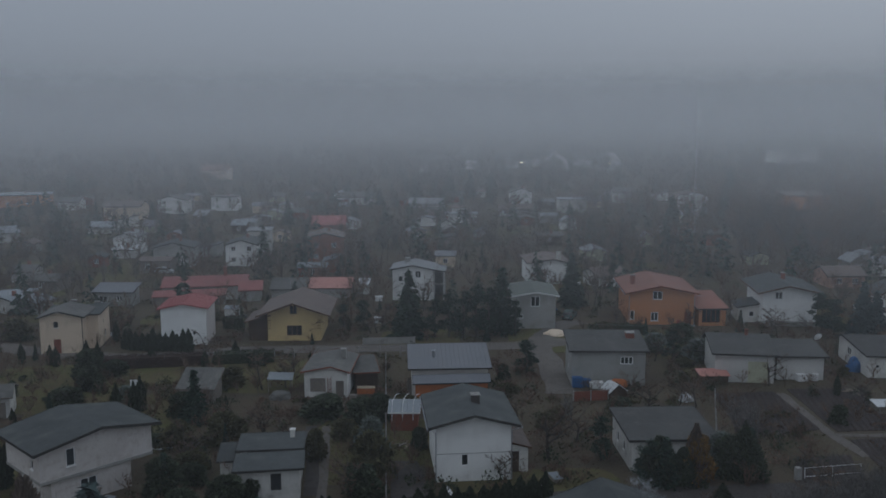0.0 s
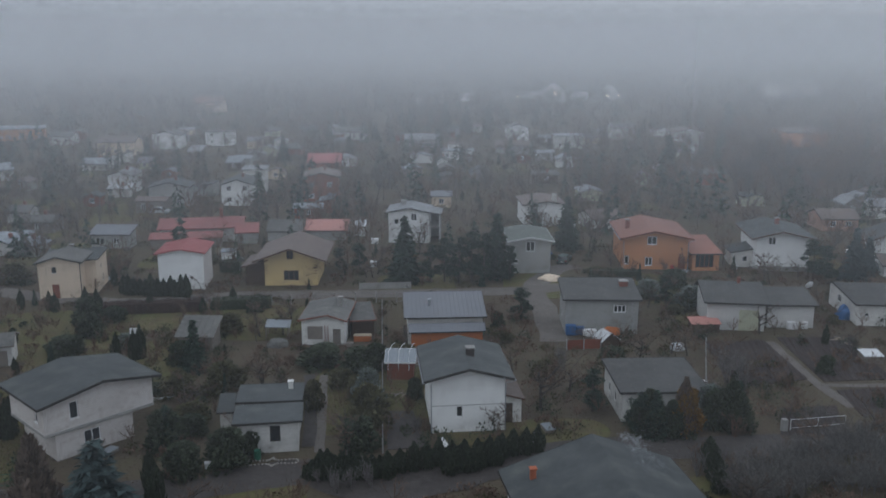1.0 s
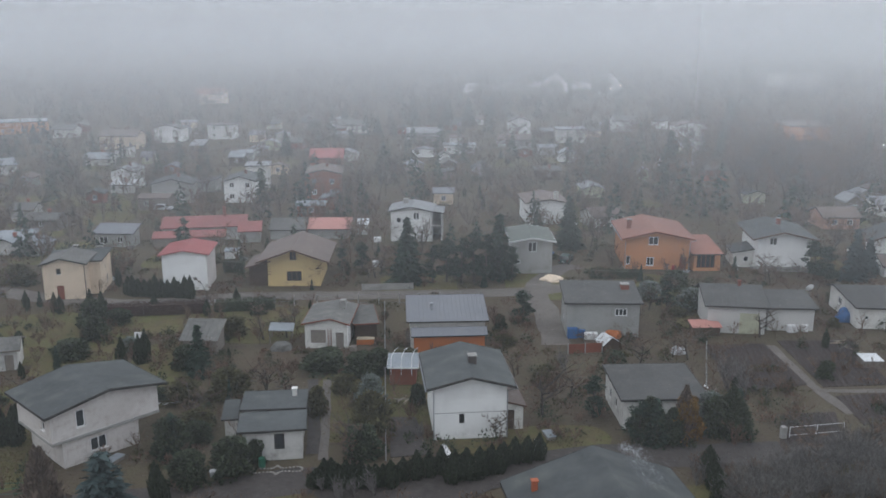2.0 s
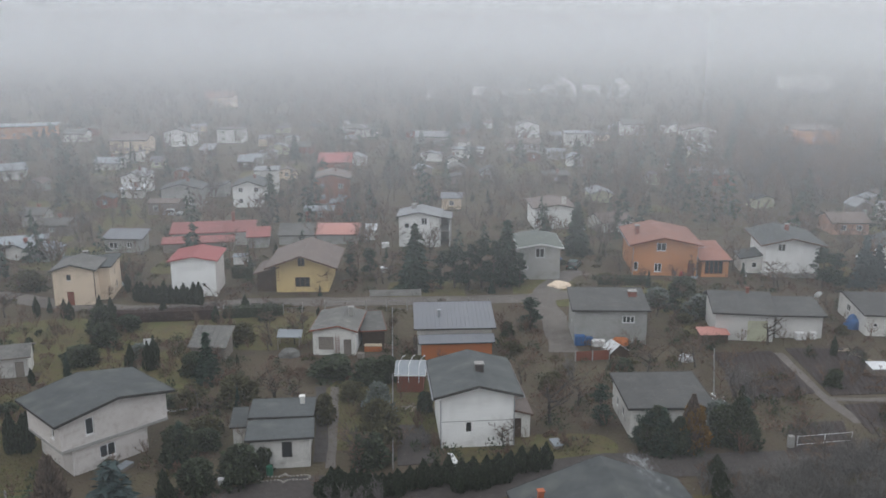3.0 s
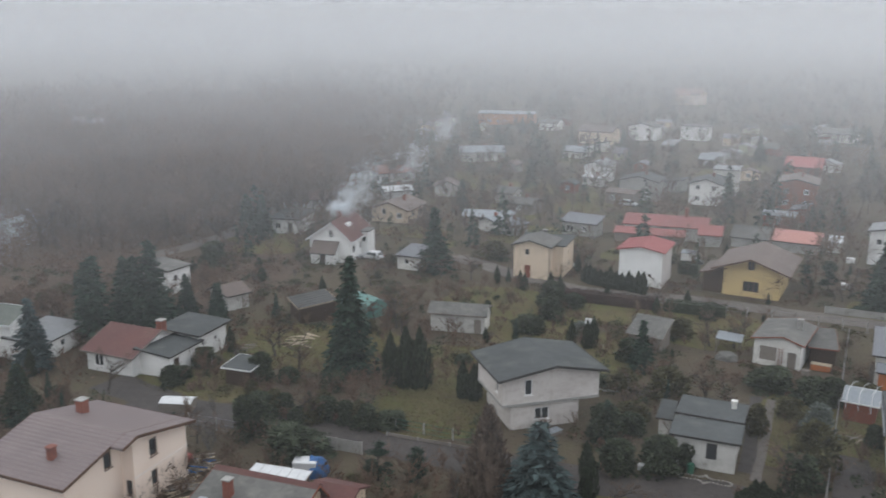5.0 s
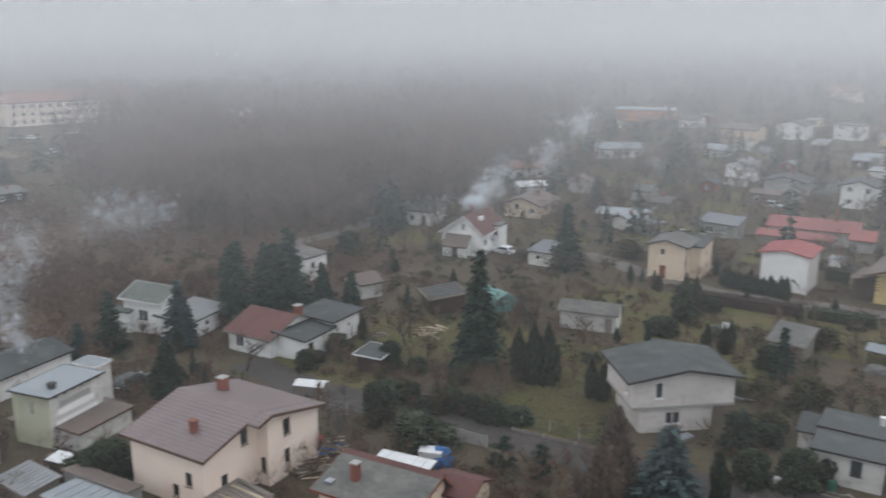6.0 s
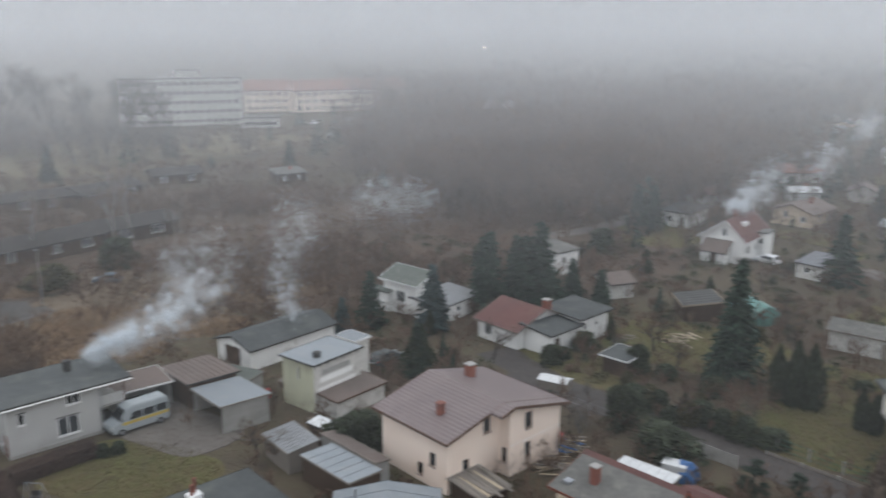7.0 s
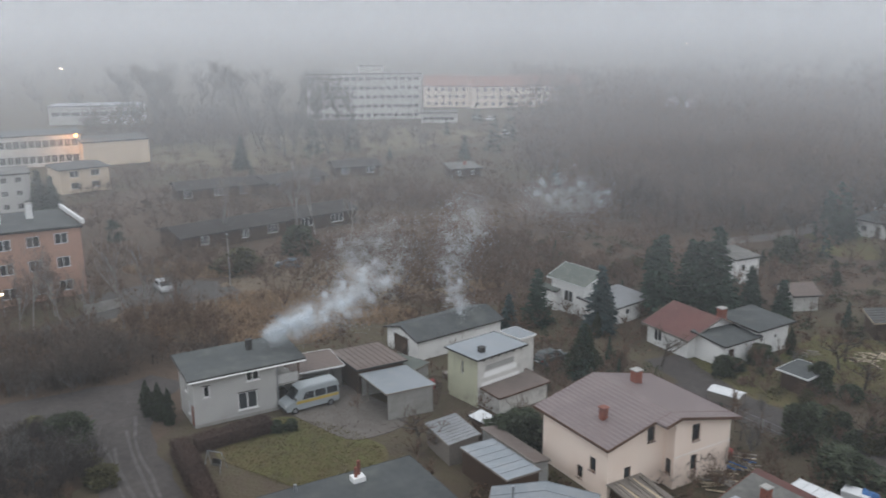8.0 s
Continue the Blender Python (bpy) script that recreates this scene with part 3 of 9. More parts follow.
        for p, q in runs:
            part("gutter", tube_bm([p, q], 0.07, 6), ZINC, base)
            cx = min(max(p[0], -0.06), w + 0.06)
            part("downpipe", tube_bm([(p[0], p[1] + 0.05, p[2]), (cx, max(p[1] + 0.2, -0.06), p[2] - 0.45), (cx, max(p[1] + 0.2, -0.06), 0.05)], 0.045, 6), ZINC, base)
    for c in chim:
        cm = c[4] if len(c) > 4 else None
        chimney(base, c[0], c[1], zf(c[0], c[1]) - 0.1, c[2], c[3], c[3], cm, c[5] if len(c) > 5 else 0)
    return base


def merge(main, extra):
    """Makes the parts of one building block parts of another."""
    rel = main.matrix_basis.inverted() @ extra.matrix_basis
    for c in list(extra.children):
        c.parent = main
        c.matrix_basis = rel @ c.matrix_basis
    bpy.data.objects.remove(extra)
    return main


def on(A, B, u, v):
    """The place u metres along the line from A to B and v behind it."""
    A, B = Vector(A), Vector(B)
    d = (B - A).normalized()
    return (A.x + d.x * u - d.y * v, A.y + d.y * u + d.x * v)


# ---------------------------------------------------------------- ground and fog
def sheet(name, label, outline, material, z, kind="structure", category="ground"):
    """A flat piece of ground with an outline, its edge let down into the ground below."""
    n = len(outline)
    verts = [(x, y, z) for x, y in outline] + [(x, y, -0.05) for x, y in outline]
    faces = [tuple(range(n))] + [(i, i + n, (i + 1) % n + n, (i + 1) % n) for i in range(n)]
    ob = mesh_ob(name, verts, faces, material)
    return tagged(ob, label, category, kind=kind)


def smooth_line(pts, per=8):
    """A smooth line through a few points."""
    pts = [Vector((*p, 0)) for p in pts]
    line = []
    for i in range(len(pts) - 1):
        p0, p1, p2, p3 = pts[max(i - 1, 0)], pts[i], pts[i + 1], pts[min(i + 2, len(pts) - 1)]
        for k in range(per):
            t = k / per
            line.append(0.5 * (2 * p1 + (p2 - p0) * t + (2 * p0 - 5 * p1 + 4 * p2 - p3) * t * t + (3 * p1 - p0 - 3 * p2 + p3) * t ** 3))
    line.append(pts[-1])
    return line


LANES = []


def lane(name, label, pts, width, material, z=0.03, category="road", rough=0.12):
    """A lane along a few points, with an uneven edge."""
    line = smooth_line(pts)
    LANES.append((line, width))
    left, right = [], []
    for i, p in enumerate(line):
        d = (line[min(i + 1, len(line) - 1)] - line[max(i - 1, 0)]).normalized()
        n = Vector((-d.y, d.x, 0))
        wob = noise.noise(p * 0.35) * width * rough
        wob2 = noise.noise(p * 0.35 + Vector((50, 0, 0))) * width * rough
        left.append(p + n * (width / 2 + wob))
        right.append(p - n * (width / 2 + wob2))
    verts = [(p.x, p.y, z) for p in left] + [(p.x, p.y, z) for p in right]
    n = len(line)
    faces = [(i, i + n, i + n + 1, i + 1) for i in range(n - 1)]
    ob = mesh_ob(name, verts, faces, material)
    return tagged(ob, label, category, kind="structure")


def blob(name, label, x, y, rx, ry, turn, material, z, category="lawn"):
    """A piece of ground with a soft uneven rounded-rectangle outline."""
    pts = []
    for k in range(36):
        a = k * math.tau / 36
        c, s = math.cos(a), math.sin(a)
        e = 0.55
        q = Vector((math.copysign(abs(c) ** e, c) * rx, math.copysign(abs(s) ** e, s) * ry, 0))
        q *= 1 + 0.07 * noise.noise(Vector((x + q.x * 0.4, y + q.y * 0.4, 3)))
        r = radians(turn)
        pts.append((x + q.x * math.cos(r) - q.y * math.sin(r), y + q.x * math.sin(r) + q.y * math.cos(r)))
    return sheet(name, label, pts, material, z, category=category)


rings = [0, 20, 40, 70, 110, 160, 240, 360, 600, 1000, 1800, 3500]
gv, gf = [(0, 0, 0)], []
seg = 48
for r in rings[1:]:
    gv += [(r * math.cos(k * math.tau / seg), r * math.sin(k * math.tau / seg), 0) for k in range(seg)]
gf += [(0, 1 + k, 1 + (k + 1) % seg) for k in range(seg)]
for i in range(len(rings) - 2):
    a, b = 1 + i * seg, 1 + (i + 1) * seg
    gf += [(a + k, b + k, b + (k + 1) % seg, a + (k + 1) % seg) for k in range(seg)]
tagged(mesh_ob("ground", gv, gf, GROUND), "brown winter garden soil and dead grass", "ground", kind="structure")

# fog, as haze painted on thin see-through cylinder shells one behind the other
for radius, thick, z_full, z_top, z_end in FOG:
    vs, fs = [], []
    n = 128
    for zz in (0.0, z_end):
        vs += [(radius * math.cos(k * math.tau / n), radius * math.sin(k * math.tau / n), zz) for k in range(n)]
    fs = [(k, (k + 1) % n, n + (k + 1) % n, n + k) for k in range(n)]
    fog_shell = mesh_ob("fog", vs, fs, fog_shell_mat("fog", thick, z_full, z_top, z_end))
    fog_shell.data.shade_smooth()
    tagged(fog_shell, "see-through shell with grey fog haze painted on it", "fog", kind="structure")

# ---------------------------------------------------------------- lanes, lawns, beds
lane("lane", "narrow gravel lane between garden fences", [(-90.74, 111.70), (-64.98, 107.93), (-49.19, 114.00), (-31.86, 117.84), (-11.12, 122.86), (-3.09, 126.67)], 4.0, GRAVEL, 0.074)
lane("lane", "pale concrete drive running between workshops", [(-3.23, 101.38), (-5.35, 114.90), (-7.53, 124.38), (-4.76, 136.39), (-1.72, 139.83)], 3.6, GRAVEL, 0.079)
lane("lane", "wet asphalt lane along the hedges", [(-84.06, 44.52), (-71.43, 45.96), (-62.27, 49.48), (-52.38, 52.30), (-43.17, 55.60), (-33.11, 59.12), (-22.16, 64.46), (-14.49, 62.97), (-1.19, 71.76), (13.68, 75.40), (28.97, 79.15)], 4.4, MUD, 0.074)
lane("lane", "wet asphalt lane past the peach house", [(-75.92, 40.88), (-69.61, 45.37), (-63.81, 48.11), (-59.17, 49.28), (-53.62, 50.26)], 4.2, MUD, 0.079)
lane("track", "muddy rutted dirt track curving past the house", [(-64.34, -8.27), (-69.63, -10.04), (-76.19, -11.88), (-82.24, -12.57), (-87.27, -11.24), (-90.80, -8.72)], 5.6, MUD, 0.074)
lane("track", "dark muddy side track joining the dirt track", [(-83.2, -33.0), (-84.6, -25.0), (-86.4, -18.5), (-87.6, -12.2)], 6.4, MUD, 0.079)
rut_rnd = random.Random(12)
for k, dy in enumerate((-1.7, -1.1, 0.3, 0.9)):
    pts = [(x + rut_rnd.gauss(0, 0.1), y + dy + rut_rnd.gauss(0, 0.1)) for x, y in ((-62.5, -7.6), (-66.0, -8.6), (-69.6, -9.8), (-73.0, -10.7), (-76.1, -11.5), (-79.3, -12.0), (-82.2, -12.1), (-85.5, -11.4))]
    first = rut_rnd.randint(0, 2)
    lane("rut", "wet wheel rut in the dirt track, its sheen painted pale", pts[first:first + rut_rnd.randint(5, 6)], rut_rnd.uniform(0.22, 0.38), RUT, 0.085 + 0.004 * k, rough=0.35)
lane("street", "grey asphalt street with parking bays", [(-107.47, -25.34), (-113.47, -19.85), (-117.37, -11.89), (-122.10, -1.57)], 4.5, ASPHALT, 0.04)
sheet("parking", "worn asphalt parking area", [(-114.55, -19.66), (-116.67, -13.98), (-120.31, -3.11), (-126.78, -4.35), (-129.39, -11.22), (-124.52, -19.95)], ASPHALT, 0.05, category="parking")
lane("lane", "lane along the wood edge", [(-129.57, 77.66), (-131.50, 90.92), (-138.47, 106.22), (-163.65, 139.42), (-187.24, 168.09)], 4.0, GRAVEL, 0.074)
blob("yard", "bare sandy yard where the van stands", *(-79.57, 7.88), 7.5, 4.0, 32, GRAVEL, 0.058, "yard")
blob("lawn", "yellow-green lawn by the grey house", *(-71.31, 3.71), 7.4, 5.0, 45, LAWN, 0.042)
lawn_z = 0.006
for p, rx, ry, tn in (((-52.78, 61.96), 6.5, 7.0, 40), ((-65.60, 97.43), 12, 7, 20), ((-55.94, 102.85), 7, 7, 20), ((-64.69, 92.98), 7, 9, 10), ((-47.27, 88.01), 4, 7, 10), ((-23.64, 80.56), 3.5, 9, 12),
                      ((-17.70, 83.05), 3.6, 7, 12), ((-75.45, 66.44), 10, 8, 30), ((-76.99, 51.53), 8, 5, 20), ((-58.44, 73.15), 7, 6, 30), ((-42.52, 103.56), 7, 8, 10), ((-4.93, 75.13), 8, 3, 15),
                      ((-120.17, 96.64), 6, 6, 20), ((-88.03, 134.15), 9, 8, 10), ((15.65, 113.49), 4, 3, 10), ((-97.77, 174.49), 9, 7, 10), ((-118.86, 177.84), 12, 6, 5), ((-125.72, 99.82), 6, 6, 0), ((-28.21, 56.99), 8, 4, 20), ((9.79, 66.66), 3.5, 2.5, 15)):
    lawn_z += 0.0011
    blob("lawn", "patchy green and brown winter lawn", *p, rx, ry, tn, LAWN, lawn_z)
lawn_rnd = random.Random(23)
for k in range(34):
    a, r = radians(lawn_rnd.uniform(-20, 54)), math.sqrt(lawn_rnd.uniform(105 ** 2, 270 ** 2))
    blob("lawn", "patchy green and brown winter lawn", -r * math.sin(a), r * math.cos(a), lawn_rnd.uniform(3, 7), lawn_rnd.uniform(4, 9), lawn_rnd.gauss(12, 6), LAWN, 0.029 + 0.0011 * k)
for o in (((14.27, 104.36), (21.58, 106.23), (23.89, 93.59), (17.60, 90.61), (15.71, 93.51)), ((23.34, 107.58), (31.88, 109.04), (32.85, 95.12), (25.40, 93.21)), ((26.06, 90.83), (33.31, 92.99), (32.95, 85.37), (26.93, 83.95)), ((19.64, 85.11), (25.01, 86.58), (23.99, 79.47), (17.88, 77.26))):
    sheet("vegetable_bed", "freshly dug dark vegetable bed", o, SOIL, 0.08, category="garden bed")
lane("path", "trodden pale path between the beds", [(22.14, 105.71), (23.28, 99.14), (24.52, 92.58), (26.52, 86.29)], 1.3, GRAVEL, 0.075)
lane("path", "trodden pale path across the beds", [(24.11, 92.04), (28.72, 92.51), (33.51, 93.64)], 1.0, GRAVEL, 0.079)
lane("path", "narrow paved garden path", [(-22.27, 68.16), (-24.51, 76.22), (-27.38, 86.15)], 0.9, GRAVEL, 0.083)
lane("path", "brown trodden garden path", [(-23.50, 69.06), (-26.37, 78.65), (-28.96, 85.88)], 1.2, MUD, 0.088)
sheet("bed", "bare sandy bed by the white house", [(-16.52, 69.69), (-13.16, 70.82), (-15.97, 78.35), (-18.43, 77.93)], MUD, 0.07, category="garden bed")
sheet("field", "dry reddish-brown grass field behind the house", [(-111.70, -21.59), (-100.42, -6.18), (-105.13, 13.69), (-112.70, 27.32), (-128.82, 22.27), (-140.43, 3.90), (-125.89, -3.14), (-119.56, -10.58)], FIELD, 0.02, category="field")
sheet("field", "pale dry grass field by the school", [(-233.53, -22.12), (-231.87, 19.45), (-281.48, 87.95), (-315.96, 43.27), (-298.19, -0.60), (-274.76, -25.50)], PALE_GRASS, 0.02, category="field")
blob("field", "dark leaf-strewn ground under bushes", *(-89.46, -20.17), 16, 22, 60, LITTER_GROUND, 0.014, "field")
blob("field", "brown scrub ground beyond the street", *(-154.01, 32.04), 75, 45, 70, LITTER_GROUND, 0.012, "field")


# ---------------------------------------------------------------- houses of the near gardens
# white house with a dark felt roof
A, B = (-13.28, 73.81), (-6.79, 75.58)
hs = house("garden_house", "white plastered two-storey garden house with low dark felt gable roof", A, B, 8.1, 5.35, "gable_y", 0.86, 0.5, 0.75, 0.2,
           PLASTER_WHITE, R_BITUMEN, TRIM_DARK, win=[("f", 2.29, 1.55, 0.5, 0.95), ("l", 3.0, 2.8, 1.0, 1.0)], chim=[(3.9, 3.3, 7.0, 0.75, BRICK_DARK)], frame_mat=TRIM_DARK, gutter=True)
part("wall_joint", box_bm(0.02, -0.03, 2.6, 6.68, -0.004, 2.66), PLASTER_GREY, hs)
merge(hs, house("annex", "", on(A, B, 6.76, 1.6), on(A, B, 8.6, 1.6), 6.0, 2.9, "shed_x", -0.5, 0.5, 0.25, 0.14, PLASTER_OFF, R_BROWN, TRIM_BROWN, doors=[("f", 0.15, 0.85, 2.0, WOOD_DARK)]))

# whitewashed brick house, the upper storey wider than the lower
UA, UB = (-44.17, 62.03), (-38.68, 70.26)
A, B = on(UA, UB, 0.9, 0.2), on(UA, UB, 7.9, 0.2)
hs = house("garden_house", "whitewashed brick house with dark felt roof and jutting upper floor", A, B, 6.7, 2.5, "flat", 0, 0.5, 0.0, 0.1,
           BRICK_WHITE, CONCRETE, win=[("f", 2.45, 0.75, 1.5, 1.25), ("r", 1.5, 0.9, 0.9, 1.0)], doors=[("r", 4.0, 0.9, 2.0, WOOD_DARK)], sill=TRIM_WHITE, fascia=False)
up = house("storey", "", UA, UB, 7.08, 2.76, "gable_y", 0.86, 0.52, 0.65, 0.2, BRICK_WHITE, R_BITUMEN, TRIM_DARK,
           win=[("f", 2.2, 0.85, 0.8, 1.6, 0), ("l", 5.2, 0.9, 0.6, 0.8)], z=2.6, sill=TRIM_WHITE)
merge(hs, up)
part("floor_slab", box_bm(-0.95, -0.25, 2.45, 9.04, 6.95, 2.72, 0.02), CONCRETE, hs)
part("brick_band", box_bm(-0.05, -0.08, 2.2, 7.0, -0.02, 2.34), BRICK_WHITE, hs)

# hut in two steps
A, B = (-29.09, 66.71), (-24.14, 68.28)
hs = house("garden_hut", "small white garden hut with stepped dark felt roofs", A, B, 3.2, 2.88, "shed_y", 0.05, 0.5, 0.4, 0.15, PLASTER_OFF, R_BITUMEN,
           win=[("f", 2.75, 1.0, 0.9, 1.5, 0)], frame_mat=TRIM_DARK)
merge(hs, house("annex", "", (-30.55, 70.75), (-25.35, 72.18), 3.6, 3.05, "shed_y", 0.05, 0.5, 0.3, 0.15, PLASTER_OFF, R_BITUMEN, chim=[(4.5, 2.6, 3.9, 0.42, PLASTER_OFF)]))
merge(hs, house("annex", "", (-32.72, 71.30), (-31.79, 71.59), 3.09, 1.7, "shed_y", 0.38, 0.5, 0.25, 0.12, PLASTER_OFF, R_BITUMEN))

# shed with a corrugated roof
A, B = (-32.96, 95.48), (-27.91, 96.16)
hs = house("garden_shed", "white timbered garden shed with sagging grey corrugated roof", A, B, 7.6, 3.1, "gable_y", 0.6, 0.62, 0.35, 0.12, PLASTER_WHITE, R_OLD, WOOD_RED,
           doors=[("f", 3.7, 0.95, 2.0, WOOD_GREY)], chim=[(4.0, 4.6, 4.6, 0.6, CONCRETE)], ribs=0, side_wall={"f": PLASTER_OFF})
merge(hs, house("annex", "", (-27.75, 98.91), (-25.20, 99.81), 6.7, 2.15, "shed_y", 0.25, 0.5, 0.25, 0.1, WOOD_DARK, R_OLD, WOOD_RED))
part("shutter", box_bm(0.7, -0.06, 0.7, 2.5, -0.003, 2.3), WOOD_GREY, hs)
for x in (2.75, 3.15):
    part("ladder_rail", box_bm(x, -0.12, 0.1, x + 0.05, -0.06, 2.5), WOOD_RED, hs)
for k in range(7):
    part("rung", box_bm(2.8, -0.11, 0.35 + k * 0.3, 3.15, -0.07, 0.39 + k * 0.3), WOOD_RED, hs)

# long metal-roofed house behind the white one
A, B = (-20.25, 96.46), (-11.70, 98.44)
hs = house("garden_house", "long orange boarded house under a grey ribbed metal roof", on(A, B, 0.35, -1.65), on(A, B, 8.65, -1.5), 0.55, 2.6, "shed_y", 0.33, 0.5, 0.3, 0.1, WOOD_ORANGE, R_METAL, TRIM_DARK, ribs=0.6)
merge(hs, house("storey", "", A, B, 5.8, 3.78, "shed_y", 1.1, 0.5, 0.45, 0.12, PLASTER_OFF, R_METAL, TRIM_DARK, ribs=0.5, chim=[(2.6, 2.6, 5.1, 0.32, ZINC)]))

# little hut with a rusty barrel roof between them
A, B = (-20.36, 86.03), (-17.60, 86.47)
hs = house("garden_shed", "low red-brown wooden shed with pale bowed sheet roof", A, B, 4.0, 2.05, "gable_x", 0.6, 0.55, 0.25, 0.08, WOOD_RED, R_PALE, TRIM_WHITE, ribs=0.55)

for k in range(3):
    x = 0.15 + 1.1 * k
    part("hoop", tube_bm([(x, -0.28, 1.2), (x, -0.3, 2.2), (x, 0.5, 3.0), (x + 0.3, 1.8, 3.35), (x + 0.5, 3.6, 2.9)], 0.03, 5), TRIM_WHITE, hs)

# beige house
A, B = (-75.45, 107.80), (-70.09, 109.54)
hs = house("garden_house", "beige plastered two-storey house with low grey roof", A, B, 6.3, 5.2, "gable_y", 0.8, 0.45, 0.4, 0.16, PLASTER_CREAM, R_OLD, TRIM_DARK,
           win=[("f", 1.85, 3.75, 0.6, 0.85, 0)], doors=[("f", 1.75, 0.95, 2.1, WOOD_RED)], frame_mat=TRIM_DARK, sill=TRIM_WHITE)
merge(hs, house("wing", "", on(A, B, 5.45, 2.6), on(A, B, 7.2, 2.6), 6.6, 4.9, "shed_y", 0.2, 0.5, 0.3, 0.16, PLASTER_CREAM, R_BITUMEN, TRIM_DARK, win=[("r", 2.6, 3.0, 0.6, 0.8, 0), ("r", 3.4, 0.9, 0.8, 1.1, 0)]))
merge(hs, house("annex", "", on(A, B, -0.6, 6.4), on(A, B, 5.3, 6.4), 3.0, 4.7, "shed_y", 0.2, 0.5, 0.3, 0.16, PLASTER_CREAM, R_BITUMEN, TRIM_DARK, chim=[(3.2, 1.8, 6.0, 0.6, BRICK_DARK)]))
part("downpipe", tube_bm([(5.66, -0.06, 5.0), (5.66, -0.06, 0.1)], 0.06), TRIM_DARK, hs)

# white house with a faded red roof
A, B = (-61.09, 114.95), (-54.86, 116.54)
hs = house("garden_house", "white brick house with faded pink-red metal roof", A, B, 7.0, 5.5, "gable_y", 0.6, 0.5, 0.4, 0.14, BRICK_WHITE, R_PINK, R_PINK, ribs=0.6, win=[("f", 4.4, 1.5, 0.5, 0.6)], side_wall={"f": PLASTER_WHITE})

# yellow house
A, B = (-46.94, 120.13), (-39.30, 121.65)
hs = house("garden_house", "yellow house with wide brown low gable roof", A, B, 9.8, 4.4, "gable_y", 1.36, 0.5, 1.5, 0.2, PLASTER_YELLOW, R_BROWN, TRIM_BROWN,
           win=[("f", 2.81, 0.8, 2.2, 1.5, 2), ("f", 3.3, 4.0, 1.0, 1.3, 1)], frame_mat=TRIM_BROWN)
merge(hs, house("porch", "", on(A, B, -2.9, 0.5), on(A, B, -0.02, 0.5), 6.5, 2.9, "shed_x", 0.75, 0.5, 0.5, 0.14, WOOD_DARK, R_BROWN, TRIM_BROWN))
for k in range(4):
    for x in (0.0, 7.3):
        part("quoin", box_bm(x, -0.04, 1.8 + k * 0.42, x + 0.5, -0.003, 1.9 + k * 0.42), TRIM_BROWN, hs)

# long red-roofed sheds
A, B = (-75.93, 144.28), (-62.44, 149.06)
hs = house("row_shed", "long low pale shed with red metal roof", A, B, 7.9, 2.65, "gable_x", 1.0, 0.6, 0.5, 0.12, PLASTER_OFF, R_RED, R_RED, ribs=1.0,
           win=[("f", 3, 1.0, 1.0, 0.9), ("f", 8, 1.0, 1.0, 0.9)], chim=[(10.6, 4.4, 5.3, 0.55)])
merge(hs, house("annex", "", on(A, B, 13.6, -2.6), on(A, B, 17.2, -2.6), 6.0, 2.1, "gable_x", 1.0, 0.6, 0.35, 0.12, PLASTER_GREY, R_RED, R_RED, ribs=1.0))
merge(hs, house("porch", "", on(A, B, -1.2, -4.2), on(A, B, 11.0, -4.2), 2.6, 1.7, "shed_y", 0.5, 0.5, 0.25, 0.1, WOOD_GREY, R_RED, R_RED, ribs=1.0))

# grey and salmon roofed sheds
house("garden_shed", "low shed with patched grey felt roof", (-57.73, 149.92), (-51.6, 151.26), 7.2, 1.75, "gable_x", 1.3, 0.6, 0.3, 0.12, PLASTER_GREY, R_OLD)
house("garden_shed", "low shed with faded salmon metal roof", (-51.2, 151.6), (-43.75, 152.9), 7.2, 1.8, "gable_x", 1.2, 0.6, 0.3, 0.12, PLASTER_GREY, R_SALMON, ribs=0.8)
house("garden_shed", "small lean-to with white sheet roof", (-43.1, 156.35), (-41.1, 156.77), 3.7, 1.75, "shed_y", 0.48, 0.5, 0.2, 0.1, PLASTER_OFF, WHITE_SHEET)

# blue-grey hut
A, B = (-86.14, 138.69), (-79.5, 139.5)
house("garden_house", "small grey bungalow with slate-blue sheet roof", A, B, 3.5, 2.55, "shed_y", 0.83, 0.5, 0.4, 0.14, PLASTER_GREY, R_METAL, win=[("f", 0.8, 0.7, 1.5, 1.2), ("f", 4.0, 0.9, 1.0, 1.0)], ribs=0.8)

# white house with a flat roof and a terrace
A, B = (-35.54, 152.25), (-28.26, 153.15)
hs = house("garden_house", "white two-storey house with shallow pale roof and covered terrace", A, B, 6.8, 5.6, "gable_y", 0.75, 0.5, 0.5, 0.16, PLASTER_WHITE, R_ETERNIT, TRIM_DARK,
           win=[("f", 4.1, 4.05, 1.05, 1.3), ("f", 1.0, 3.4, 0.9, 1.0), ("f", 2.0, 0.9, 1.1, 1.1)], chim=[(2.4, 4.6, 7.0, 0.9, CONCRETE)])
merge(hs, house("terrace", "", on(A, B, 7.36, 0.4), on(A, B, 9.3, 0.4), 5.6, 5.5, "shed_x", -0.3, 0.5, 0.3, 0.14, PLASTER_GREY, R_ETERNIT, walls="br"))
part("terrace_floor", box_bm(7.36, 0.4, 2.7, 9.3, 6.0, 2.9), CONCRETE, hs)
for u in (7.5, 9.2):
    part("post", tube_bm([(u, 0.5, 0), (u, 0.5, 5.4)], 0.07), TRIM_WHITE, hs)

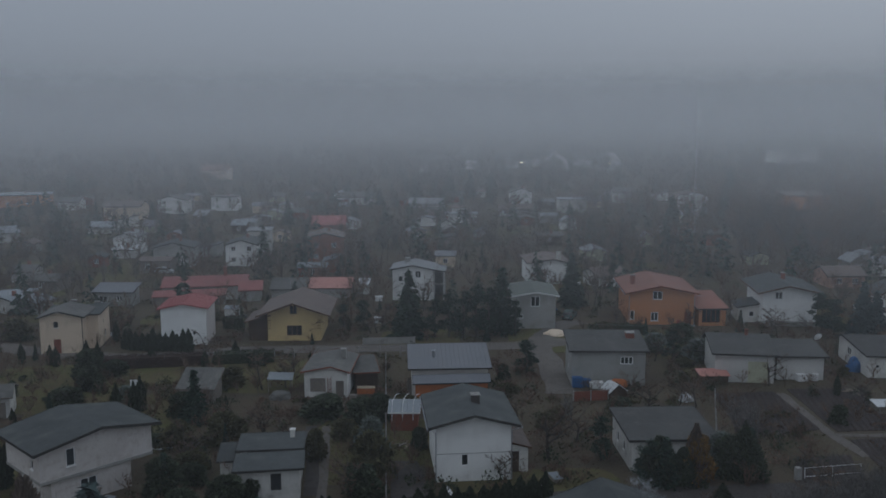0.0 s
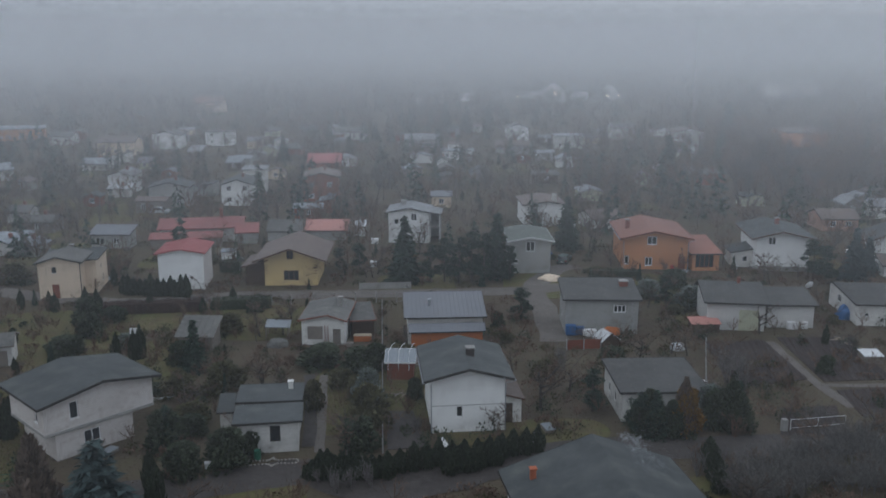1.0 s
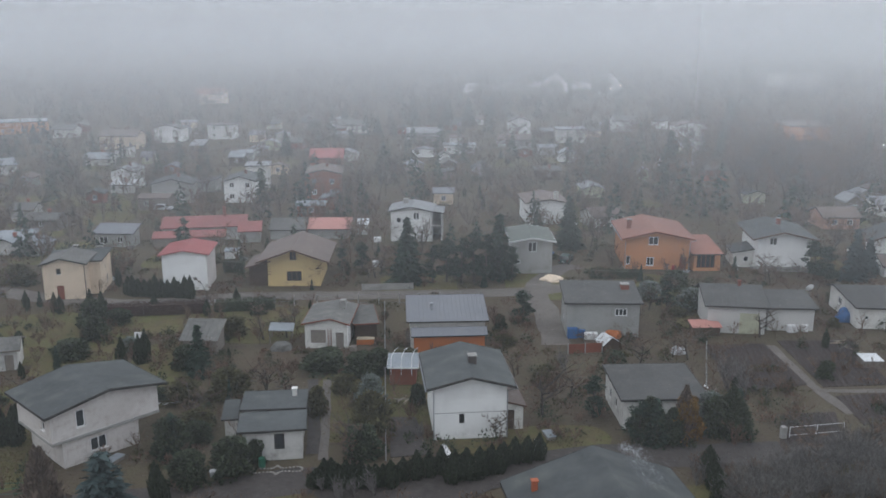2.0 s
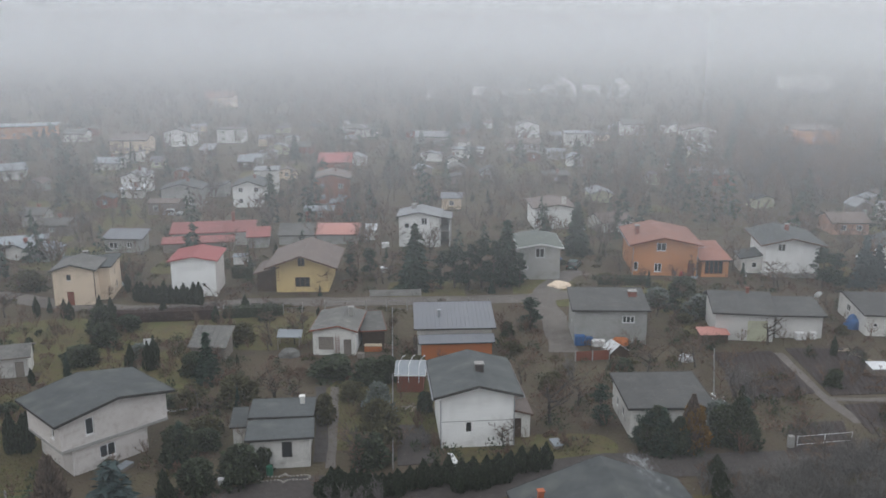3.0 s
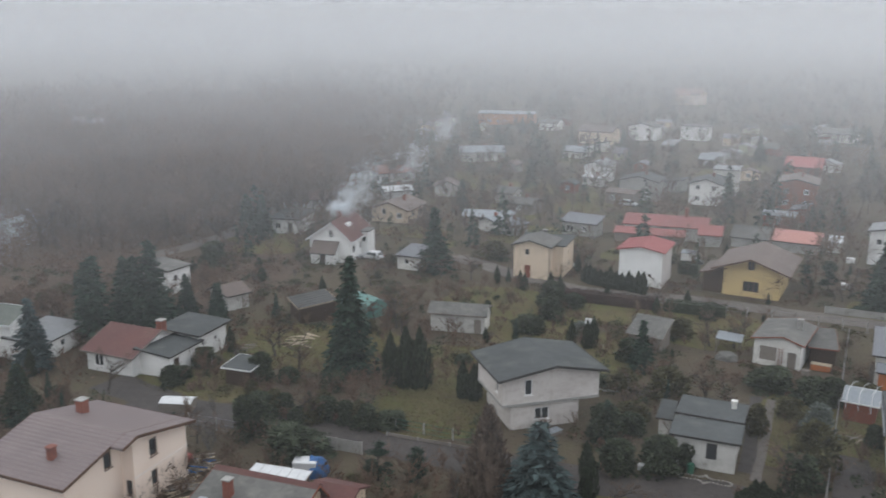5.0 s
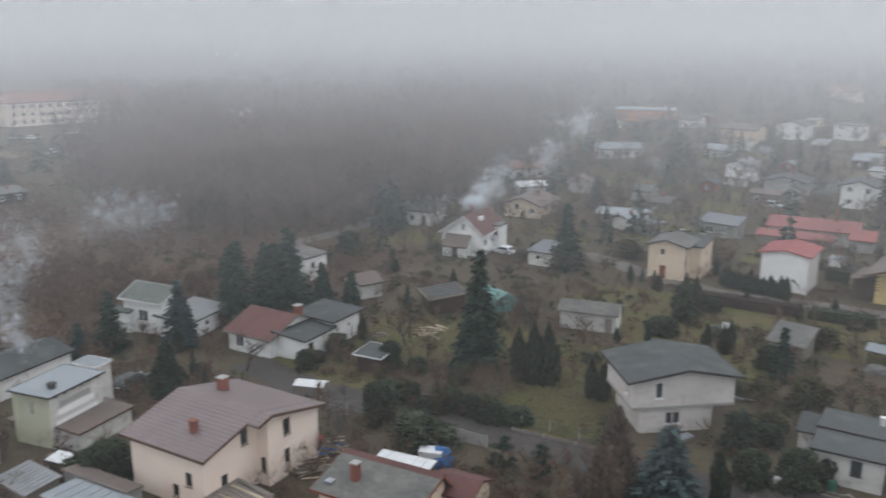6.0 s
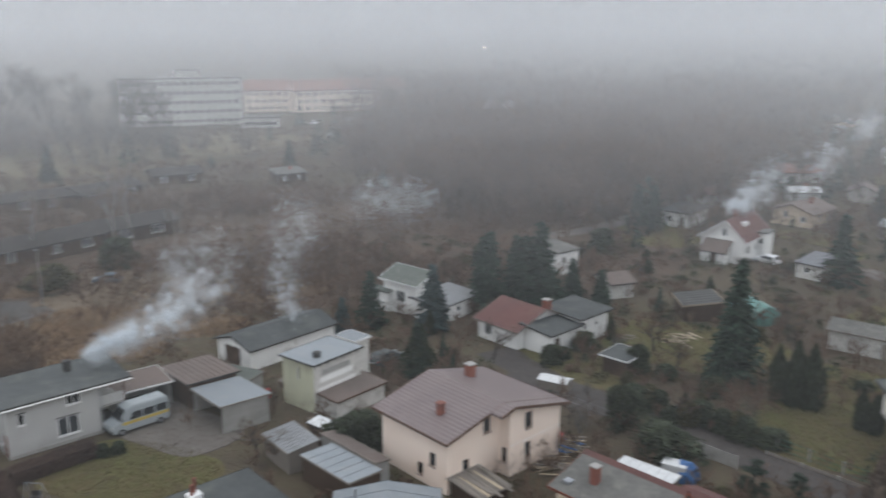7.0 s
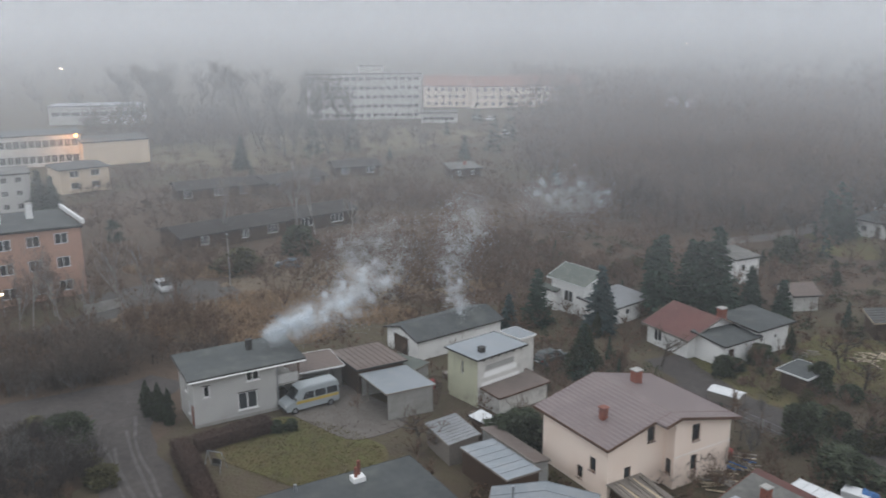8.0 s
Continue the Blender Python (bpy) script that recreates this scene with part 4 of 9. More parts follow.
# grey cube house
A, B = (-11.60, 133.49), (-5.48, 134.62)
house("garden_house", "unpainted grey two-storey house with low felt roof", A, B, 9.3, 5.2, "gable_y", 0.54, 0.5, 0.5, 0.16, PLASTER_GREY, R_BITUMEN_GREEN, TRIM_WHITE,
      win=[("f", 2.36, 3.5, 1.4, 1.6, 1), ("f", 0.56, 1.64, 0.65, 0.6, 0)])
# white house behind it
A, B = (-12.25, 171.17), (-4.61, 172.96)
house("garden_house", "white two-storey house with brown-grey roof", A, B, 10.0, 4.3, "gable_y", 0.63, 0.58, 0.5, 0.16, PLASTER_WHITE, R_BROWN, TRIM_DARK,
      win=[("f", 1.2, 2.4, 1.0, 1.0), ("l", 3.0, 2.4, 1.0, 1.0)], chim=[(6.0, 1.4, 6.2, 0.8, PLASTER_OFF)])

# orange house
A, B = (5.95, 139.37), (15.92, 140.46)
hs = house("villa", "orange plastered two-storey villa with terracotta roof", A, B, 12.6, 5.15, "gable_y", 1.05, 0.46, 0.75, 0.18, PLASTER_ORANGE, R_TERRACOTTA, WOOD_RED,
           win=[("f", 3.6, 4.05, 1.5, 1.3, 1), ("f", 3.37, 0.6, 1.15, 1.4, 1), ("f", 0.1, 0.8, 0.7, 1.4, 0)], doors=[("f", 8.6, 1.1, 2.1, WOOD_RED)], chim=[(1.2, 5.5, 7.0, 0.7)], sill=TRIM_WHITE, gutter=True)
merge(hs, house("wing", "", (16.70, 139.94), (20.84, 140.77), 8.0, 2.75, "shed_y", 1.1, 0.5, 0.45, 0.16, PLASTER_ORANGE, R_TERRACOTTA, TRIM_DARK,
                win=[("f", 0.46, 0.5, 2.9, 2.1, 3)], frame_mat=WOOD_RED))
# white house on the right, and one further right
A, B = (26.58, 142.0), (34.73, 142.5)
hs = house("villa", "white house with wide dark brown gable roof", A, B, 10.8, 5.4, "gable_y", 0.95, 0.45, 1.0, 0.2, PLASTER_WHITE, R_BITUMEN, TRIM_BROWN, win=[("f", 1.8, 4.2, 1.15, 1.2, 1)], chim=[(4.4, 6, 7.4, 0.6)], sill=TRIM_WHITE)
part("plinth_wall", box_bm(-0.4, -0.35, 0, 8.4, -0.05, 0.75, 0.02), CONCRETE, hs)
merge(hs, house("annex", "", on(A, B, -3.2, 2.0), on(A, B, -0.02, 2.0), 5.0, 2.4, "shed_x", 0.6, 0.5, 0.3, 0.14, PLASTER_OFF, R_BITUMEN, win=[("f", 1.6, 0.9, 0.8, 0.9)]))
A, B = (45.60, 148.66), (52.57, 147.62)
house("villa", "white house with grey roof and brown lean-to", A, B, 8.0, 4.2, "gable_y", 1.6, 0.5, 0.8, 0.2, PLASTER_WHITE, R_BITUMEN, TRIM_BROWN, win=[("f", 2.0, 1.0, 1.0, 1.1)])
A, B = (45.37, 144.24), (51.14, 144.51)
house("garden_shed", "low white shed with brown felt roof", on(A, B, 0, -3.2), on(A, B, 5, -3.2), 3.0, 1.8, "shed_y", 0.9, 0.5, 0.4, 0.14, PLASTER_WHITE, R_BROWN)
# brown-roofed bungalow at the edge of the wood
A, B = (44.80, 176.17), (51.60, 177.33)
house("garden_house", "low bungalow with brown felt roof", A, B, 7.0, 2.4, "gable_x", 1.3, 0.5, 0.4, 0.14, PLASTER_SALMON, R_BROWN, win=[("f", 1.5, 0.8, 1.1, 1.1), ("f", 4.5, 0.8, 1.1, 1.1)])
A, B = (1.10, 169.78), (6.70, 172.90)
house("garden_house", "low bungalow with patched brown roof", A, B, 6.0, 2.2, "gable_x", 1.2, 0.5, 0.4, 0.14, PLASTER_OFF, R_BROWN)

# row of long sheds on the right
house("workshop", "long grey concrete workshop with dark felt roof", (-2.2, 104.86), (6.63, 106.13), 6.3, 4.4, "shed_y", 0.85, 0.5, 0.35, 0.16, PLASTER_GREY, R_SOOT, TRIM_DARK,
      win=[("f", 5.9, 2.75, 1.5, 0.95, 2), ("l", 2, 1.2, 1.0, 0.9)], chim=[(7.7, 4.2, 5.7, 1.0)])
A, B = (15.25, 109.61), (22.27, 109.83)
hs = house("workshop", "long pale grey double workshop with dark felt roof", A, B, 8.3, 3.6, "gable_x", 1.1, 0.7, 0.45, 0.16, PLASTER_LIGHT, R_SOOT, TRIM_DARK, chim=[(4.6, 5.4, 5.4, 0.35)], doors=[("f", 3.9, 2.4, 2.7, PLASTER_PALEGREEN)])
merge(hs, house("wing", "", (22.9, 111.6), (28.6, 112.3), 7.6, 3.0, "gable_x", 0.8, 0.7, 0.4, 0.16, PLASTER_LIGHT, R_SOOT, TRIM_DARK))
A, B = (34.35, 114.33), (41.5, 114.93)
house("workshop", "white and grey workshop with dark felt roof", A, B, 10.3, 2.8, "gable_x", 0.6, 0.8, 0.45, 0.16, PLASTER_OFF, R_SOOT, TRIM_DARK, win=[("l", 3.0, 1.2, 1.4, 1.0), ("f", 0.9, 1.2, 0.5, 0.5, 0), ("f", 3.4, 1.2, 0.5, 0.5, 0)])
# dark-roofed shed half hidden by trees
A, B = (3.98, 79.19), (11.72, 80.87)
house("garden_house", "low white house with old dark felt roof", A, B, 7.45, 2.95, "shed_y", 0.4, 0.5, 0.3, 0.18, PLASTER_OFF, R_SOOT, TRIM_DARK, win=[("l", 1.6, 0.9, 0.9, 1.0), ("l", 4.0, 0.9, 0.9, 1.0)])
# nearest roof
A, B = (-2.04, 50.84), (9.63, 54.71)
house("garden_house", "low house with wide grey felt roof and red chimney pot", A, B, 9.4, 3.85, "gable_y", 2.2, 0.53, 0.6, 0.2, PLASTER_OFF, R_BITUMEN, chim=[(1.3, 7.2, 5.2, 0.4, POT)],
      win=[("b", 3, 0.9, 1.0, 1.1)])


# ---------------------------------------------------------------- houses by the lane and round the yard
# low pale shed with a rounded old roof
A, B = (-68.63, 80.11), (-62.45, 83.30)
house("garden_shed", "low white shed with mossy old felt roof", A, B, 3.8, 2.5, "gable_x", 0.85, 0.4, 0.35, 0.12, PLASTER_OFF, R_OLD, WOOD_GREY, doors=[("f", 5.6, 0.9, 1.8, WOOD_GREY)])
A, B = (-46.5, 91.0), (-42.55, 91.5)
house("garden_shed", "open shed with grey corrugated roof", A, B, 3.4, 1.8, "shed_y", 1.2, 0.5, 0.3, 0.1, WOOD_GREY, R_OLD, WOOD_GREY, ribs=0.7)

# house with the red-brown roof and its grey-roofed neighbour
A, B = (-89.21, 45.12), (-83.03, 46.94)
hs = house("garden_house", "white bungalow with red-brown felt roof", A, B, 8.0, 2.4, "gable_x", 1.65, 0.55, 0.5, 0.16, PLASTER_WHITE, R_RUST, WOOD_GREY, win=[("f", 1.0, 0.6, 1.3, 1.5, 1), ("r", 3.0, 0.9, 0.8, 1.2)],
           chim=[(6.0, 5.4, 4.9, 0.8)], frame_mat=TRIM_WHITE)
A, B = (-81.67, 54.60), (-83.47, 59.64)
hs = house("garden_house", "long white bungalow with dark grey felt roof", A, B, 5.0, 3.15, "shed_y", 0.25, 0.5, 0.55, 0.16, PLASTER_WHITE, R_BITUMEN, TRIM_DARK, win=[("f", 0.6, 1.6, 0.5, 0.5, 0), ("f", 3.0, 1.6, 0.5, 0.5, 0)])
merge(hs, house("annex", "", on(A, B, -5.6, -0.2), on(A, B, -0.03, -0.2), 4.2, 2.5, "shed_y", 0.4, 0.5, 0.3, 0.14, PLASTER_WHITE, R_BITUMEN, TRIM_DARK, doors=[("f", 0.7, 0.9, 2.0, WOOD_DARK)]))
# summer house with a flat dark roof
A, B = (-73.72, 52.36), (-71.05, 53.42)
house("summer_house", "small dark brown wooden summer house with felt roof edged in white", A, B, 3.1, 1.95, "shed_y", 0.15, 0.5, 0.35, 0.1, WOOD_DARK, R_BITUMEN, TRIM_WHITE, win=[("r", 1.2, 0.9, 1.0, 0.7)])
# white house with a red roof, smoke rising from its chimney
A, B = (-107.05, 94.12), (-100.69, 97.03)
hs = house("house", "white house with steep red-brown tile roof", A, B, 9.8, 3.9, "gable_y", 2.7, 0.56, 0.55, 0.2, PLASTER_WHITE, R_RUST, TRIM_WHITE, win=[("f", 3.3, 4.1, 0.8, 1.3, 1), ("r", 1.2, 1.4, 1.3, 1.2), ("r", 4.6, 1.4, 1.3, 1.2)],
           chim=[(3.0, 5.6, 7.6, 0.8)])
part("roof_window", box_bm(5.0, 3.0, 5.35, 5.6, 4.6, 5.95, 0.02), TRIM_WHITE, hs)
merge(hs, house("porch", "", on(A, B, 0.9, -1.8), on(A, B, 4.9, -1.8), 1.75, 1.9, "shed_y", 1.5, 0.5, 0.25, 0.12, PLASTER_WHITE, R_BROWN, walls="flr", doors=[("f", 1.5, 1.0, 1.8, WOOD_DARK)]))
merge(hs, house("dormer", "", on(A, B, 6.6, 5.5), on(A, B, 8.2, 5.5), 3.2, 4.2, "flat", 0, 0.5, 0.15, 0.12, PLASTER_WHITE, R_OLD, win=[("f", 0.4, 2.4, 0.8, 1.1)]))
# neighbours behind it
A, B = (-128.54, 103.46), (-123.42, 105.71)
house("house", "white bungalow with dark flat roof", A, B, 7.0, 2.8, "shed_y", 0.45, 0.5, 0.4, 0.16, PLASTER_WHITE, R_BITUMEN, win=[("f", 0.8, 0.9, 1.1, 1.1)], doors=[("f", 3.4, 0.9, 2.0, WOOD_DARK)])
A, B = (-141.33, 117.81), (-136.29, 125.24)
house("house", "long white house with faded red roof", A, B, 7.0, 2.6, "gable_x", 1.2, 0.5, 0.4, 0.16, PLASTER_WHITE, R_RUST)
A, B = (-121.82, 123.73), (-114.56, 126.21)
house("house", "cream house with low brown gable roof", A, B, 9.1, 2.7, "gable_y", 1.3, 0.5, 0.6, 0.18, PLASTER_CREAM, R_BROWN, TRIM_BROWN, win=[("f", 2.2, 1.5, 0.9, 1.2), ("f", 5.4, 0.9, 1.2, 1.1), ("r", 2.5, 0.9, 1.2, 1.1)], chim=[(5.0, 5.0, 5.0, 0.6)])
A, B = (-153.57, 157.19), (-148.86, 166.14)
house("house", "low house with faded red roof", A, B, 7.0, 2.4, "gable_x", 1.5, 0.5, 0.4, 0.16, PLASTER_OFF, R_TERRACOTTA)
A, B = (-130.13, 152.97), (-125.59, 156.34)
house("garden_house", "small pale house with brown roof", A, B, 6.0, 2.3, "gable_y", 1.3, 0.5, 0.4, 0.16, PLASTER_OFF, R_BROWN, win=[("f", 2.0, 0.9, 1.0, 1.0)])
A, B = (-92.46, 99.60), (-88.50, 100.81)
house("garden_shed", "small shed with blue-grey sheet roof", A, B, 6.0, 2.2, "shed_y", 0.5, 0.5, 0.3, 0.12, PLASTER_OFF, R_METAL, win=[("f", 1.2, 0.9, 0.8, 0.8)], ribs=0.7)
A, B = (-104.50, 131.29), (-96.04, 136.25)
house("garden_shed", "low patched shed with pale sheet roof", A, B, 5.0, 2.0, "shed_y", 0.4, 0.5, 0.3, 0.12, WOOD_GREY, R_PALE)
A, B = (-83.14, 71.05), (-81.13, 75.32)
house("garden_shed", "lean-to with corrugated sheet roof", A, B, 5.0, 2.1, "shed_x", 0.5, 0.5, 0.3, 0.1, WOOD_DARK, R_SOOT, WOOD_PALE, ribs=0.8)
A, B = (-107.04, 67.13), (-108.07, 71.48)
house("garden_house", "white narrow house among spruces", A, B, 5.0, 3.6, "shed_y", 0.4, 0.5, 0.3, 0.14, PLASTER_WHITE, R_OLD, win=[("f", 1.2, 1.8, 0.8, 1.0)])
A, B = (-94.56, 68.14), (-94.25, 71.38)
house("garden_shed", "white shed with brown roof", A, B, 4.5, 2.2, "gable_x", 0.9, 0.5, 0.4, 0.14, PLASTER_OFF, R_BROWN)

# pale peach house with the tiled roof and wing
PA, PB = (-57.26, 26.20), (-60.89, 37.75)
PW, PR, PH, PZ, PE = 12.11, 5.81, 4.86, 6.33, 1.21
hs = house("house", "two-storey peach plastered house with mauve-brown tiled metal roof", PA, PB, 8.25, PH, "gable_y", PZ - PH, PR / PW, 0.6, 0.2, PLASTER_PEACH, R_TILE, TRIM_BROWN,
           win=[("l", 6.1, 1.9, 0.75, 1.2), ("l", 4.6, 0.6, 0.7, 1.1), ("f", 4.0, 4.05, 0.8, 1.35), ("f", 1.7, 1.5, 0.7, 1.0)],
           frame_mat=TRIM_BROWN, sill=TRIM_BROWN, chim=[(1.9, 2.9, 6.45, 0.54), (8.6, 6.4, 7.0, 0.75)], ribs=0)
# the wing: the roof runs on over a jutting corner
fall_l, fall_r = (PZ - PH) / PR, (PZ - PH) / (PW - PR)
wing_win = [(1.85, 3.7, 0.9, 1.5), (1.9, 1.15, 0.7, 1.35)]
wall_mesh("wall", PW - PR, lambda u: PZ - fall_r * u, wing_win, PLASTER_PEACH, hs, pose(PR, -PE, 0))
for u, z, w, h in wing_win:
    window(hs, pose(PR + u, -PE, z), w, h, TRIM_BROWN, TRIM_BROWN, 0)
wall_mesh("wall", PE, lambda u: PZ, [(0.3, 1.2, 0.6, 1.3)], PLASTER_PEACH, hs, pose(PR, 0, 0, 0, 0, -90))
window(hs, pose(PR, 0, 0, 0, 0, -90) @ pose(0.3, 0, 1.2), 0.6, 1.3, TRIM_BROWN, TRIM_BROWN, 0)
wall_mesh("wall", PE, lambda u: PH, [], PLASTER_PEACH, hs, pose(PW, -PE, 0, 0, 0, 90))
lo = [(PR - 1.6, PZ - 1.6 * fall_l), (PR, PZ), (PW + 0.6, PH - 0.6 * fall_r)]
part("wing_roof", prism_bm([*lo, *[(x, z + 0.2) for x, z in lo[::-1]]], -PE - 0.6, -0.65), R_TILE, hs)
edge = [(x, z - 0.04) for x, z in lo]
part("fascia", prism_bm([*edge, *[(x, z + 0.26) for x, z in edge[::-1]]], -PE - 0.64, -PE - 0.602), TRIM_BROWN, hs)
part("wall_band", box_bm(PR + 0.02, -PE - 0.03, 2.75, PW - 0.02, -PE - 0.004, 2.8), TRIM_WHITE, hs)
# grey house with the van in its yard
GA, GE = (-78.17, -5.56), (-81.30, 4.34)
wall_win = [(0.95, 2.85, 0.6, 1.1), (5.05, 3.55, 1.3, 1.0), (4.15, 0.8, 1.9, 1.75)]
hs = house("house", "light grey two-storey house with dark felt roof and white gutter", GA, GE, 4.9, 4.85, "shed_y", 0.5, 0.5, 0.5, 0.18, PLASTER_VAN, R_BITUMEN, TRIM_DARK,
           win=[("l", 2.2, 2.9, 0.7, 1.3), ("l", 2.9, 0.9, 0.6, 1.2)], doors=[("l", 3.8, 0.9, 2.1, WOOD_RED)], sill=TRIM_WHITE, chim=[(6.6, 3.6, 6.3, 0.54, TRIM_DARK)], walls="lb")
wall_mesh("wall", 8.0, lambda u: 4.85, wall_win, PLASTER_VAN, hs, pose(0, 0, 0))
for (u, z, w, h), bars in zip(wall_win, (0, 1, 1)):
    window(hs, pose(u, 0, z), w, h, TRIM_WHITE, TRIM_WHITE, bars)
    # dark strip on the wall across the head of the window
    part("dark_reveal", box_bm(u - 0.07, -0.012, z + h - 0.02, u + w + 0.07, -0.002, z + h + 0.1), TRIM_DARK, hs)
wall_mesh("wall", 4.9, lambda u: 4.85 + 0.5 * u / 4.9, [(1.2, 2.6, 0.9, 2.0)], PLASTER_VAN, hs, pose(8.0, 0, 0, 0, 0, 90))
door(hs, pose(8.0, 0, 0, 0, 0, 90) @ pose(1.2, 0, 2.6), 0.9, 2.0, TRIM_BROWN)
part("plinth", box_bm(0.0, -0.04, 0, 8.0, -0.002, 0.3), CONCRETE, hs)
part("gutter", tube_bm([(-0.5, -0.6, 4.76), (10.9, -0.6, 4.76)], 0.08, 8), TRIM_WHITE, hs)
part("downpipe", tube_bm([(8.1, -0.58, 4.7), (8.1, -0.06, 4.3), (8.1, -0.06, 0.1)], 0.05, 6), ZINC, hs)
part("porch_floor", box_bm(8.02, 0.1, 2.4, 10.4, 4.8, 2.6), CONCRETE, hs)
part("porch_rail", box_bm(8.02, 0.1, 2.6, 10.4, 0.2, 3.5), PLASTER_VAN, hs)
part("porch_post", box_bm(10.28, 0.1, 0, 10.4, 0.22, 4.8), TRIM_BROWN, hs)
# garages behind the van
house("garage", "low garage with beige flat roof", (-83.22, 3.64), (-84.42, 8.76), 4.1, 2.4, "shed_y", 0.15, 0.5, 0.25, 0.14, PLASTER_OFF, R_BROWN, TRIM_WHITE, walls="blr")
house("garage", "wooden garage with brown ribbed roof", (-82.26, 10.22), (-83.62, 15.05), 6.4, 2.65, "shed_y", -0.3, 0.5, 0.3, 0.12, WOOD_DARK, R_BROWN, TRIM_DARK, ribs=0.6)
hs = house("carport", "grey carport with pale sheet roof", (-75.50, 12.04), (-76.66, 16.64), 6.4, 2.75, "shed_y", -0.45, 0.5, 0.2, 0.1, CONCRETE, R_PALE, WOOD_GREY, walls="frb")
part("post", box_bm(0.0, 5.0, 0, 0.12, 5.12, 2.35), WOOD_GREY, hs)
house("garden_shed", "low shed with greenish felt roof between garages", (-82.05, 15.6), (-83.88, 17.7), 4.00, 2.0, "shed_y", 0.1, 0.5, 0.15, 0.1, PLASTER_GREY, R_BITUMEN_GREEN, WOOD_GREY)
# pale green flat-roofed block and its annexes
TA, TB = (-80.29, 19.01), (-76.32, 21.00)
hs = house("outbuilding", "flat-roofed pale green and white outbuilding with felt roof", TA, TB, 6.3, 4.95, "flat", 0, 0.5, 0.25, 0.12, PLASTER_PALEGREEN, R_PALE, TRIM_DARK, side_wall={"r": PLASTER_OFF},
           win=[("f", 2.0, 2.9, 0.35, 1.3, 0)], chim=[(3.2, 1.6, 5.5, 0.55, TRIM_DARK)])
# dark blocks on the wall stand for the shade inside the vent holes
for k in range(6):
    part("vent_hole", box_bm(4.445, 0.7 + k * 1.0, 4.62, 4.47, 0.95 + k * 1.0, 4.85), TRIM_DARK, hs)
for k, z in enumerate((1.9, 2.9, 3.6)):
    part("render_patch", box_bm(4.443, 0.5 + 0.3 * k, z, 4.46, 5.6 - 0.4 * k, z + 0.55), PLASTER_GREY if k == 2 else PLASTER_WHITE, hs)
merge(hs, house("wing", "", (-84.19, 25.79), (-81.69, 26.98), 2.0, 4.6, "flat", 0, 0.5, 0.15, 0.14, PLASTER_OFF, R_PALE, TRIM_WHITE))
merge(hs, house("annex", "", (-76.99, 21.36), (-74.21, 22.61), 6.2, 1.95, "shed_x", -0.16, 0.5, 0.25, 0.14, PLASTER_OFF, R_BROWN, TRIM_BROWN))
A, B = (-89.55, 17.49), (-86.36, 20.27)
house("garage", "white garage with dark felt gable roof", (-89.47, 17.79), on((-89.47, 17.79), (-94.19, 28.32), 12.0, 0), 6.0, 2.4, "gable_x", 0.9, 0.5, 0.35, 0.14, PLASTER_WHITE, R_BITUMEN, TRIM_DARK, doors=[("l", 1.3, 2.8, 2.1, WOOD_DARK)])
house("garden_shed", "tiny shed with white sheet roof", (-70.89, 18.93), (-68.90, 19.87), 1.1, 1.86, "shed_y", 0.15, 0.5, 0.2, 0.08, WOOD_DARK, WHITE_SHEET, TRIM_DARK)
# sheds in the corner below the peach house
house("lean_to", "shed with pale corrugated sheet roof in strips", (-58.62, 18.53), (-59.67, 21.47), 6.2, 2.2, "shed_x", -0.1, 0.5, 0.12, 0.1, WOOD_DARK, R_PALE, WOOD_GREY, ribs=0.95, rib_mat=ZINC)
house("lean_to", "open shed with old ribbed sheet roof", (-65.75, 15.64), (-66.41, 18.37), 4.3, 2.0, "shed_x", 0.3, 0.5, 0.15, 0.08, WOOD_GREY, R_ETERNIT, WOOD_GREY, ribs=0.5)
house("outbuilding", "narrow grey-roofed outbuilding between sheds", on((-58.62, 18.53), (-59.67, 21.47), 3.4, 0.9), on((-58.62, 18.53), (-59.67, 21.47), 4.8, 0.9), 7.2, 2.3, "shed_x", -0.2, 0.5, 0.1, 0.1, PLASTER_GREY, R_BROWN, WOOD_GREY)
QL, QR = (-57.99, 17.08), (-54.98, 24.64)
QW = (Vector(QR) - Vector(QL)).length
hs = house("garden_shed", "shed with pale blue-grey gable sheet roof", on(QL, QR, 0.2, -5.2), on(QL, QR, QW - 0.2, -5.2), 5.0, 2.15, "gable_y", 0.75, 0.5, 0.2, 0.1, PLASTER_OFF, R_PALE, WOOD_GREY, ribs=1.1)
part("stove_pipe", tube_bm([(1.6, 2.6, 2.4), (1.6, 2.6, 3.9)], 0.09, 8), ZINC, hs)
plank_roof = house("lean_to", "low shed roofed with loose weathered boards", on(PA, PB, 0.2, -3.6), on(PA, PB, 3.2, -3.6), 3.4, 1.2, "shed_y", 0.3, 0.5, 0.2, 0.08, WOOD_DARK, WOOD_GREY, WOOD_GREY)
for k in range(9):
    part("board", box_bm(-0.2 + k * 0.38, -0.3 - 0.5 * (k % 3 == 1), 0, -0.2 + k * 0.38 + 0.27, 3.1 + 0.3 * (k % 2), 0.05), WOOD_PALE if k % 4 == 2 else WOOD_GREY, plank_roof, at=pose(0, 0, 1.3 + 0.05 * (k % 2), 5.1, 0, (k * 37 % 7 - 3) * 1.6))
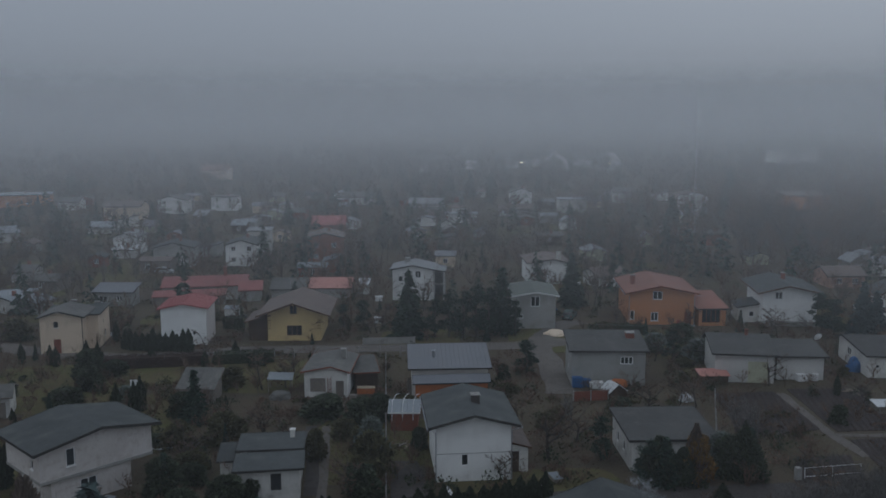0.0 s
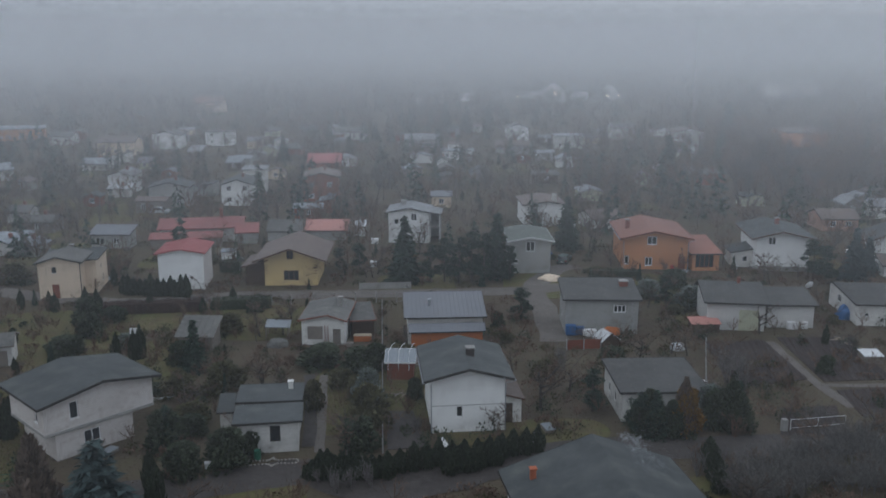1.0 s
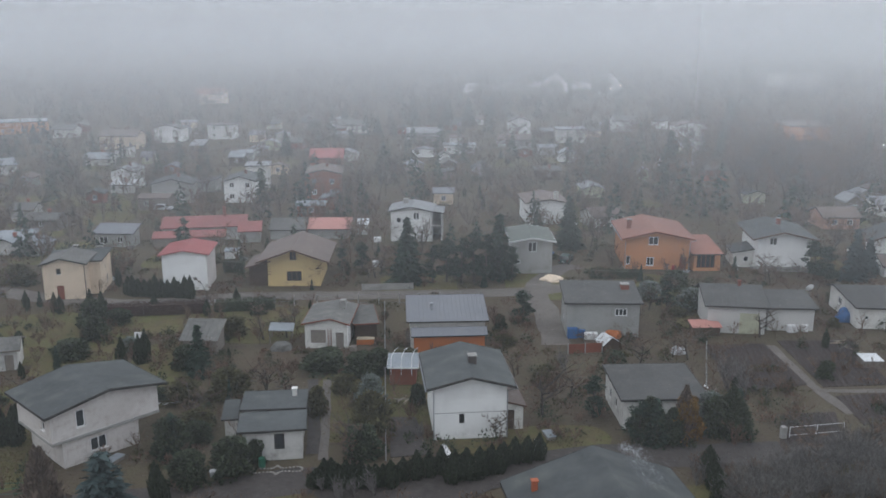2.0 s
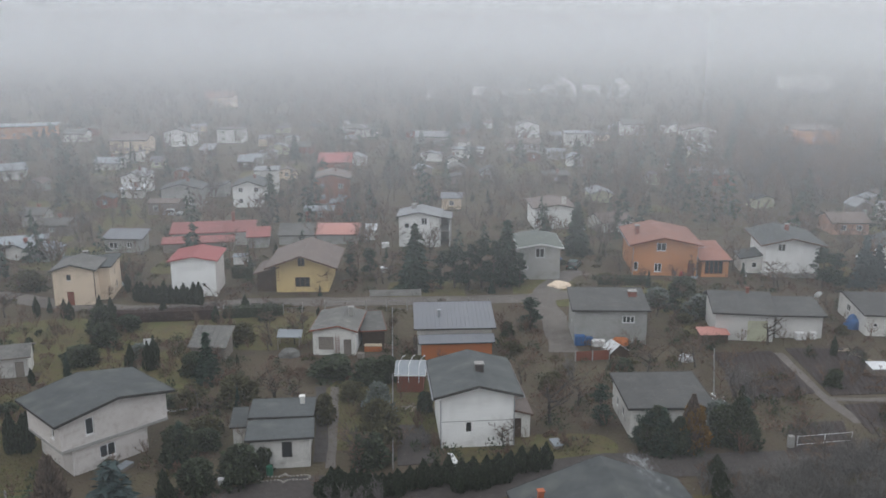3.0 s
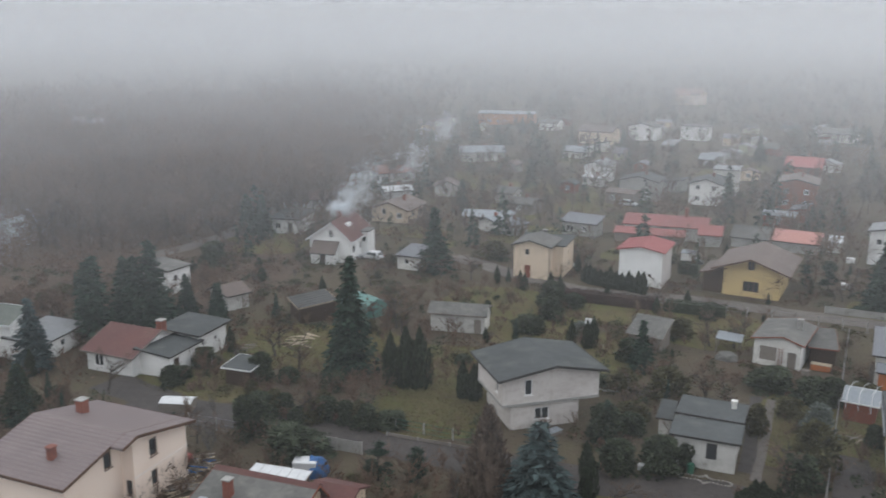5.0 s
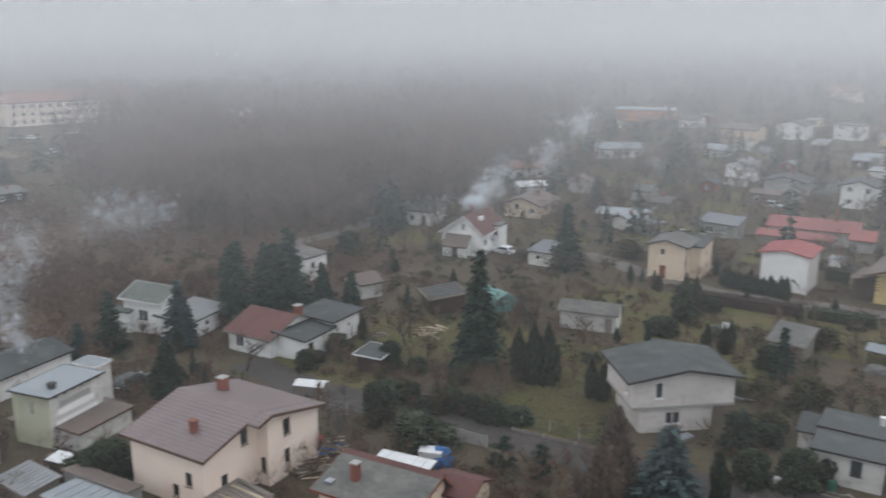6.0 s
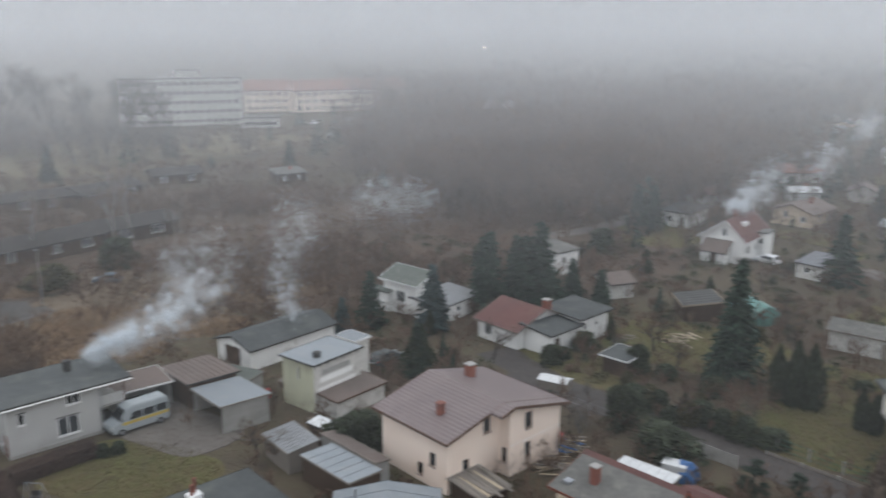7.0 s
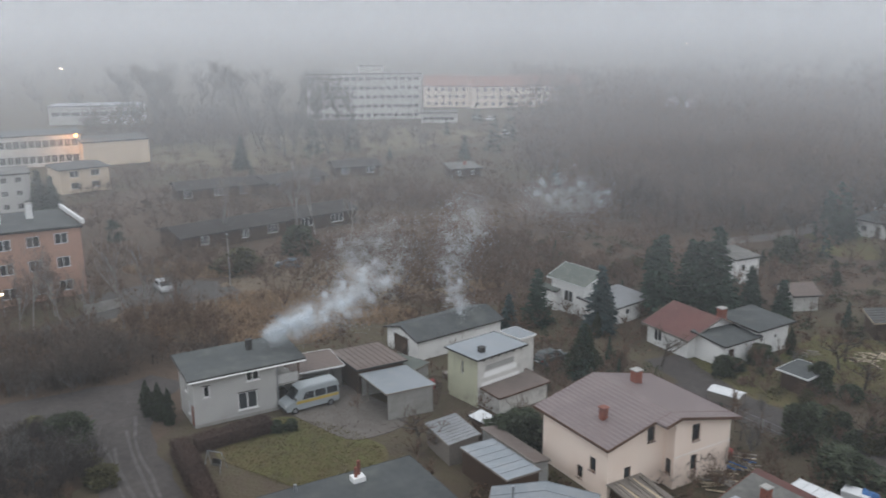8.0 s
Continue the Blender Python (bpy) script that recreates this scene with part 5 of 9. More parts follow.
# long roof at the lane: greenish felt with red edges
A, B = (-50.80, 32.30), (-43.28, 35.04)
hs = house("house", "low cream house with mossy grey roof edged in red", A, B, 5.2, 2.8, "gable_x", 1.1, 0.81, 0.5, 0.16, PLASTER_CREAM, R_OLD, WOOD_RED, chim=[(2.3, 1.6, 4.7, 0.6)], win=[("r", 1.8, 0.9, 1.0, 1.0), ("r", 3.6, 2.6, 0.5, 0.4, 0)])
part("ridge_tiles", prism_bm([(3.75, 3.86), (4.21, 4.09), (4.75, 3.72), (4.75, 3.8), (4.21, 4.19), (3.75, 3.94)], -0.5, 8.5), R_RUST, hs, at=Matrix(((0, 1, 0, 0), (1, 0, 0, 0), (0, 0, 1, 0), (0, 0, 0, 1))))
part("roof_window", box_bm(0.25, 0.35, 3.05, 0.9, 1.0, 3.3, 0.02), ZINC, hs)
house("shed", "shed with red-brown roof", (-45.9, 39.4), (-42.9, 40.5), 3.4, 2.1, "gable_x", 0.7, 0.5, 0.3, 0.14, PLASTER_CREAM, R_RUST, R_RUST)
house("carport", "carport with long white sheet roof", (-52.9, 39.4), (-48.6, 41.3), 1.2, 2.0, "shed_y", 0.1, 0.5, 0.15, 0.08, WOOD_GREY, WHITE_SHEET, WOOD_GREY, walls="bl", ribs=0.8)
# nearest dark roof by the lawn
A, B = (-51.20, 2.31), (-54.68, 13.79)
hs = house("house", "low house with dark felt roof", A, B, 8.0, 2.9, "shed_y", 0.0, 0.5, 0.3, 0.2, PLASTER_OFF, R_BITUMEN, TRIM_DARK)
for u, v, t in ((6.9, 6.7, 0.0), (7.25, 6.95, 0.35)):
    part("stove_pipe", tube_bm([(u, v, 2.9), (u, v, 4.3 + t)], 0.13, 10), CHIMNEY_BRICK, hs)
part("pipe_base", box_bm(6.6, 6.4, 3.0, 7.6, 7.2, 3.5, 0.03), TRIM_WHITE, hs)
part("vent", tube_bm([(2.45, 7.6, 2.9), (2.45, 7.6, 3.7)], 0.12, 8), ZINC, hs)
# house with the greenish roof by the wood
A, B = (-103.92, 38.62), (-98.51, 40.96)
hs = house("house", "white house with greenish grey felt roof", A, B, 2.4, 4.3, "shed_y", 0.95, 0.5, 0.5, 0.16, PLASTER_WHITE, R_BITUMEN_GREEN, TRIM_WHITE, win=[("f", 2.2, 1.5, 1.6, 1.5, 1)])
merge(hs, house("porch", "", on(A, B, -1.2, -0.6), on(A, B, 1.4, -0.6), 0.58, 2.6, "shed_y", 0.2, 0.5, 0.2, 0.12, PLASTER_WHITE, R_BITUMEN_GREEN, walls="flr"))
A, B = (-94.64, 42.88), (-98.21, 49.72)
house("garden_house", "long low white shed with grey roof", A, B, 5.0, 2.2, "shed_y", 0.4, 0.5, 0.3, 0.14, PLASTER_WHITE, R_ETERNIT, win=[("f", 3, 0.9, 0.8, 0.8)])

# ---------------------------------------------------------------- blocks and barracks beyond the road
def block(name, label, A, B, depth, storeys, storey, cols, wall, roofm, win_w, win_h, roof="flat", rise=0.0, side="f", extra=(), frame_mat=None, over=0.25, first=0.9, category="apartment block", margin=0.8, chim=()):
    w = (Vector(B) - Vector(A)).length
    wins = []
    for k in range(storeys):
        for c in range(cols):
            u = margin + (w - 2 * margin) * (c + 0.5) / cols - win_w / 2
            wins.append(("f", u, first + k * storey, win_w, win_h, 1 if win_w > 0.9 else 0))
    return house(name, label, A, B, depth, storeys * storey, roof, rise, 0.5, over, 0.25, wall, roofm, TRIM_DARK, win=wins + list(extra), frame_mat=frame_mat or TRIM_WHITE, category=category, chim=chim)


A, B = (-121.13, -31.87), (-125.28, -21.92)
block("apartment_block", "salmon-brown three-storey block with grey felt roof", on(A, B, -1.5, 0), B, 13.0, 3, 3.3, 3, PLASTER_SALMON, R_BITUMEN, 1.7, 1.5, "shed_x", -0.4, chim=[(7.5, 8, 12.0, 0.8, TRIM_WHITE), (3.0, 6, 11.6, 0.8, TRIM_WHITE)])
part("parapet", box_bm(0, 0, 0, 0.3, 13.2, 0.6), TRIM_WHITE, bpy.data.objects["apartment_block"], at=pose(12.6, -0.1, 9.9))
A, B = (-181.50, -52.15), (-184.89, -40.70)
block("apartment_block", "white and grey two-storey block with flat roof", A, B, 10.0, 3, 2.6, 4, PLASTER_LIGHT, R_OLD, 1.2, 1.2)
A, B = (-202.98, -38.54), (-207.33, -29.01)
block("house", "cream house with grey hip roof", A, B, 10.0, 2, 2.6, 2, PLASTER_CREAM, R_SOOT, 1.9, 1.4, "hip", 1.0, category="house", over=0.5)
A, B = (-241.18, -67.80), (-247.97, -40.88)
hs = block("school", "long cream-white school building with rows of windows", A, B, 14.0, 2, 4.0, 15, PLASTER_OFF, R_BITUMEN, 1.55, 2.0, category="school")
A, B = (-241.89, -39.69), (-246.38, -23.75)
merge(hs, block("wing", "", A, B, 14.0, 1, 6.2, 0, PLASTER_CREAM, R_SOOT, 1.6, 1.2, first=3.0))
A, B = (-346.95, -67.45), (-345.49, -35.32)
block("hall", "long pale flat hall in the fog", A, B, 14.0, 1, 6.5, 9, PLASTER_LIGHT, R_PALE, 3.0, 1.6, first=3.0, category="hall")
A, B = (-336.16, 25.68), (-332.08, 68.94)
hs = block("office_block", "white five-storey office block with ribbon windows", A, B, 14.0, 5, 3.4, 16, PLASTER_LIGHT, R_OLD, 1.8, 1.5, category="office block")
merge(hs, house("roof_hut", "", on(A, B, 20, 4), on(A, B, 29, 4), 5.0, 2.6, "flat", 0, 0.5, 0.1, 0.2, PLASTER_OFF, R_OLD, z=17.2))
for u in (21.0, 30.5):
    part("mast", tube_bm([(u, 5, 17), (u, 5, 26)], 0.12, 5), STEEL, hs)
A, B = (-317.20, 65.40), (-313.65, 78.02)
block("annex_hall", "low pale annex of the office block", A, B, 10.0, 1, 3.6, 6, PLASTER_LIGHT, R_OLD, 1.8, 1.4, category="hall")
A, B = (-365.53, 97.67), (-361.94, 146.45)
block("apartment_block", "long cream block with red-brown roof", A, B, 12.0, 3, 3.0, 14, PLASTER_PEACH, R_TERRACOTTA, 1.3, 1.4, "gable_x", 4.0)
A, B = (-376.19, 78.91), (-370.72, 97.79)
block("apartment_block", "long cream block with red-brown roof", A, B, 12.0, 3, 3.0, 6, PLASTER_PEACH, R_TERRACOTTA, 1.3, 1.4, "gable_x", 4.0)
# dark wooden barracks with white windows
R_TAR = mat("tarred_felt", (0.040, 0.036, 0.033), (0.028, 0.026, 0.025), grain=2, patch=0.3, stain=(0.07, 0.062, 0.055), stain_amt=0.5, spec=0.15)
for spec_a, spec_b, dep, hh, wins in (((-187.2, -13.0), (-191.5, 4.86), 8.0, 2.6, ((1.0, 1.7), (7.4, 2.4), (12.8, 2.0))), ((-190.0, 6.0), (-198.5, 18.5), 8.0, 2.7, ((1.2, 1.8), (4.0, 2.2), (10.9, 2.6))),
                                      ((-144.3, -10.1), (-153.3, 7.1), 8.5, 2.6, ((3.3, 1.5), (10.8, 1.4), (15.8, 2.0))), ((-154.3, 7.5), (-159.8, 20.3), 8.5, 2.6, ((2.6, 2.4), (8.7, 2.6))),
                                      ((-209.00, 22.11), (-210.26, 32.89), 7.0, 2.5, ((1.2, 2.0), (7.6, 2.0)))):
    house("barrack", "long dark brown wooden barrack with white windows", spec_a, spec_b, dep, hh, "gable_x", 1.1, 0.5, 0.5, 0.14, WOOD_DARK, R_TAR, TRIM_DARK,
          win=[("f", u, 0.75, w, 1.6, 2) for u, w in wins], category="barrack", group="wooden barracks")


# ---------------------------------------------------------------- gardens further off
def cottage(label, A, B, depth, h, wall, roofm, roof="gable_x", rise=1.2, two=False, category="house", name="garden_house", over=0.4, plain=False):
    w = (Vector(B) - Vector(A)).length
    wins = []
    n = max(1, int(w / 3.2))
    for lv in range(2 if two else 1):
        for k in range(n):
            wins.append(("f", w * (k + 0.5) / n - 0.5, 0.9 + 2.5 * lv, 1.0, 1.1, 1))
    wins = [q for q in wins if q[2] + q[4] < h - 0.1]
    return house(name, label, A, B, depth, h, roof, rise, 0.5, over, 0.16, wall, roofm, TRIM_DARK, win=wins[:1] if plain else wins, chim=[] if plain else [(w * 0.6, depth * 0.55, h + rise + 0.7, 0.5)], category=category, fascia=not plain)


cottage("grey two-storey house with dark roof", (-96.13, 178.70), (-87.77, 180.85), 7.5, 4.4, PLASTER_GREY, R_BITUMEN, "gable_y", 1.1, True)
hs = cottage("white two-storey house with dark roof", (-80.98, 182.89), (-74.18, 184.49), 9.5, 4.75, PLASTER_WHITE, R_BITUMEN, "gable_y", 1.1, True)
cottage("tall white house with flat roof", (-82.23, 198.86), (-77.14, 200.30), 7.4, 5.9, PLASTER_OFF, R_ETERNIT, "flat", 0.0, True)
cottage("red brick two-storey house with brown roof", (-64.6, 190.70), (-56.7, 192.8), 10, 5.7, BRICK_RED, R_BROWN, "gable_y", 0.95, True)
cottage("brick house with bright red roof", (-76.21, 230.09), (-67.73, 232.01), 8.1, 3.85, BRICK_RED, R_PINK, "gable_x", 2.06)
cottage("white two-storey house with grey roof", (-114.75, 194.03), (-109.34, 194.95), 8, 4.4, PLASTER_WHITE, R_ETERNIT, "gable_y", 1.0, True)
cottage("low shed with white sheet roof", (-112.33, 189.56), (-107.43, 190.40), 3, 2.0, PLASTER_OFF, WHITE_SHEET, "shed_y", 0.6, name="garden_shed", category="shed")
cottage("low pale hut with white roof", (-144.35, 230.46), (-137.28, 231.66), 6, 2.0, PLASTER_OFF, R_PALE, "gable_x", 1.3)
cottage("white two-storey house with grey roof", (-151.69, 286.24), (-142.31, 287.84), 9, 4.8, PLASTER_WHITE, R_OLD, "gable_y", 1.4, True)
cottage("cream house with brown roof", (-159.97, 265.28), (-148.04, 267.32), 9, 4.4, PLASTER_CREAM, R_BROWN, "gable_x", 1.6, True)
cottage("small white house with grey roof", (-195.39, 293.28), (-187.63, 294.60), 7, 3.0, PLASTER_OFF, R_OLD, "gable_x", 1.4)
cottage("long orange-brown hall with pale roof", (-227.53, 295.54), (-206.86, 307.19), 10, 4.5, PLASTER_ORANGE, R_PALE, "shed_y", 0.4)
cottage("white flat-roofed house behind a hedge", (-137.64, 299.39), (-128.55, 300.94), 8, 5.0, PLASTER_WHITE, R_OLD, "flat", 0.0, True)
cottage("pale bungalow with grey roof", (-96.68, 326.01), (-85.34, 327.94), 8, 3.2, PLASTER_OFF, R_OLD, "gable_x", 1.6)
cottage("grey bungalow with slate roof", (-64.86, 304.57), (-53.01, 306.60), 8, 3.0, PLASTER_GREY, R_ETERNIT, "gable_x", 1.6)
cottage("white two-storey house with dark roof", (-31.29, 329.05), (-23.14, 330.44), 8, 5.4, PLASTER_WHITE, R_OLD, "gable_y", 1.5, True)
cottage("low house with dark brown roof", (-31.45, 293.47), (-20.21, 295.39), 7, 2.6, PLASTER_GREY, R_BROWN, "gable_x", 1.4)
cottage("pale flat-roofed two-storey house", (-12.16, 310.06), (-2.58, 311.70), 8, 4.6, PLASTER_OFF, R_PALE, "flat", 0.0, True)
cottage("white two-storey house with grey roof", (7.80, 348.06), (16.89, 349.61), 8, 4.4, PLASTER_WHITE, R_OLD, "gable_x", 1.6, True)
cottage("white two-storey house with brown roof", (29.13, 322.40), (40.06, 324.27), 9, 5.2, PLASTER_WHITE, R_BROWN, "gable_y", 1.4, True)
cottage("low white house with grey roof", (26.23, 294.05), (36.40, 295.79), 7, 2.6, PLASTER_WHITE, R_OLD, "gable_y", 1.2)
cottage("small white hut with rounded roof", (-9.53, 260.71), (-4.75, 261.52), 5, 2.6, PLASTER_WHITE, R_PALE, "gable_y", 1.0)
cottage("row of white flat garages", (-46.26, 272.94), (-36.56, 274.60), 6, 2.8, PLASTER_WHITE, R_PALE, "flat", 0.0)
cottage("small white gabled garden hut", (-43.46, 247.69), (-40.40, 248.21), 5, 3.0, PLASTER_WHITE, R_OLD, "gable_y", 0.9)
cottage("orange hall with brown roof", (68.83, 330.98), (84.22, 333.61), 12, 5.0, PLASTER_ORANGE, R_BROWN, "shed_y", 0.6)
cottage("small red brick garden shed", (28.89, 232.72), (34.51, 233.68), 6, 2.8, BRICK_RED, R_OLD, "shed_y", 0.4)
cottage("green wooden hut with pale roof", (22.68, 241.47), (28.53, 242.47), 5, 2.3, GREEN_PAINT, R_PALE, "gable_x", 0.8)
cottage("wooden hut with flat grey roof", (-14.15, 227.27), (-8.05, 228.31), 5, 2.3, WOOD_DARK, R_OLD, "shed_y", 0.4)
cottage("long white building in the fog", (131.24, 696.27), (165.34, 702.09), 14, 9.0, PLASTER_WHITE, R_OLD, "flat", 0.0, True)
for pa, pb, r in (((-68.59, 604.60), (-52.21, 607.40), 5.0), ((-50.04, 628.17), (-38.24, 630.19), 4.5), ((-34.33, 585.17), (-17.88, 587.98), 7.0), ((-15.27, 613.71), (-2.71, 615.85), 4.5), ((2.21, 585.41), (17.40, 588.00), 7.0), ((-110.58, 554.50), (-96.40, 556.92), 4.0), ((-88.40, 588.32), (-75.35, 590.55), 4.5)):
    cottage("white gabled villa on the edge of town", pa, pb, 11, 6.0, PLASTER_WHITE, R_OLD, "gable_y" if r > 6 else "gable_x", r, True, name="villa")
cottage("pale orange building fading into the fog", (-214.60, 453.52), (-199.40, 456.11), 11, 5.5, PLASTER_CREAM, R_TERRACOTTA, "gable_x", 3.0, True, name="villa")
cottage("pale shed like a greenhouse", (-100.11, 130.87), (-95.97, 130.76), 4, 2.0, PLASTER_OFF, R_PALE, "gable_y", 0.7, name="garden_shed", category="shed")
cottage("pale shed like a greenhouse", (-96.03, 131.16), (-91.87, 130.65), 4, 2.0, PLASTER_GREY, R_PALE, "gable_y", 0.7, name="garden_shed", category="shed")
cottage("small pale plastered garden hut", (-114.97, 156.04), (-110.70, 156.77), 5, 2.4, PLASTER_OFF, R_OLD, "gable_x", 1.0)
cottage("wooden garden hut with arched roof", (-106.24, 148.29), (-100.38, 149.29), 5, 2.2, WOOD_GREY, R_OLD, "gable_x", 0.9)
cottage("white plastic sheeted garden greenhouse", (-135.36, 142.01), (-132.42, 147.68), 4, 2.0, WHITE_SHEET, WHITE_SHEET, "gable_x", 0.8, name="greenhouse", category="greenhouse")
cottage("white house with pale roof", (-161.08, 201.91), (-152.43, 211.41), 8, 2.8, PLASTER_OFF, R_PALE, "gable_x", 1.4)
cottage("white house with faded red roof", (-344.35, 178.62), (-337.25, 189.47), 10, 4.5, PLASTER_WHITE, R_TERRACOTTA, "gable_x", 3.0, True)
cottage("white house with faded red roof", (-343.61, 173.48), (-344.33, 188.82), 10, 4.5, PLASTER_WHITE, R_TERRACOTTA, "gable_y", 3.0, True)
cottage("dark wooden shed in the scrub", (-274.71, 95.58), (-273.95, 109.54), 8, 2.6, WOOD_DARK, R_OLD, "gable_x", 1.2)
cottage("dark wooden shed in the scrub", (-199.65, 48.52), (-200.17, 55.60), 6, 2.4, WOOD_DARK, R_OLD, "shed_y", 0.5)
cottage("greenish shed in the scrub", (-199.06, 101.06), (-198.92, 108.24), 6, 2.4, PLASTER_PALEGREEN, R_OLD, "shed_y", 0.5)
# countless small huts of the allotments
walls_ = (PLASTER_OFF, PLASTER_WHITE, PLASTER_GREY, WOOD_GREY, WOOD_DARK, PLASTER_CREAM, PLASTER_PALEGREEN, WOOD_RED)
names_ = ("off-white", "white", "grey", "weathered wooden", "dark wooden", "cream", "pale green", "red-brown wooden")
roofs_ = (R_OLD, R_PALE, R_ETERNIT, R_BITUMEN, R_BROWN, R_METAL, R_SOOT)
rnames_ = ("mossy felt", "pale sheet", "grey corrugated", "dark felt", "brown felt", "metal", "sooty felt")
hut_rnd = random.Random(19)
made_huts = 0
while made_huts < 85:
    a, r = radians(hut_rnd.uniform(-18, 58)), math.sqrt(hut_rnd.uniform(155 ** 2, 380 ** 2))
    x, y = -r * math.sin(a), r * math.cos(a)
    if any(-5 < (inv @ Vector((x, y, 0))).x < w + 5 and -7 < (inv @ Vector((x, y, 0))).y < d + 5 for inv, w, d in FOOT) or (a > radians(44) and r < 260):
        continue
    made_huts += 1
    i, j = hut_rnd.randrange(8), hut_rnd.randrange(7)
    w, turn = hut_rnd.uniform(3.2, 7.0), radians(hut_rnd.choice((10, 10, 14, -78, 20)) + hut_rnd.gauss(0, 5))
    cottage(names_[i] + " allotment hut with " + rnames_[j] + " roof", (x, y), (x + w * math.cos(turn), y + w * math.sin(turn)), hut_rnd.uniform(3.0, 5.5), hut_rnd.uniform(2.0, 2.7),
            walls_[i], roofs_[j], hut_rnd.choice(("gable_x", "gable_y", "shed_y")), hut_rnd.uniform(0.4, 1.3), name="allotment_hut", category="hut", over=0.3, plain=True)


# ---------------------------------------------------------------- plants
rnd = random.Random(7)


def tri_cloud(centres, dirs, length, width, rng):
    """Small leaf-like triangles at centres along dirs, as vertices and faces."""
    n = len(centres)
    side = np.cross(dirs, rng.normal(size=(n, 3)))
    side /= np.linalg.norm(side, axis=1, keepdims=True) + 1e-9
    L, W = np.asarray(length).reshape(-1, 1), np.asarray(width).reshape(-1, 1)
    a, b, c = centres - dirs * L * 0.4 + side * W * 0.5, centres - dirs * L * 0.4 - side * W * 0.5, centres + dirs * L * 0.6
    return np.stack([a, b, c], 1).reshape(-1, 3), np.arange(3 * n).reshape(-1, 3)


def tri_mesh(name, verts, faces, material):
    me = bpy.data.meshes.new(name)
    me.from_pydata(verts.tolist(), [], faces.tolist())
    me.materials.append(material)
    return me


def unit(v):
    return v / (np.linalg.norm(v, axis=1, keepdims=True) + 1e-9)


def plant(name, label, category, group, pieces):
    """A plant from named meshes; the master is placed at once where copies go too."""
    base = empty(name, 0, 0, 0, 0, label, category, group)
    for pname, me in pieces:
        ob = new(pname, me)
        ob.parent = base
    return base


def spruce_meshes(seed, needle, lush=1.0):
    """A spruce ten metres high: drooping boughs of needle sprays in whorls, on a tapered stem."""
    rng = np.random.default_rng(seed)
    cs, ds = [], []
    z = 0.5
    while z < 9.8:
        r = (1 - z / 10.2) ** 0.85 * 2.15 * rng.uniform(0.82, 1.12)
        n = int(7 + 9 * (1 - z / 10))
        for k in range(n):
            a = rng.uniform(0, math.tau)
            rr = r * rng.uniform(0.7, 1.12)
            m = max(4, int(rr * 5.2 * lush))
            t = rng.uniform(0.15, 1, m)
            rad = rr * t
            cs.append(np.stack([rad * math.cos(a) + rng.normal(0, 0.13, m), rad * math.sin(a) + rng.normal(0, 0.13, m), z - 0.35 * rad * t + rng.normal(0, 0.09, m)], 1))
            spread = rng.normal(0, 0.55, m)
            ds.append(np.stack([np.cos(a + spread), np.sin(a + spread), rng.normal(-0.35, 0.25, m)], 1))
        z += 0.27
    cs.append(np.array([[0, 0, 9.9]]))
    ds.append(np.array([[0, 0, 1.0]]))
    c, d = np.concatenate(cs), unit(np.concatenate(ds))
    v, f = tri_cloud(c, d, rng.uniform(0.35, 0.65, len(c)), rng.uniform(0.22, 0.40, len(c)), rng)
    crown = tri_mesh("crown", v, f, needle)
    bm = tube_bm([(0, 0, 0), (0, 0, 4), (0, 0, 9.6)], [0.19, 0.12, 0.02], 7)
    stem = bpy.data.meshes.new("trunk")
    bm.to_mesh(stem)
    bm.free()
    stem.materials.append(BARK)
    return [("trunk", stem), ("crown", crown)]


def shell_meshes(seed, leaf, shape, count, length=0.22, width=0.14, lift=0.3, core=None, lumps=0.22):
    """A dense shrub one metre wide and high: leaf tufts on an uneven body. shape(t) gives the radius at height t."""
    rng = np.random.default_rng(seed)
    t, a = rng.uniform(0.0, 1.0, count) ** 0.9, rng.uniform(0, math.tau, count)
    base = np.array([shape(v) for v in t])
    lump = np.array([noise.noise(Vector((math.cos(q) * 1.6 + seed, math.sin(q) * 1.6, w * 2.6))) for q, w in zip(a, t)])
    r = base * (1 + lumps * 2 * lump) * rng.uniform(0.72, 1.12, count)
    c = np.stack([r * np.cos(a), r * np.sin(a), t], 1)
    d = unit(np.stack([np.cos(a), np.sin(a), rng.normal(lift, 0.5, count)], 1) + rng.normal(0, 0.35, (count, 3)))
    v, f = tri_cloud(c, d, rng.uniform(0.6, 1.3, count) * length, rng.uniform(0.6, 1.3, count) * width, rng)
    crown = tri_mesh("crown", v, f, leaf)
    # a solid core, added inside so that the crown can't be seen through
    bm = bmesh.new()
    rows = []
    for i in range(6):
        tt = i / 5
        rr = shape(min(max(tt, 0.02), 0.98)) * 0.58 + 0.01
        rows.append([bm.verts.new((rr * math.cos(k * math.tau / 8), rr * math.sin(k * math.tau / 8), 0.02 + tt * 0.92)) for k in range(8)])
    for p, q in zip(rows, rows[1:]):
        for k in range(8):
            bm.faces.new((p[k], p[(k + 1) % 8], q[(k + 1) % 8], q[k]))
    bm.faces.new(rows[-1])
    inner = bpy.data.meshes.new("inner_stem")
    bm.to_mesh(inner)
    bm.free()
    inner.materials.append(core or leaf)
    return [("crown", crown), ("inner_stem", inner)]


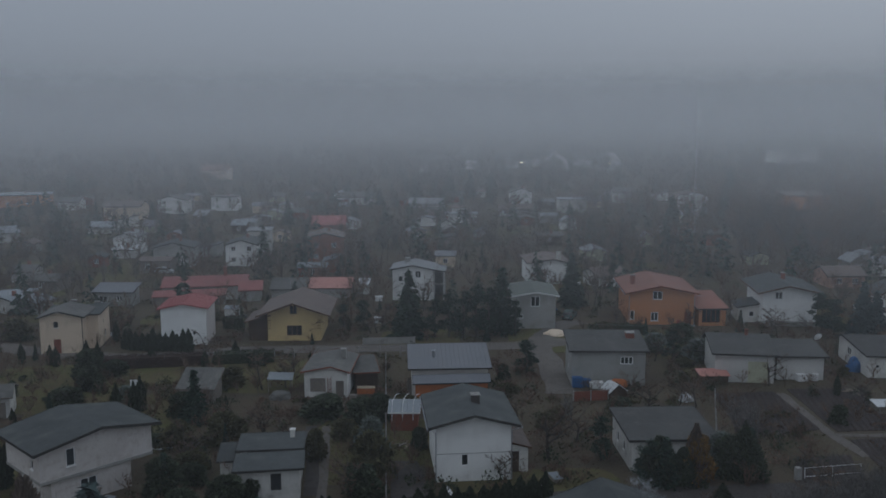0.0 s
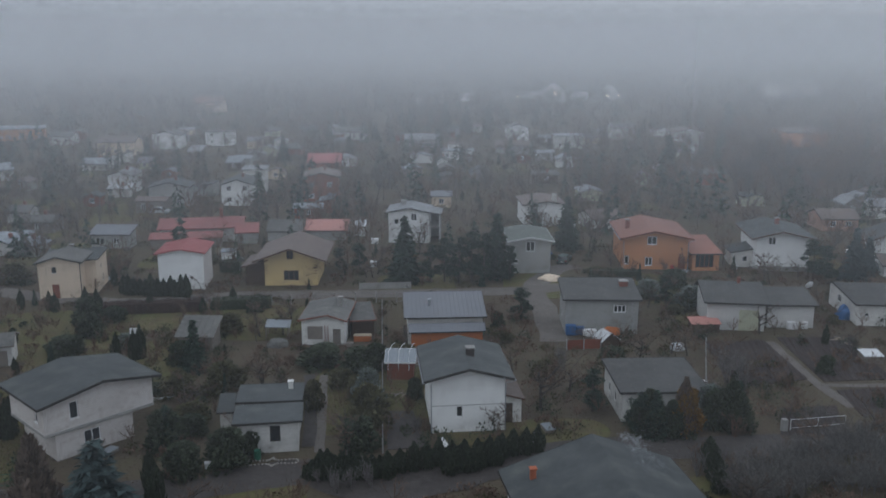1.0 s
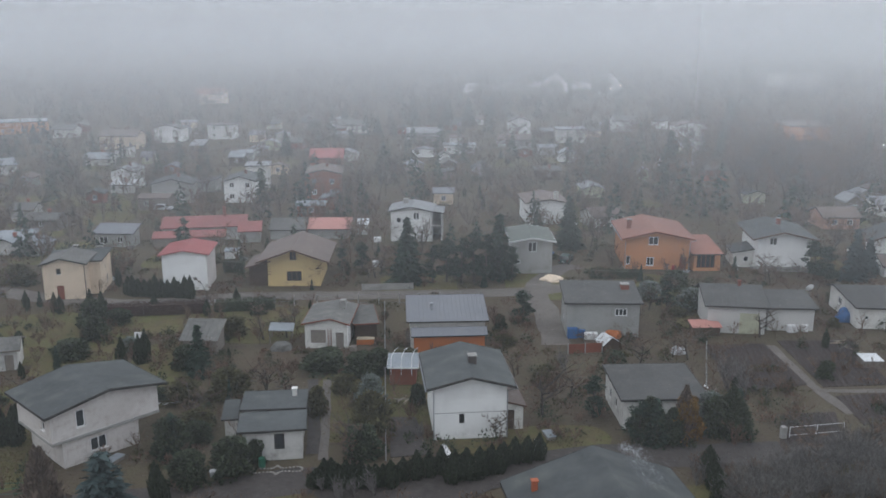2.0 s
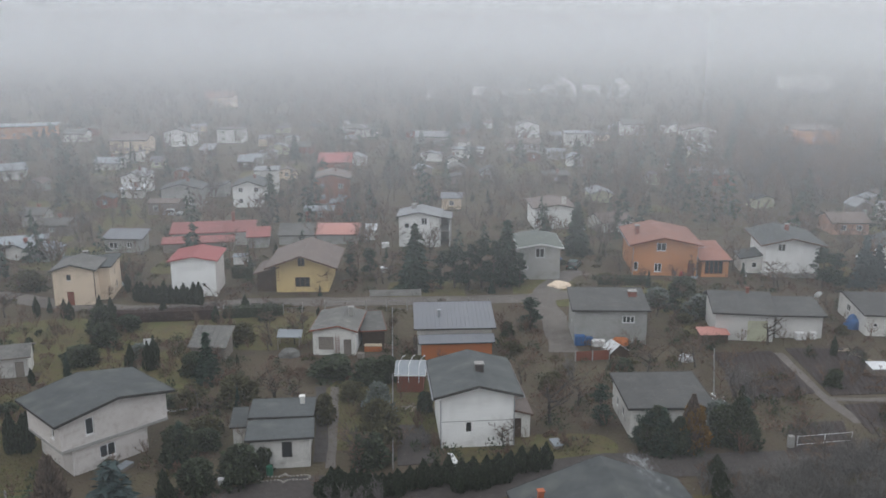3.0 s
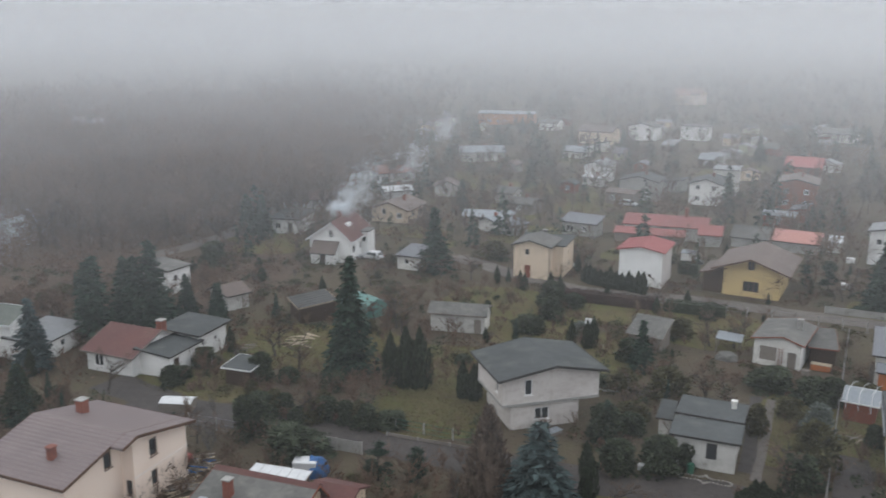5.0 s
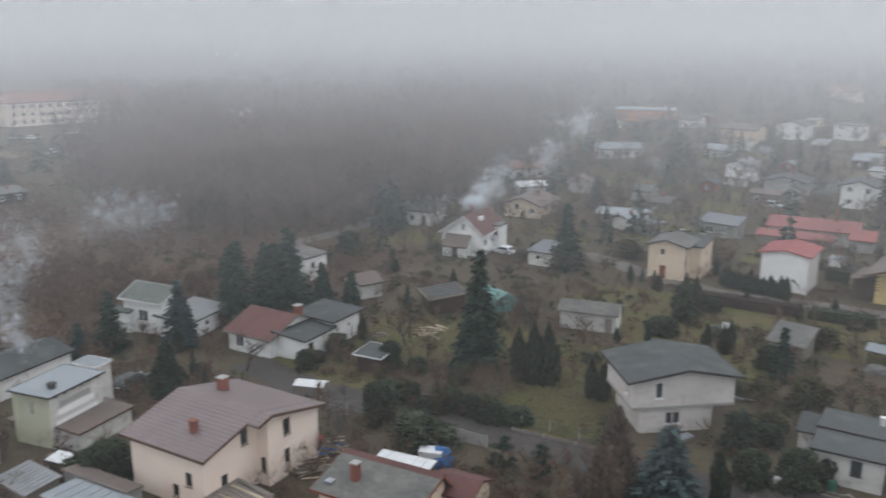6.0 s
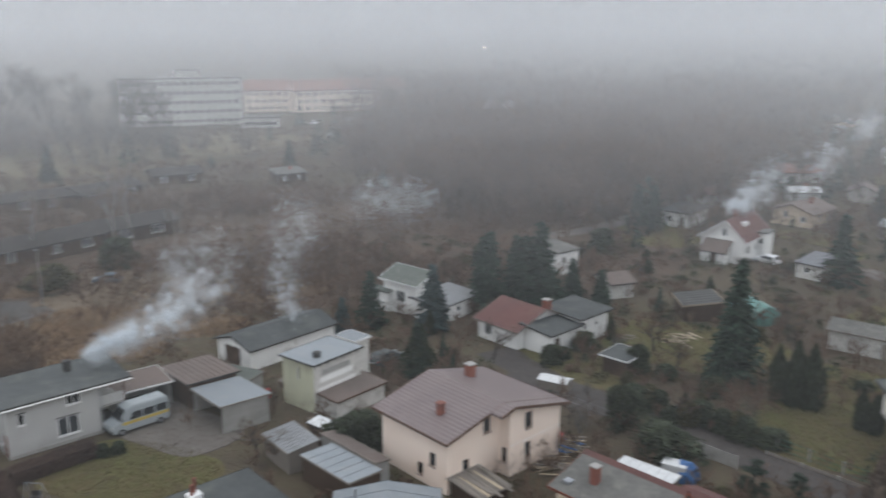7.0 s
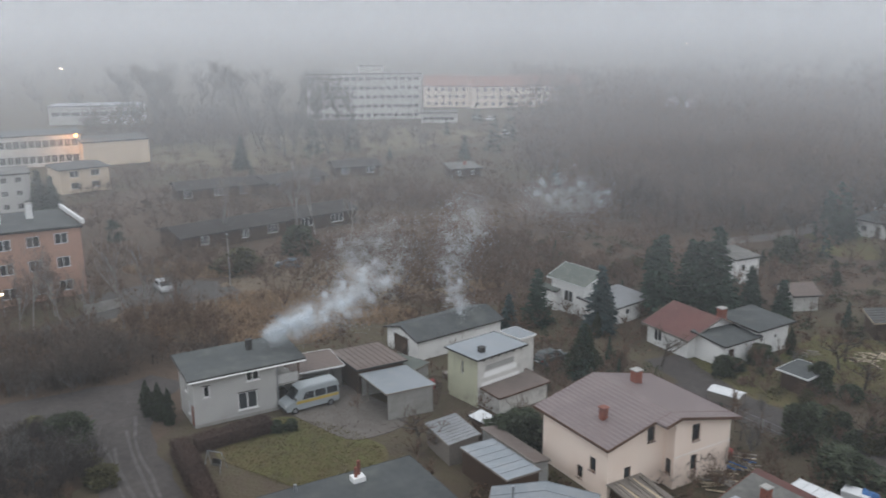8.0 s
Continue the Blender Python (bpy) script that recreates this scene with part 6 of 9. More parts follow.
def bare_tree_data(seed, height=10.0, spread=1.0, twigs=5, tw=1.0, low=0.35, depth=3, trunk_r=0.2, upright=0.55, multi=1, stem=0.55, limbs=1.0):
    """A leafless tree: a tapered trunk, limbs that fork, and fine twigs. Gives limbs and twigs as verts and faces."""
    rg = random.Random(seed)
    lv, lf, tv, tf = [], [], [], []

    def limb(p, d, length, r, level):
        n = 3 if level < 2 else 2
        pts, cur, dr = [p], p.copy(), d.copy()
        for i in range(n):
            dr = (dr + Vector((rg.gauss(0, 0.13), rg.gauss(0, 0.13), rg.gauss(0.05, 0.08)))).normalized()
            cur = cur + dr * (length / n)
            pts.append(cur.copy())
        sides = 5 if level == 0 else 3
        first = len(lv)
        for i, q in enumerate(pts):
            dd = (pts[min(i + 1, n)] - pts[max(i - 1, 0)]).normalized()
            a = dd.orthogonal().normalized()
            b = dd.cross(a)
            rr = r * (1 - 0.62 * i / n)
            for k in range(sides):
                lv.append(tuple(q + rr * (a * math.cos(k * math.tau / sides) + b * math.sin(k * math.tau / sides))))
        for i in range(n):
            for k in range(sides):
                o = first + i * sides
                lf.append((o + k, o + (k + 1) % sides, o + sides + (k + 1) % sides, o + sides + k))
        if level < depth:
            m = (rg.randint(5, 7) if limbs == 1 else 15) if level == 0 else rg.randint(3, 5)
            for j in range(m):
                t = rg.uniform(low if level == 0 else 0.25, 1.0)
                k = min(int(t * n), n - 1)
                at = pts[k].lerp(pts[k + 1], t * n - k)
                ang = rg.uniform(0, math.tau)
                out_ = Vector((math.cos(ang), math.sin(ang), 0))
                nd = (dr * upright + out_ * spread * rg.uniform(0.45, 0.9) + Vector((0, 0, rg.uniform(0.1, 0.5)))).normalized()
                limb(at, nd, length * rg.uniform(0.42, 0.68) * (1.15 * limbs * (1.15 - 0.6 * t * (limbs < 1)) if level == 0 else 1), r * 0.5, level + 1)
        else:
            for j in range(twigs):
                t = rg.uniform(0.1, 1.0)
                k = min(int(t * n), n - 1)
                at = pts[k].lerp(pts[k + 1], t * n - k)
                nd = (dr + Vector((rg.gauss(0, 0.7), rg.gauss(0, 0.7), rg.gauss(0.2, 0.5)))).normalized()
                ln = height * rg.uniform(0.05, 0.10)
                sd = nd.orthogonal().normalized() * 0.022 * tw
                o = len(tv)
                tv.extend((tuple(at + sd), tuple(at - sd), tuple(at + nd * ln)))
                tf.append((o, o + 1, o + 2))
                for q in range(2):
                    a2 = at + nd * ln * rg.uniform(0.3, 0.8)
                    n2 = (nd + Vector((rg.gauss(0, 0.8), rg.gauss(0, 0.8), rg.gauss(0.1, 0.5)))).normalized()
                    s2 = n2.orthogonal().normalized() * 0.016 * tw
                    o = len(tv)
                    tv.extend((tuple(a2 + s2), tuple(a2 - s2), tuple(a2 + n2 * ln * 0.6)))
                    tf.append((o, o + 1, o + 2))

    for s in range(multi):
        lean = Vector((rg.gauss(0, 0.06 if multi == 1 else 0.4), rg.gauss(0, 0.06 if multi == 1 else 0.4), 1)).normalized()
        limb(Vector((rg.gauss(0, 0.1) * (multi > 1), rg.gauss(0, 0.1) * (multi > 1), 0)), lean, height * (stem if multi == 1 else 0.5), trunk_r, 0 if multi == 1 else 1)
    return np.array(lv), lf, np.array(tv), np.array(tf)


def bare_tree_meshes(seed, bark, twig, **kw):
    lv, lf, tv, tf = bare_tree_data(seed, **kw)
    limbs = bpy.data.meshes.new("trunk")
    limbs.from_pydata(lv.tolist(), [], lf)
    limbs.materials.append(bark)
    return [("trunk", limbs), ("crown", tri_mesh("crown", tv, tf, twig))]


def species(name, label, category, group, sets):
    """Gives a function that plants one more of the kind at (x, y), of that height and width."""
    state = {"masters": [None] * len(sets), "n": 0}

    def put(x, y, height, width=None, which=None, label_as="", z=0.0):
        i = state["n"] % len(sets) if which is None else which
        state["n"] += 1
        pieces, unit_h, unit_w = sets[i]
        s = height / unit_h
        sw = (width / unit_w) if width else s * rnd.uniform(0.88, 1.12)
        m = pose(x, y, z, 0, 0, rnd.uniform(0, 360)) @ Matrix.Diagonal((sw, sw, s, 1))
        if state["masters"][i] is None:
            ob = plant(name, label, category, group, pieces)
            state["masters"][i] = ob
            ob.matrix_basis = m
        else:
            ob = copy_thing(state["masters"][i], m @ Matrix.Diagonal((*[1 / q for q in state["masters"][i].scale], 1)))
        if label_as:
            tagged(ob, label_as)
        return ob

    return put


column = lambda t: 0.5 * min(1.0, (1 - t) * 2.2 + 0.04) * (0.75 + 0.25 * min(1, t * 5))
cone = lambda t: 0.5 * (1 - t) ** 0.75 * (0.8 + 0.2 * min(1, t * 6)) + 0.02
dome = lambda t: 0.5 * math.sqrt(max(0.0, 1 - t * t)) * (0.8 + 0.2 * min(1, t * 4)) + 0.02

spruce = species("spruce", "tall dark green spruce in a garden", "tree", "garden spruces", [(spruce_meshes(s, NEEDLE, 1.15), 10, 4.3) for s in (11, 12, 13)])
blue_spruce = species("blue_spruce", "blue-grey spruce with layered boughs", "tree", "blue spruces", [(spruce_meshes(s, NEEDLE_BLUE, 2.2), 10, 4.3) for s in (21, 22)])
thuja = species("thuja", "narrow dark green columnar thuja in a garden", "tree", "thujas", [(shell_meshes(s, THUJA, column, 900, 0.13, 0.10, 1.2), 1, 1) for s in (31, 32)])
brown_thuja = species("thuja", "broad browned conical thuja", "tree", "thujas", [(shell_meshes(s, THUJA_BROWN, cone, 1500, 0.10, 0.06, 1.0), 1, 1) for s in (35,)])
shrub = species("evergreen_shrub", "dense dark evergreen garden shrub", "shrub", "evergreen shrubs", [(shell_meshes(s, LEAF_DARK, dome, 1500, 0.15, 0.09, lumps=0.42), 1, 1) for s in (41, 42, 43)])
olive_shrub = species("olive_shrub", "loose olive-brown winter shrub", "shrub", "olive shrubs", [(shell_meshes(s, LEAF_OLIVE, dome, 1000, 0.16, 0.10, 0.5, lumps=0.4), 1, 1) for s in (45, 46)])
frost_shrub = species("silvery_shrub", "pale silvery green shrub", "shrub", "silvery shrubs", [(shell_meshes(s, LEAF_FROST, dome, 900, 0.16, 0.08, 0.6, core=LEAF_DARK, lumps=0.4), 1, 1) for s in (48,)])
yew = species("yew", "broad dark green conical evergreen", "tree", "evergreens", [(shell_meshes(s, LEAF_DARK, cone, 2600, 0.09, 0.05, 0.8, lumps=0.3), 1, 1) for s in (37, 38)])
yellow_shrub = species("yellowed_shrub", "shrub with yellowed autumn leaves", "shrub", "", [(shell_meshes(s, LEAF_YELLOW, dome, 900, 0.13, 0.09, 0.5, core=TWIG_BROWN, lumps=0.4), 1, 1) for s in (49,)])
bare_tree = species("bare_tree", "leafless garden tree with grey-brown twigs", "tree", "leafless trees", [(bare_tree_meshes(s, BARK, TWIG, spread=sp, upright=u, twigs=4, tw=1.5), 10, 9) for s, sp, u in ((51, 1.0, 0.5), (52, 0.8, 0.7), (53, 1.1, 0.45), (54, 0.9, 0.6))])
fruit_tree = species("fruit_tree", "low leafless fruit tree with spreading limbs", "tree", "fruit trees", [(bare_tree_meshes(s, BARK, TWIG_BROWN, height=5.0, spread=1.5, upright=0.35, trunk_r=0.13, depth=2, twigs=10, tw=1.2), 5, 6.5) for s in (61, 62, 63)])
poplar = species("poplar", "tall leafless poplar with a narrow crown", "tree", "poplars", [(bare_tree_meshes(s, BARK, TWIG_GREY, height=20.0, spread=0.9, upright=0.5, trunk_r=0.27, twigs=3, tw=0.8, low=0.1, stem=0.86, limbs=0.46), 20, 10) for s in (71, 72)])
birch = species("birch", "slender leafless birch with pale bark", "tree", "birches", [(bare_tree_meshes(s, BARK_BIRCH, TWIG_BROWN, height=12.0, spread=0.5, upright=0.9, trunk_r=0.13, twigs=4), 12, 6) for s in (75, 76)])
bare_bush = species("bare_bush", "leafless bush of thin brown stems", "shrub", "leafless bushes", [(bare_tree_meshes(s, TWIG_BROWN, TWIG_BROWN, height=3.0, spread=0.9, upright=0.7, trunk_r=0.035, multi=9, twigs=7, depth=2), 3, 3.4) for s in (81, 82)])
grey_bush = species("bare_bush", "leafless bush of pale grey stems", "shrub", "leafless bushes", [(bare_tree_meshes(s, TWIG_GREY, TWIG_GREY, height=3.0, spread=0.9, upright=0.7, trunk_r=0.035, multi=8, twigs=7, depth=2), 3, 3.4) for s in (85,)])


def pine_meshes(seed, needle, clumps=26, per=95):
    """A pine ten metres high: a bare lower stem and rounded clumps of needle tufts on rising limbs."""
    rng = np.random.default_rng(seed)
    cs, ds, limbs = [], [], []
    for k in range(clumps):
        t = rng.uniform(0.22, 1.0)
        a = rng.uniform(0, math.tau)
        r = 2.6 * (1.05 - t) ** 0.55 * rng.uniform(0.3, 1.0)
        c = np.array([r * math.cos(a), r * math.sin(a), 10 * t - 0.5])
        size = rng.uniform(0.7, 1.25)
        d = unit(rng.normal(size=(per, 3)))
        cs.append(c + d * np.array([1, 1, 0.6]) * size * rng.uniform(0.35, 1.0, (per, 1)))
        ds.append(unit(d + np.array([0, 0, 0.5]) + rng.normal(0, 0.4, (per, 3))))
        limbs.append([(0, 0, max(0.8, c[2] - 1.2)), tuple(c)])
    c, d = np.concatenate(cs), np.concatenate(ds)
    v, f = tri_cloud(c, d, rng.uniform(0.25, 0.5, len(c)), rng.uniform(0.14, 0.28, len(c)), rng)
    bm = tube_bm([(0, 0, 0), (0.1, 0, 4), (0, 0.1, 9.2)], [0.22, 0.15, 0.03], 7)
    for p in limbs:
        tube_bm(p, [0.06, 0.02], 4, bm)
    stem = bpy.data.meshes.new("trunk")
    bm.to_mesh(stem)
    bm.free()
    stem.materials.append(BARK)
    return [("trunk", stem), ("crown", tri_mesh("crown", v, f, needle))]


pine = species("pine", "dark bushy pine with clumped needles", "tree", "pines", [(pine_meshes(s, NEEDLE, 34), 10, 6.0) for s in (91, 92)])


# open grass, kept free of shrubs
OPEN = ((-52.8, 62.0, 5.5), (-71.3, 3.7, 5.0), (-56.0, 102.8, 5.0), (-23.6, 82.0, 2.5), (-77.0, 63.5, 4.0), (-120.2, 96.6, 4.5))


def clear_of(x, y, gap):
    """Whether a spot is free of houses and lanes."""
    p = Vector((x, y, 0))
    for inv, w, d in FOOT:
        q = inv @ p
        if -gap < q.x < w + gap and -gap < q.y < d + gap:
            return False
    if any((p - Vector((cx, cy, 0))).length < r + gap for cx, cy, r in OPEN):
        return False
    for line, width in LANES:
        if min((p - v).length for v in line[::2]) < width / 2 + gap + 0.6:
            return False
    return True


def shrubbery(name, label, material, sectors, seed, leaf=0.26, per=90):
    """Joined low shrubs over garden ground: sectors are (degrees left of north from, to, metres from, to, count, height, width)."""
    rng = np.random.default_rng(seed)
    cs, ds = [], []
    for a0, a1, r0, r1, n, hh, ww in sectors:
        made = 0
        while made < n:
            a, r = math.radians(rng.uniform(a0, a1)), math.sqrt(rng.uniform(r0 * r0, r1 * r1))
            x, y = -r * math.sin(a), r * math.cos(a)
            if not clear_of(x, y, 0.5):
                made += 0.25
                continue
            made += 1
            h, w = hh * rng.uniform(0.5, 1.3), ww * rng.uniform(0.5, 1.4)
            stretch = rng.uniform(0.7, 2.2)
            turn = rng.choice((0.2, 1.77)) + rng.normal(0, 0.15)
            k = int(per * rng.uniform(0.7, 1.2))
            d = unit(rng.normal(size=(k, 3)))
            d[:, 2] = np.abs(d[:, 2])
            q = d * np.array([w / 2 * stretch, w / 2, h]) * rng.uniform(0.55, 1.05, (k, 1))
            rot = np.array([[math.cos(turn), math.sin(turn), 0], [-math.sin(turn), math.cos(turn), 0], [0, 0, 1]])
            cs.append(q @ rot + (x, y, 0.02))
            ds.append(unit(d + rng.normal(0, 0.5, (k, 3)) + (0, 0, 0.4)))
    c, d = np.concatenate(cs), np.concatenate(ds)
    n = len(c)
    v, f = tri_cloud(c, d, rng.uniform(0.6, 1.4, n) * leaf, rng.uniform(0.6, 1.3, n) * leaf * 0.75, rng)
    return tagged(new(name, tri_mesh(name, v, f, material)), label, "shrubs", kind="stuff")


def hedge(label, A, B, width, height, leaf, seed=1, name="hedge", per=150, core=None, tuft=(0.22, 0.14)):
    """A clipped hedge from A to B: leaf tufts over an added solid core."""
    rng = np.random.default_rng(seed)
    A, B = Vector(A), Vector(B)
    ln, turn = (B - A).length, math.degrees(math.atan2(B.y - A.y, B.x - A.x))
    base = empty(name, A.x, A.y, 0, turn, label, "hedge")
    n = int(per * ln * (width + 2 * height) / 4)
    x = rng.uniform(0, ln, n)
    f = rng.uniform(0, 1, n) * (width + 2 * height)
    y = np.where(f < height, 0, np.where(f < height + width, f - height, width)) - width / 2
    z = np.where(f < height, f, np.where(f < height + width, height, f - height - width))
    wob = np.array([noise.noise(Vector((q * 0.9 + seed, r * 0.7, 0))) for q, r in zip(x, z)])
    c = np.stack([x + rng.normal(0, 0.06, n), y * (1 + 0.35 * wob) + rng.normal(0, 0.05, n), np.maximum(z * (1 + 0.16 * wob), 0.03) + rng.normal(0, 0.04, n)], 1)
    d = unit(np.stack([rng.normal(0, 0.5, n), np.sign(y) * 0.6, np.where(z > height * 0.95, 1.0, 0.3)], 1) + rng.normal(0, 0.4, (n, 3)))
    v, fc = tri_cloud(c, d, rng.uniform(0.64, 1.36, n) * tuft[0], rng.uniform(0.7, 1.3, n) * tuft[1], rng)
    ob = new("foliage", tri_mesh("foliage", v, fc, leaf))
    ob.parent = base
    part("inner_stem", box_bm(0.05, -width * 0.38, 0, ln - 0.05, width * 0.38, height * 0.88, 0.05), core or leaf, base)
    return base


def scatter(name, label, category, material, spots, length, width, seed, up=0.9, flat=False):
    """One sheet of countless small blades or leaves over some patches: (x, y, rx, ry, turn, count)."""
    rng = np.random.default_rng(seed)
    cs = []
    for x, y, rx, ry, turn, n in spots:
        a, r = rng.uniform(0, math.tau, n), np.sqrt(rng.uniform(0, 1, n))
        px, py = r * np.cos(a) * rx, r * np.sin(a) * ry
        t = radians(turn)
        cs.append(np.stack([x + px * math.cos(t) - py * math.sin(t), y + px * math.sin(t) + py * math.cos(t), np.full(n, 0.06)], 1))
    c = np.concatenate(cs)
    n = len(c)
    L = rng.uniform(0.5, 1.3, n) * length
    d = unit(np.stack([rng.normal(0, 0.5, n), rng.normal(0, 0.5, n), np.full(n, 0.05 if flat else up)], 1))
    c[:, 2] += 0.35 * L * d[:, 2]
    v, f = tri_cloud(c, d, L, rng.uniform(0.6, 1.3, n) * width, rng)
    ob = new(name, tri_mesh(name, v, f, material))
    return tagged(ob, label, category, kind="stuff")


def copse(name, label, material, spots, seed, height, limbs=9, twigs=8, width=0.14, gap=None, category="wood", uneven=0.35, broad=0.42):
    """Countless leafless trees or bushes, joined: rising limbs set with fans of fine twigs.
    spots are (degrees left of north from, to, metres from, to, trees) or (x, y, rx, ry, turn, trees)."""
    rng = np.random.default_rng(seed)
    heads, tips, wide = [], [], []
    for spot in spots:
        made = 0
        while made < spot[-1]:
            if len(spot) == 5:
                a, r = math.radians(rng.uniform(spot[0], spot[1])), math.sqrt(rng.uniform(spot[2] ** 2, spot[3] ** 2))
                x, y = -r * math.sin(a), r * math.cos(a)
            else:
                a, r, t = rng.uniform(0, math.tau), math.sqrt(rng.uniform(0, 1)), math.radians(spot[4])
                px, py = r * math.cos(a) * spot[2], r * math.sin(a) * spot[3]
                x, y = spot[0] + px * math.cos(t) - py * math.sin(t), spot[1] + px * math.sin(t) + py * math.cos(t)
            # trees stand in groups, with gaps between them
            if gap is not None and (noise.noise(Vector((x * 0.03 + seed, y * 0.03, 0))) < -0.12 - 0.2 * rng.random() or not clear_of(x, y, gap)):
                made += 0.2
                continue
            made += 1
            h = height * rng.uniform(1 - uneven, 1 + uneven)
            foot = np.array([x, y, 0.0])
            crotch = foot + (rng.normal(0, 0.02 * h), rng.normal(0, 0.02 * h), h * rng.uniform(0.12, 0.3))
            heads.append(foot[None])
            tips.append(foot[None] + (0, 0, h * 0.8))
            wide.append(np.full(1, 0.035 * h))
            az = rng.uniform(0, math.tau, limbs)
            out = broad * h * np.sqrt(rng.uniform(0.02, 1, limbs))
            end = crotch + np.stack([out * np.cos(az), out * np.sin(az), h * (0.78 - 0.9 * (out / h) ** 1.5) * rng.uniform(0.7, 1.05, limbs)], 1)
            heads.append(np.repeat(crotch[None], limbs, 0))
            tips.append(end)
            wide.append(np.full(limbs, 0.016 * h))
            k = rng.integers(0, limbs, limbs * twigs)
            t = rng.uniform(0.25, 1.0, (limbs * twigs, 1))
            at = crotch + (end[k] - crotch) * t
            way = unit(unit(end[k] - crotch) * 0.7 + rng.normal(0, 0.6, (limbs * twigs, 3)) + (0, 0, 0.25))
            heads.append(at)
            tips.append(at + way * h * rng.uniform(0.08, 0.24, (limbs * twigs, 1)))
            wide.append(np.full(limbs * twigs, width))
    a, b, w = np.concatenate(heads), np.concatenate(tips), np.concatenate(wide)[:, None]
    n = len(a)
    side = unit(np.cross(unit(b - a), rng.normal(size=(n, 3)))) * w / 2
    b[:, 2] = np.maximum(b[:, 2], 0.1)
    v = np.stack([a + side, a - side, b], 1).reshape(-1, 3)
    return tagged(new(name, tri_mesh(name, v, np.arange(3 * n).reshape(-1, 3), material)), label, category, kind="stuff")


def conifers(name, label, material, spots, seed, height, per=90, gap=0.8):
    """Distant conifers, joined: cones of drooping needle sprays."""
    rng = np.random.default_rng(seed)
    cs, ds, ls = [], [], []
    for a0, a1, r0, r1, n in spots:
        made = 0
        while made < n:
            a, r = math.radians(rng.uniform(a0, a1)), math.sqrt(rng.uniform(r0 * r0, r1 * r1))
            x, y = -r * math.sin(a), r * math.cos(a)
            if not clear_of(x, y, gap):
                made += 0.2
                continue
            made += 1
            h = height * rng.uniform(0.5, 1.4)
            slim = rng.uniform(0.15, 0.26)
            t = 1 - np.sqrt(rng.uniform(0, 1, per))
            q = rng.uniform(0, math.tau, per)
            rad = h * slim * (1 - t) ** 0.9 * rng.uniform(0.5, 1.1, per) * (1 + 0.3 * np.sin(t * 40))
            cs.append(np.stack([x + rad * np.cos(q), y + rad * np.sin(q), 0.05 * h + t * 0.93 * h], 1))
            ds.append(unit(np.stack([np.cos(q), np.sin(q), rng.normal(-0.35, 0.3, per)], 1)))
            ls.append(np.full(per, h * 0.10))
    c, d, ln = np.concatenate(cs), np.concatenate(ds), np.concatenate(ls)
    v, f = tri_cloud(c, d, ln * rng.uniform(0.7, 1.3, len(c)), ln * rng.uniform(0.45, 0.8, len(c)), rng)
    return tagged(new(name, tri_mesh(name, v, f, material)), label, "trees", kind="stuff")


# ---------------------------------------------------------------- planting
spruce(-65.76, 63.22, 13.47, 6.9)
for q in ((-100.38, 51.43, 9.25), (-98.41, 55.40, 9.56), (-97.50, 58.67, 9.87), (-97.98, 63.89, 5.55), (-92.64, 64.95, 5.08), (-86.69, 102.13, 10.40), (-114.20, 143.11, 7.06),
          (-26.76, 125.16, 10.27), (-13.46, 130.73, 10.15), (-3.45, 151.62, 9.46), (19.97, 233.10, 12.75), (48.38, 331.16, 15.55), (-46.18, 175.54, 4.80), (-50.83, 171.69, 4.96),
          (-77.60, 376.42, 8.99), (-69.11, 377.87, 8.75), (-58.52, 354.62, 12.28), (-51.00, 360.66, 11.98), (-46.37, 401.40, 10.69), (-94.70, 261.87, 7.93), (-137.96, 257.28, 7.12), (-25.48, 404.97, 8.41),
          (4.88, 337.23, 6.34), (-81.49, 328.60, 6.88), (-73.93, 321.77, 6.51), (-106.72, 371.45, 7.29), (6.85, 76.31, 4.54), (14.69, 80.58, 4.34), (-191.04, 276.09, 6.81), (-154.74, 141.20, 11.16), (-128.32, 97.59, 8.32),
          (-35.75, 66.78, 4.15), (-41.64, 85.07, 5.87), (-80.96, 33.83, 5.87), (-227.62, 0.13, 8.64), (-97.05, 50.72, 10.72), (-95.42, 57.24, 11.79), (-95.89, 55.37, 9.99), (-93.31, 65.76, 4.86), (-97.78, 34.49, 7.27), (-231.59, 39.08, 3.50), (-221.78, 57.28, 7.42),
          (-97.27, 63.83, 5.14), (-124.85, 95.34, 8.21), (-125.91, 99.08, 8.31), (-183.41, -39.16, 8.79), (-182.76, -36.64, 7.67), (-298.55, 105.51, 7.40), (-270.35, 157.21, 11.40)):
    spruce(*q, max(2.4, q[2] * 0.64))
blue_spruce(-33.66, 52.52, 7.54, 7.4)
for q in ((-93.44, 41.03, 8.37), (-95.72, 30.19, 4.99), (40.15, 137.88, 8.19), (43.26, 141.78, 6.15)):
    blue_spruce(*q, q[2] * 0.62)
brown_thuja(-37.72, 51.19, 8.2, 4.3)
brown_thuja(9.48, 77.59, 5.40, 2.6)
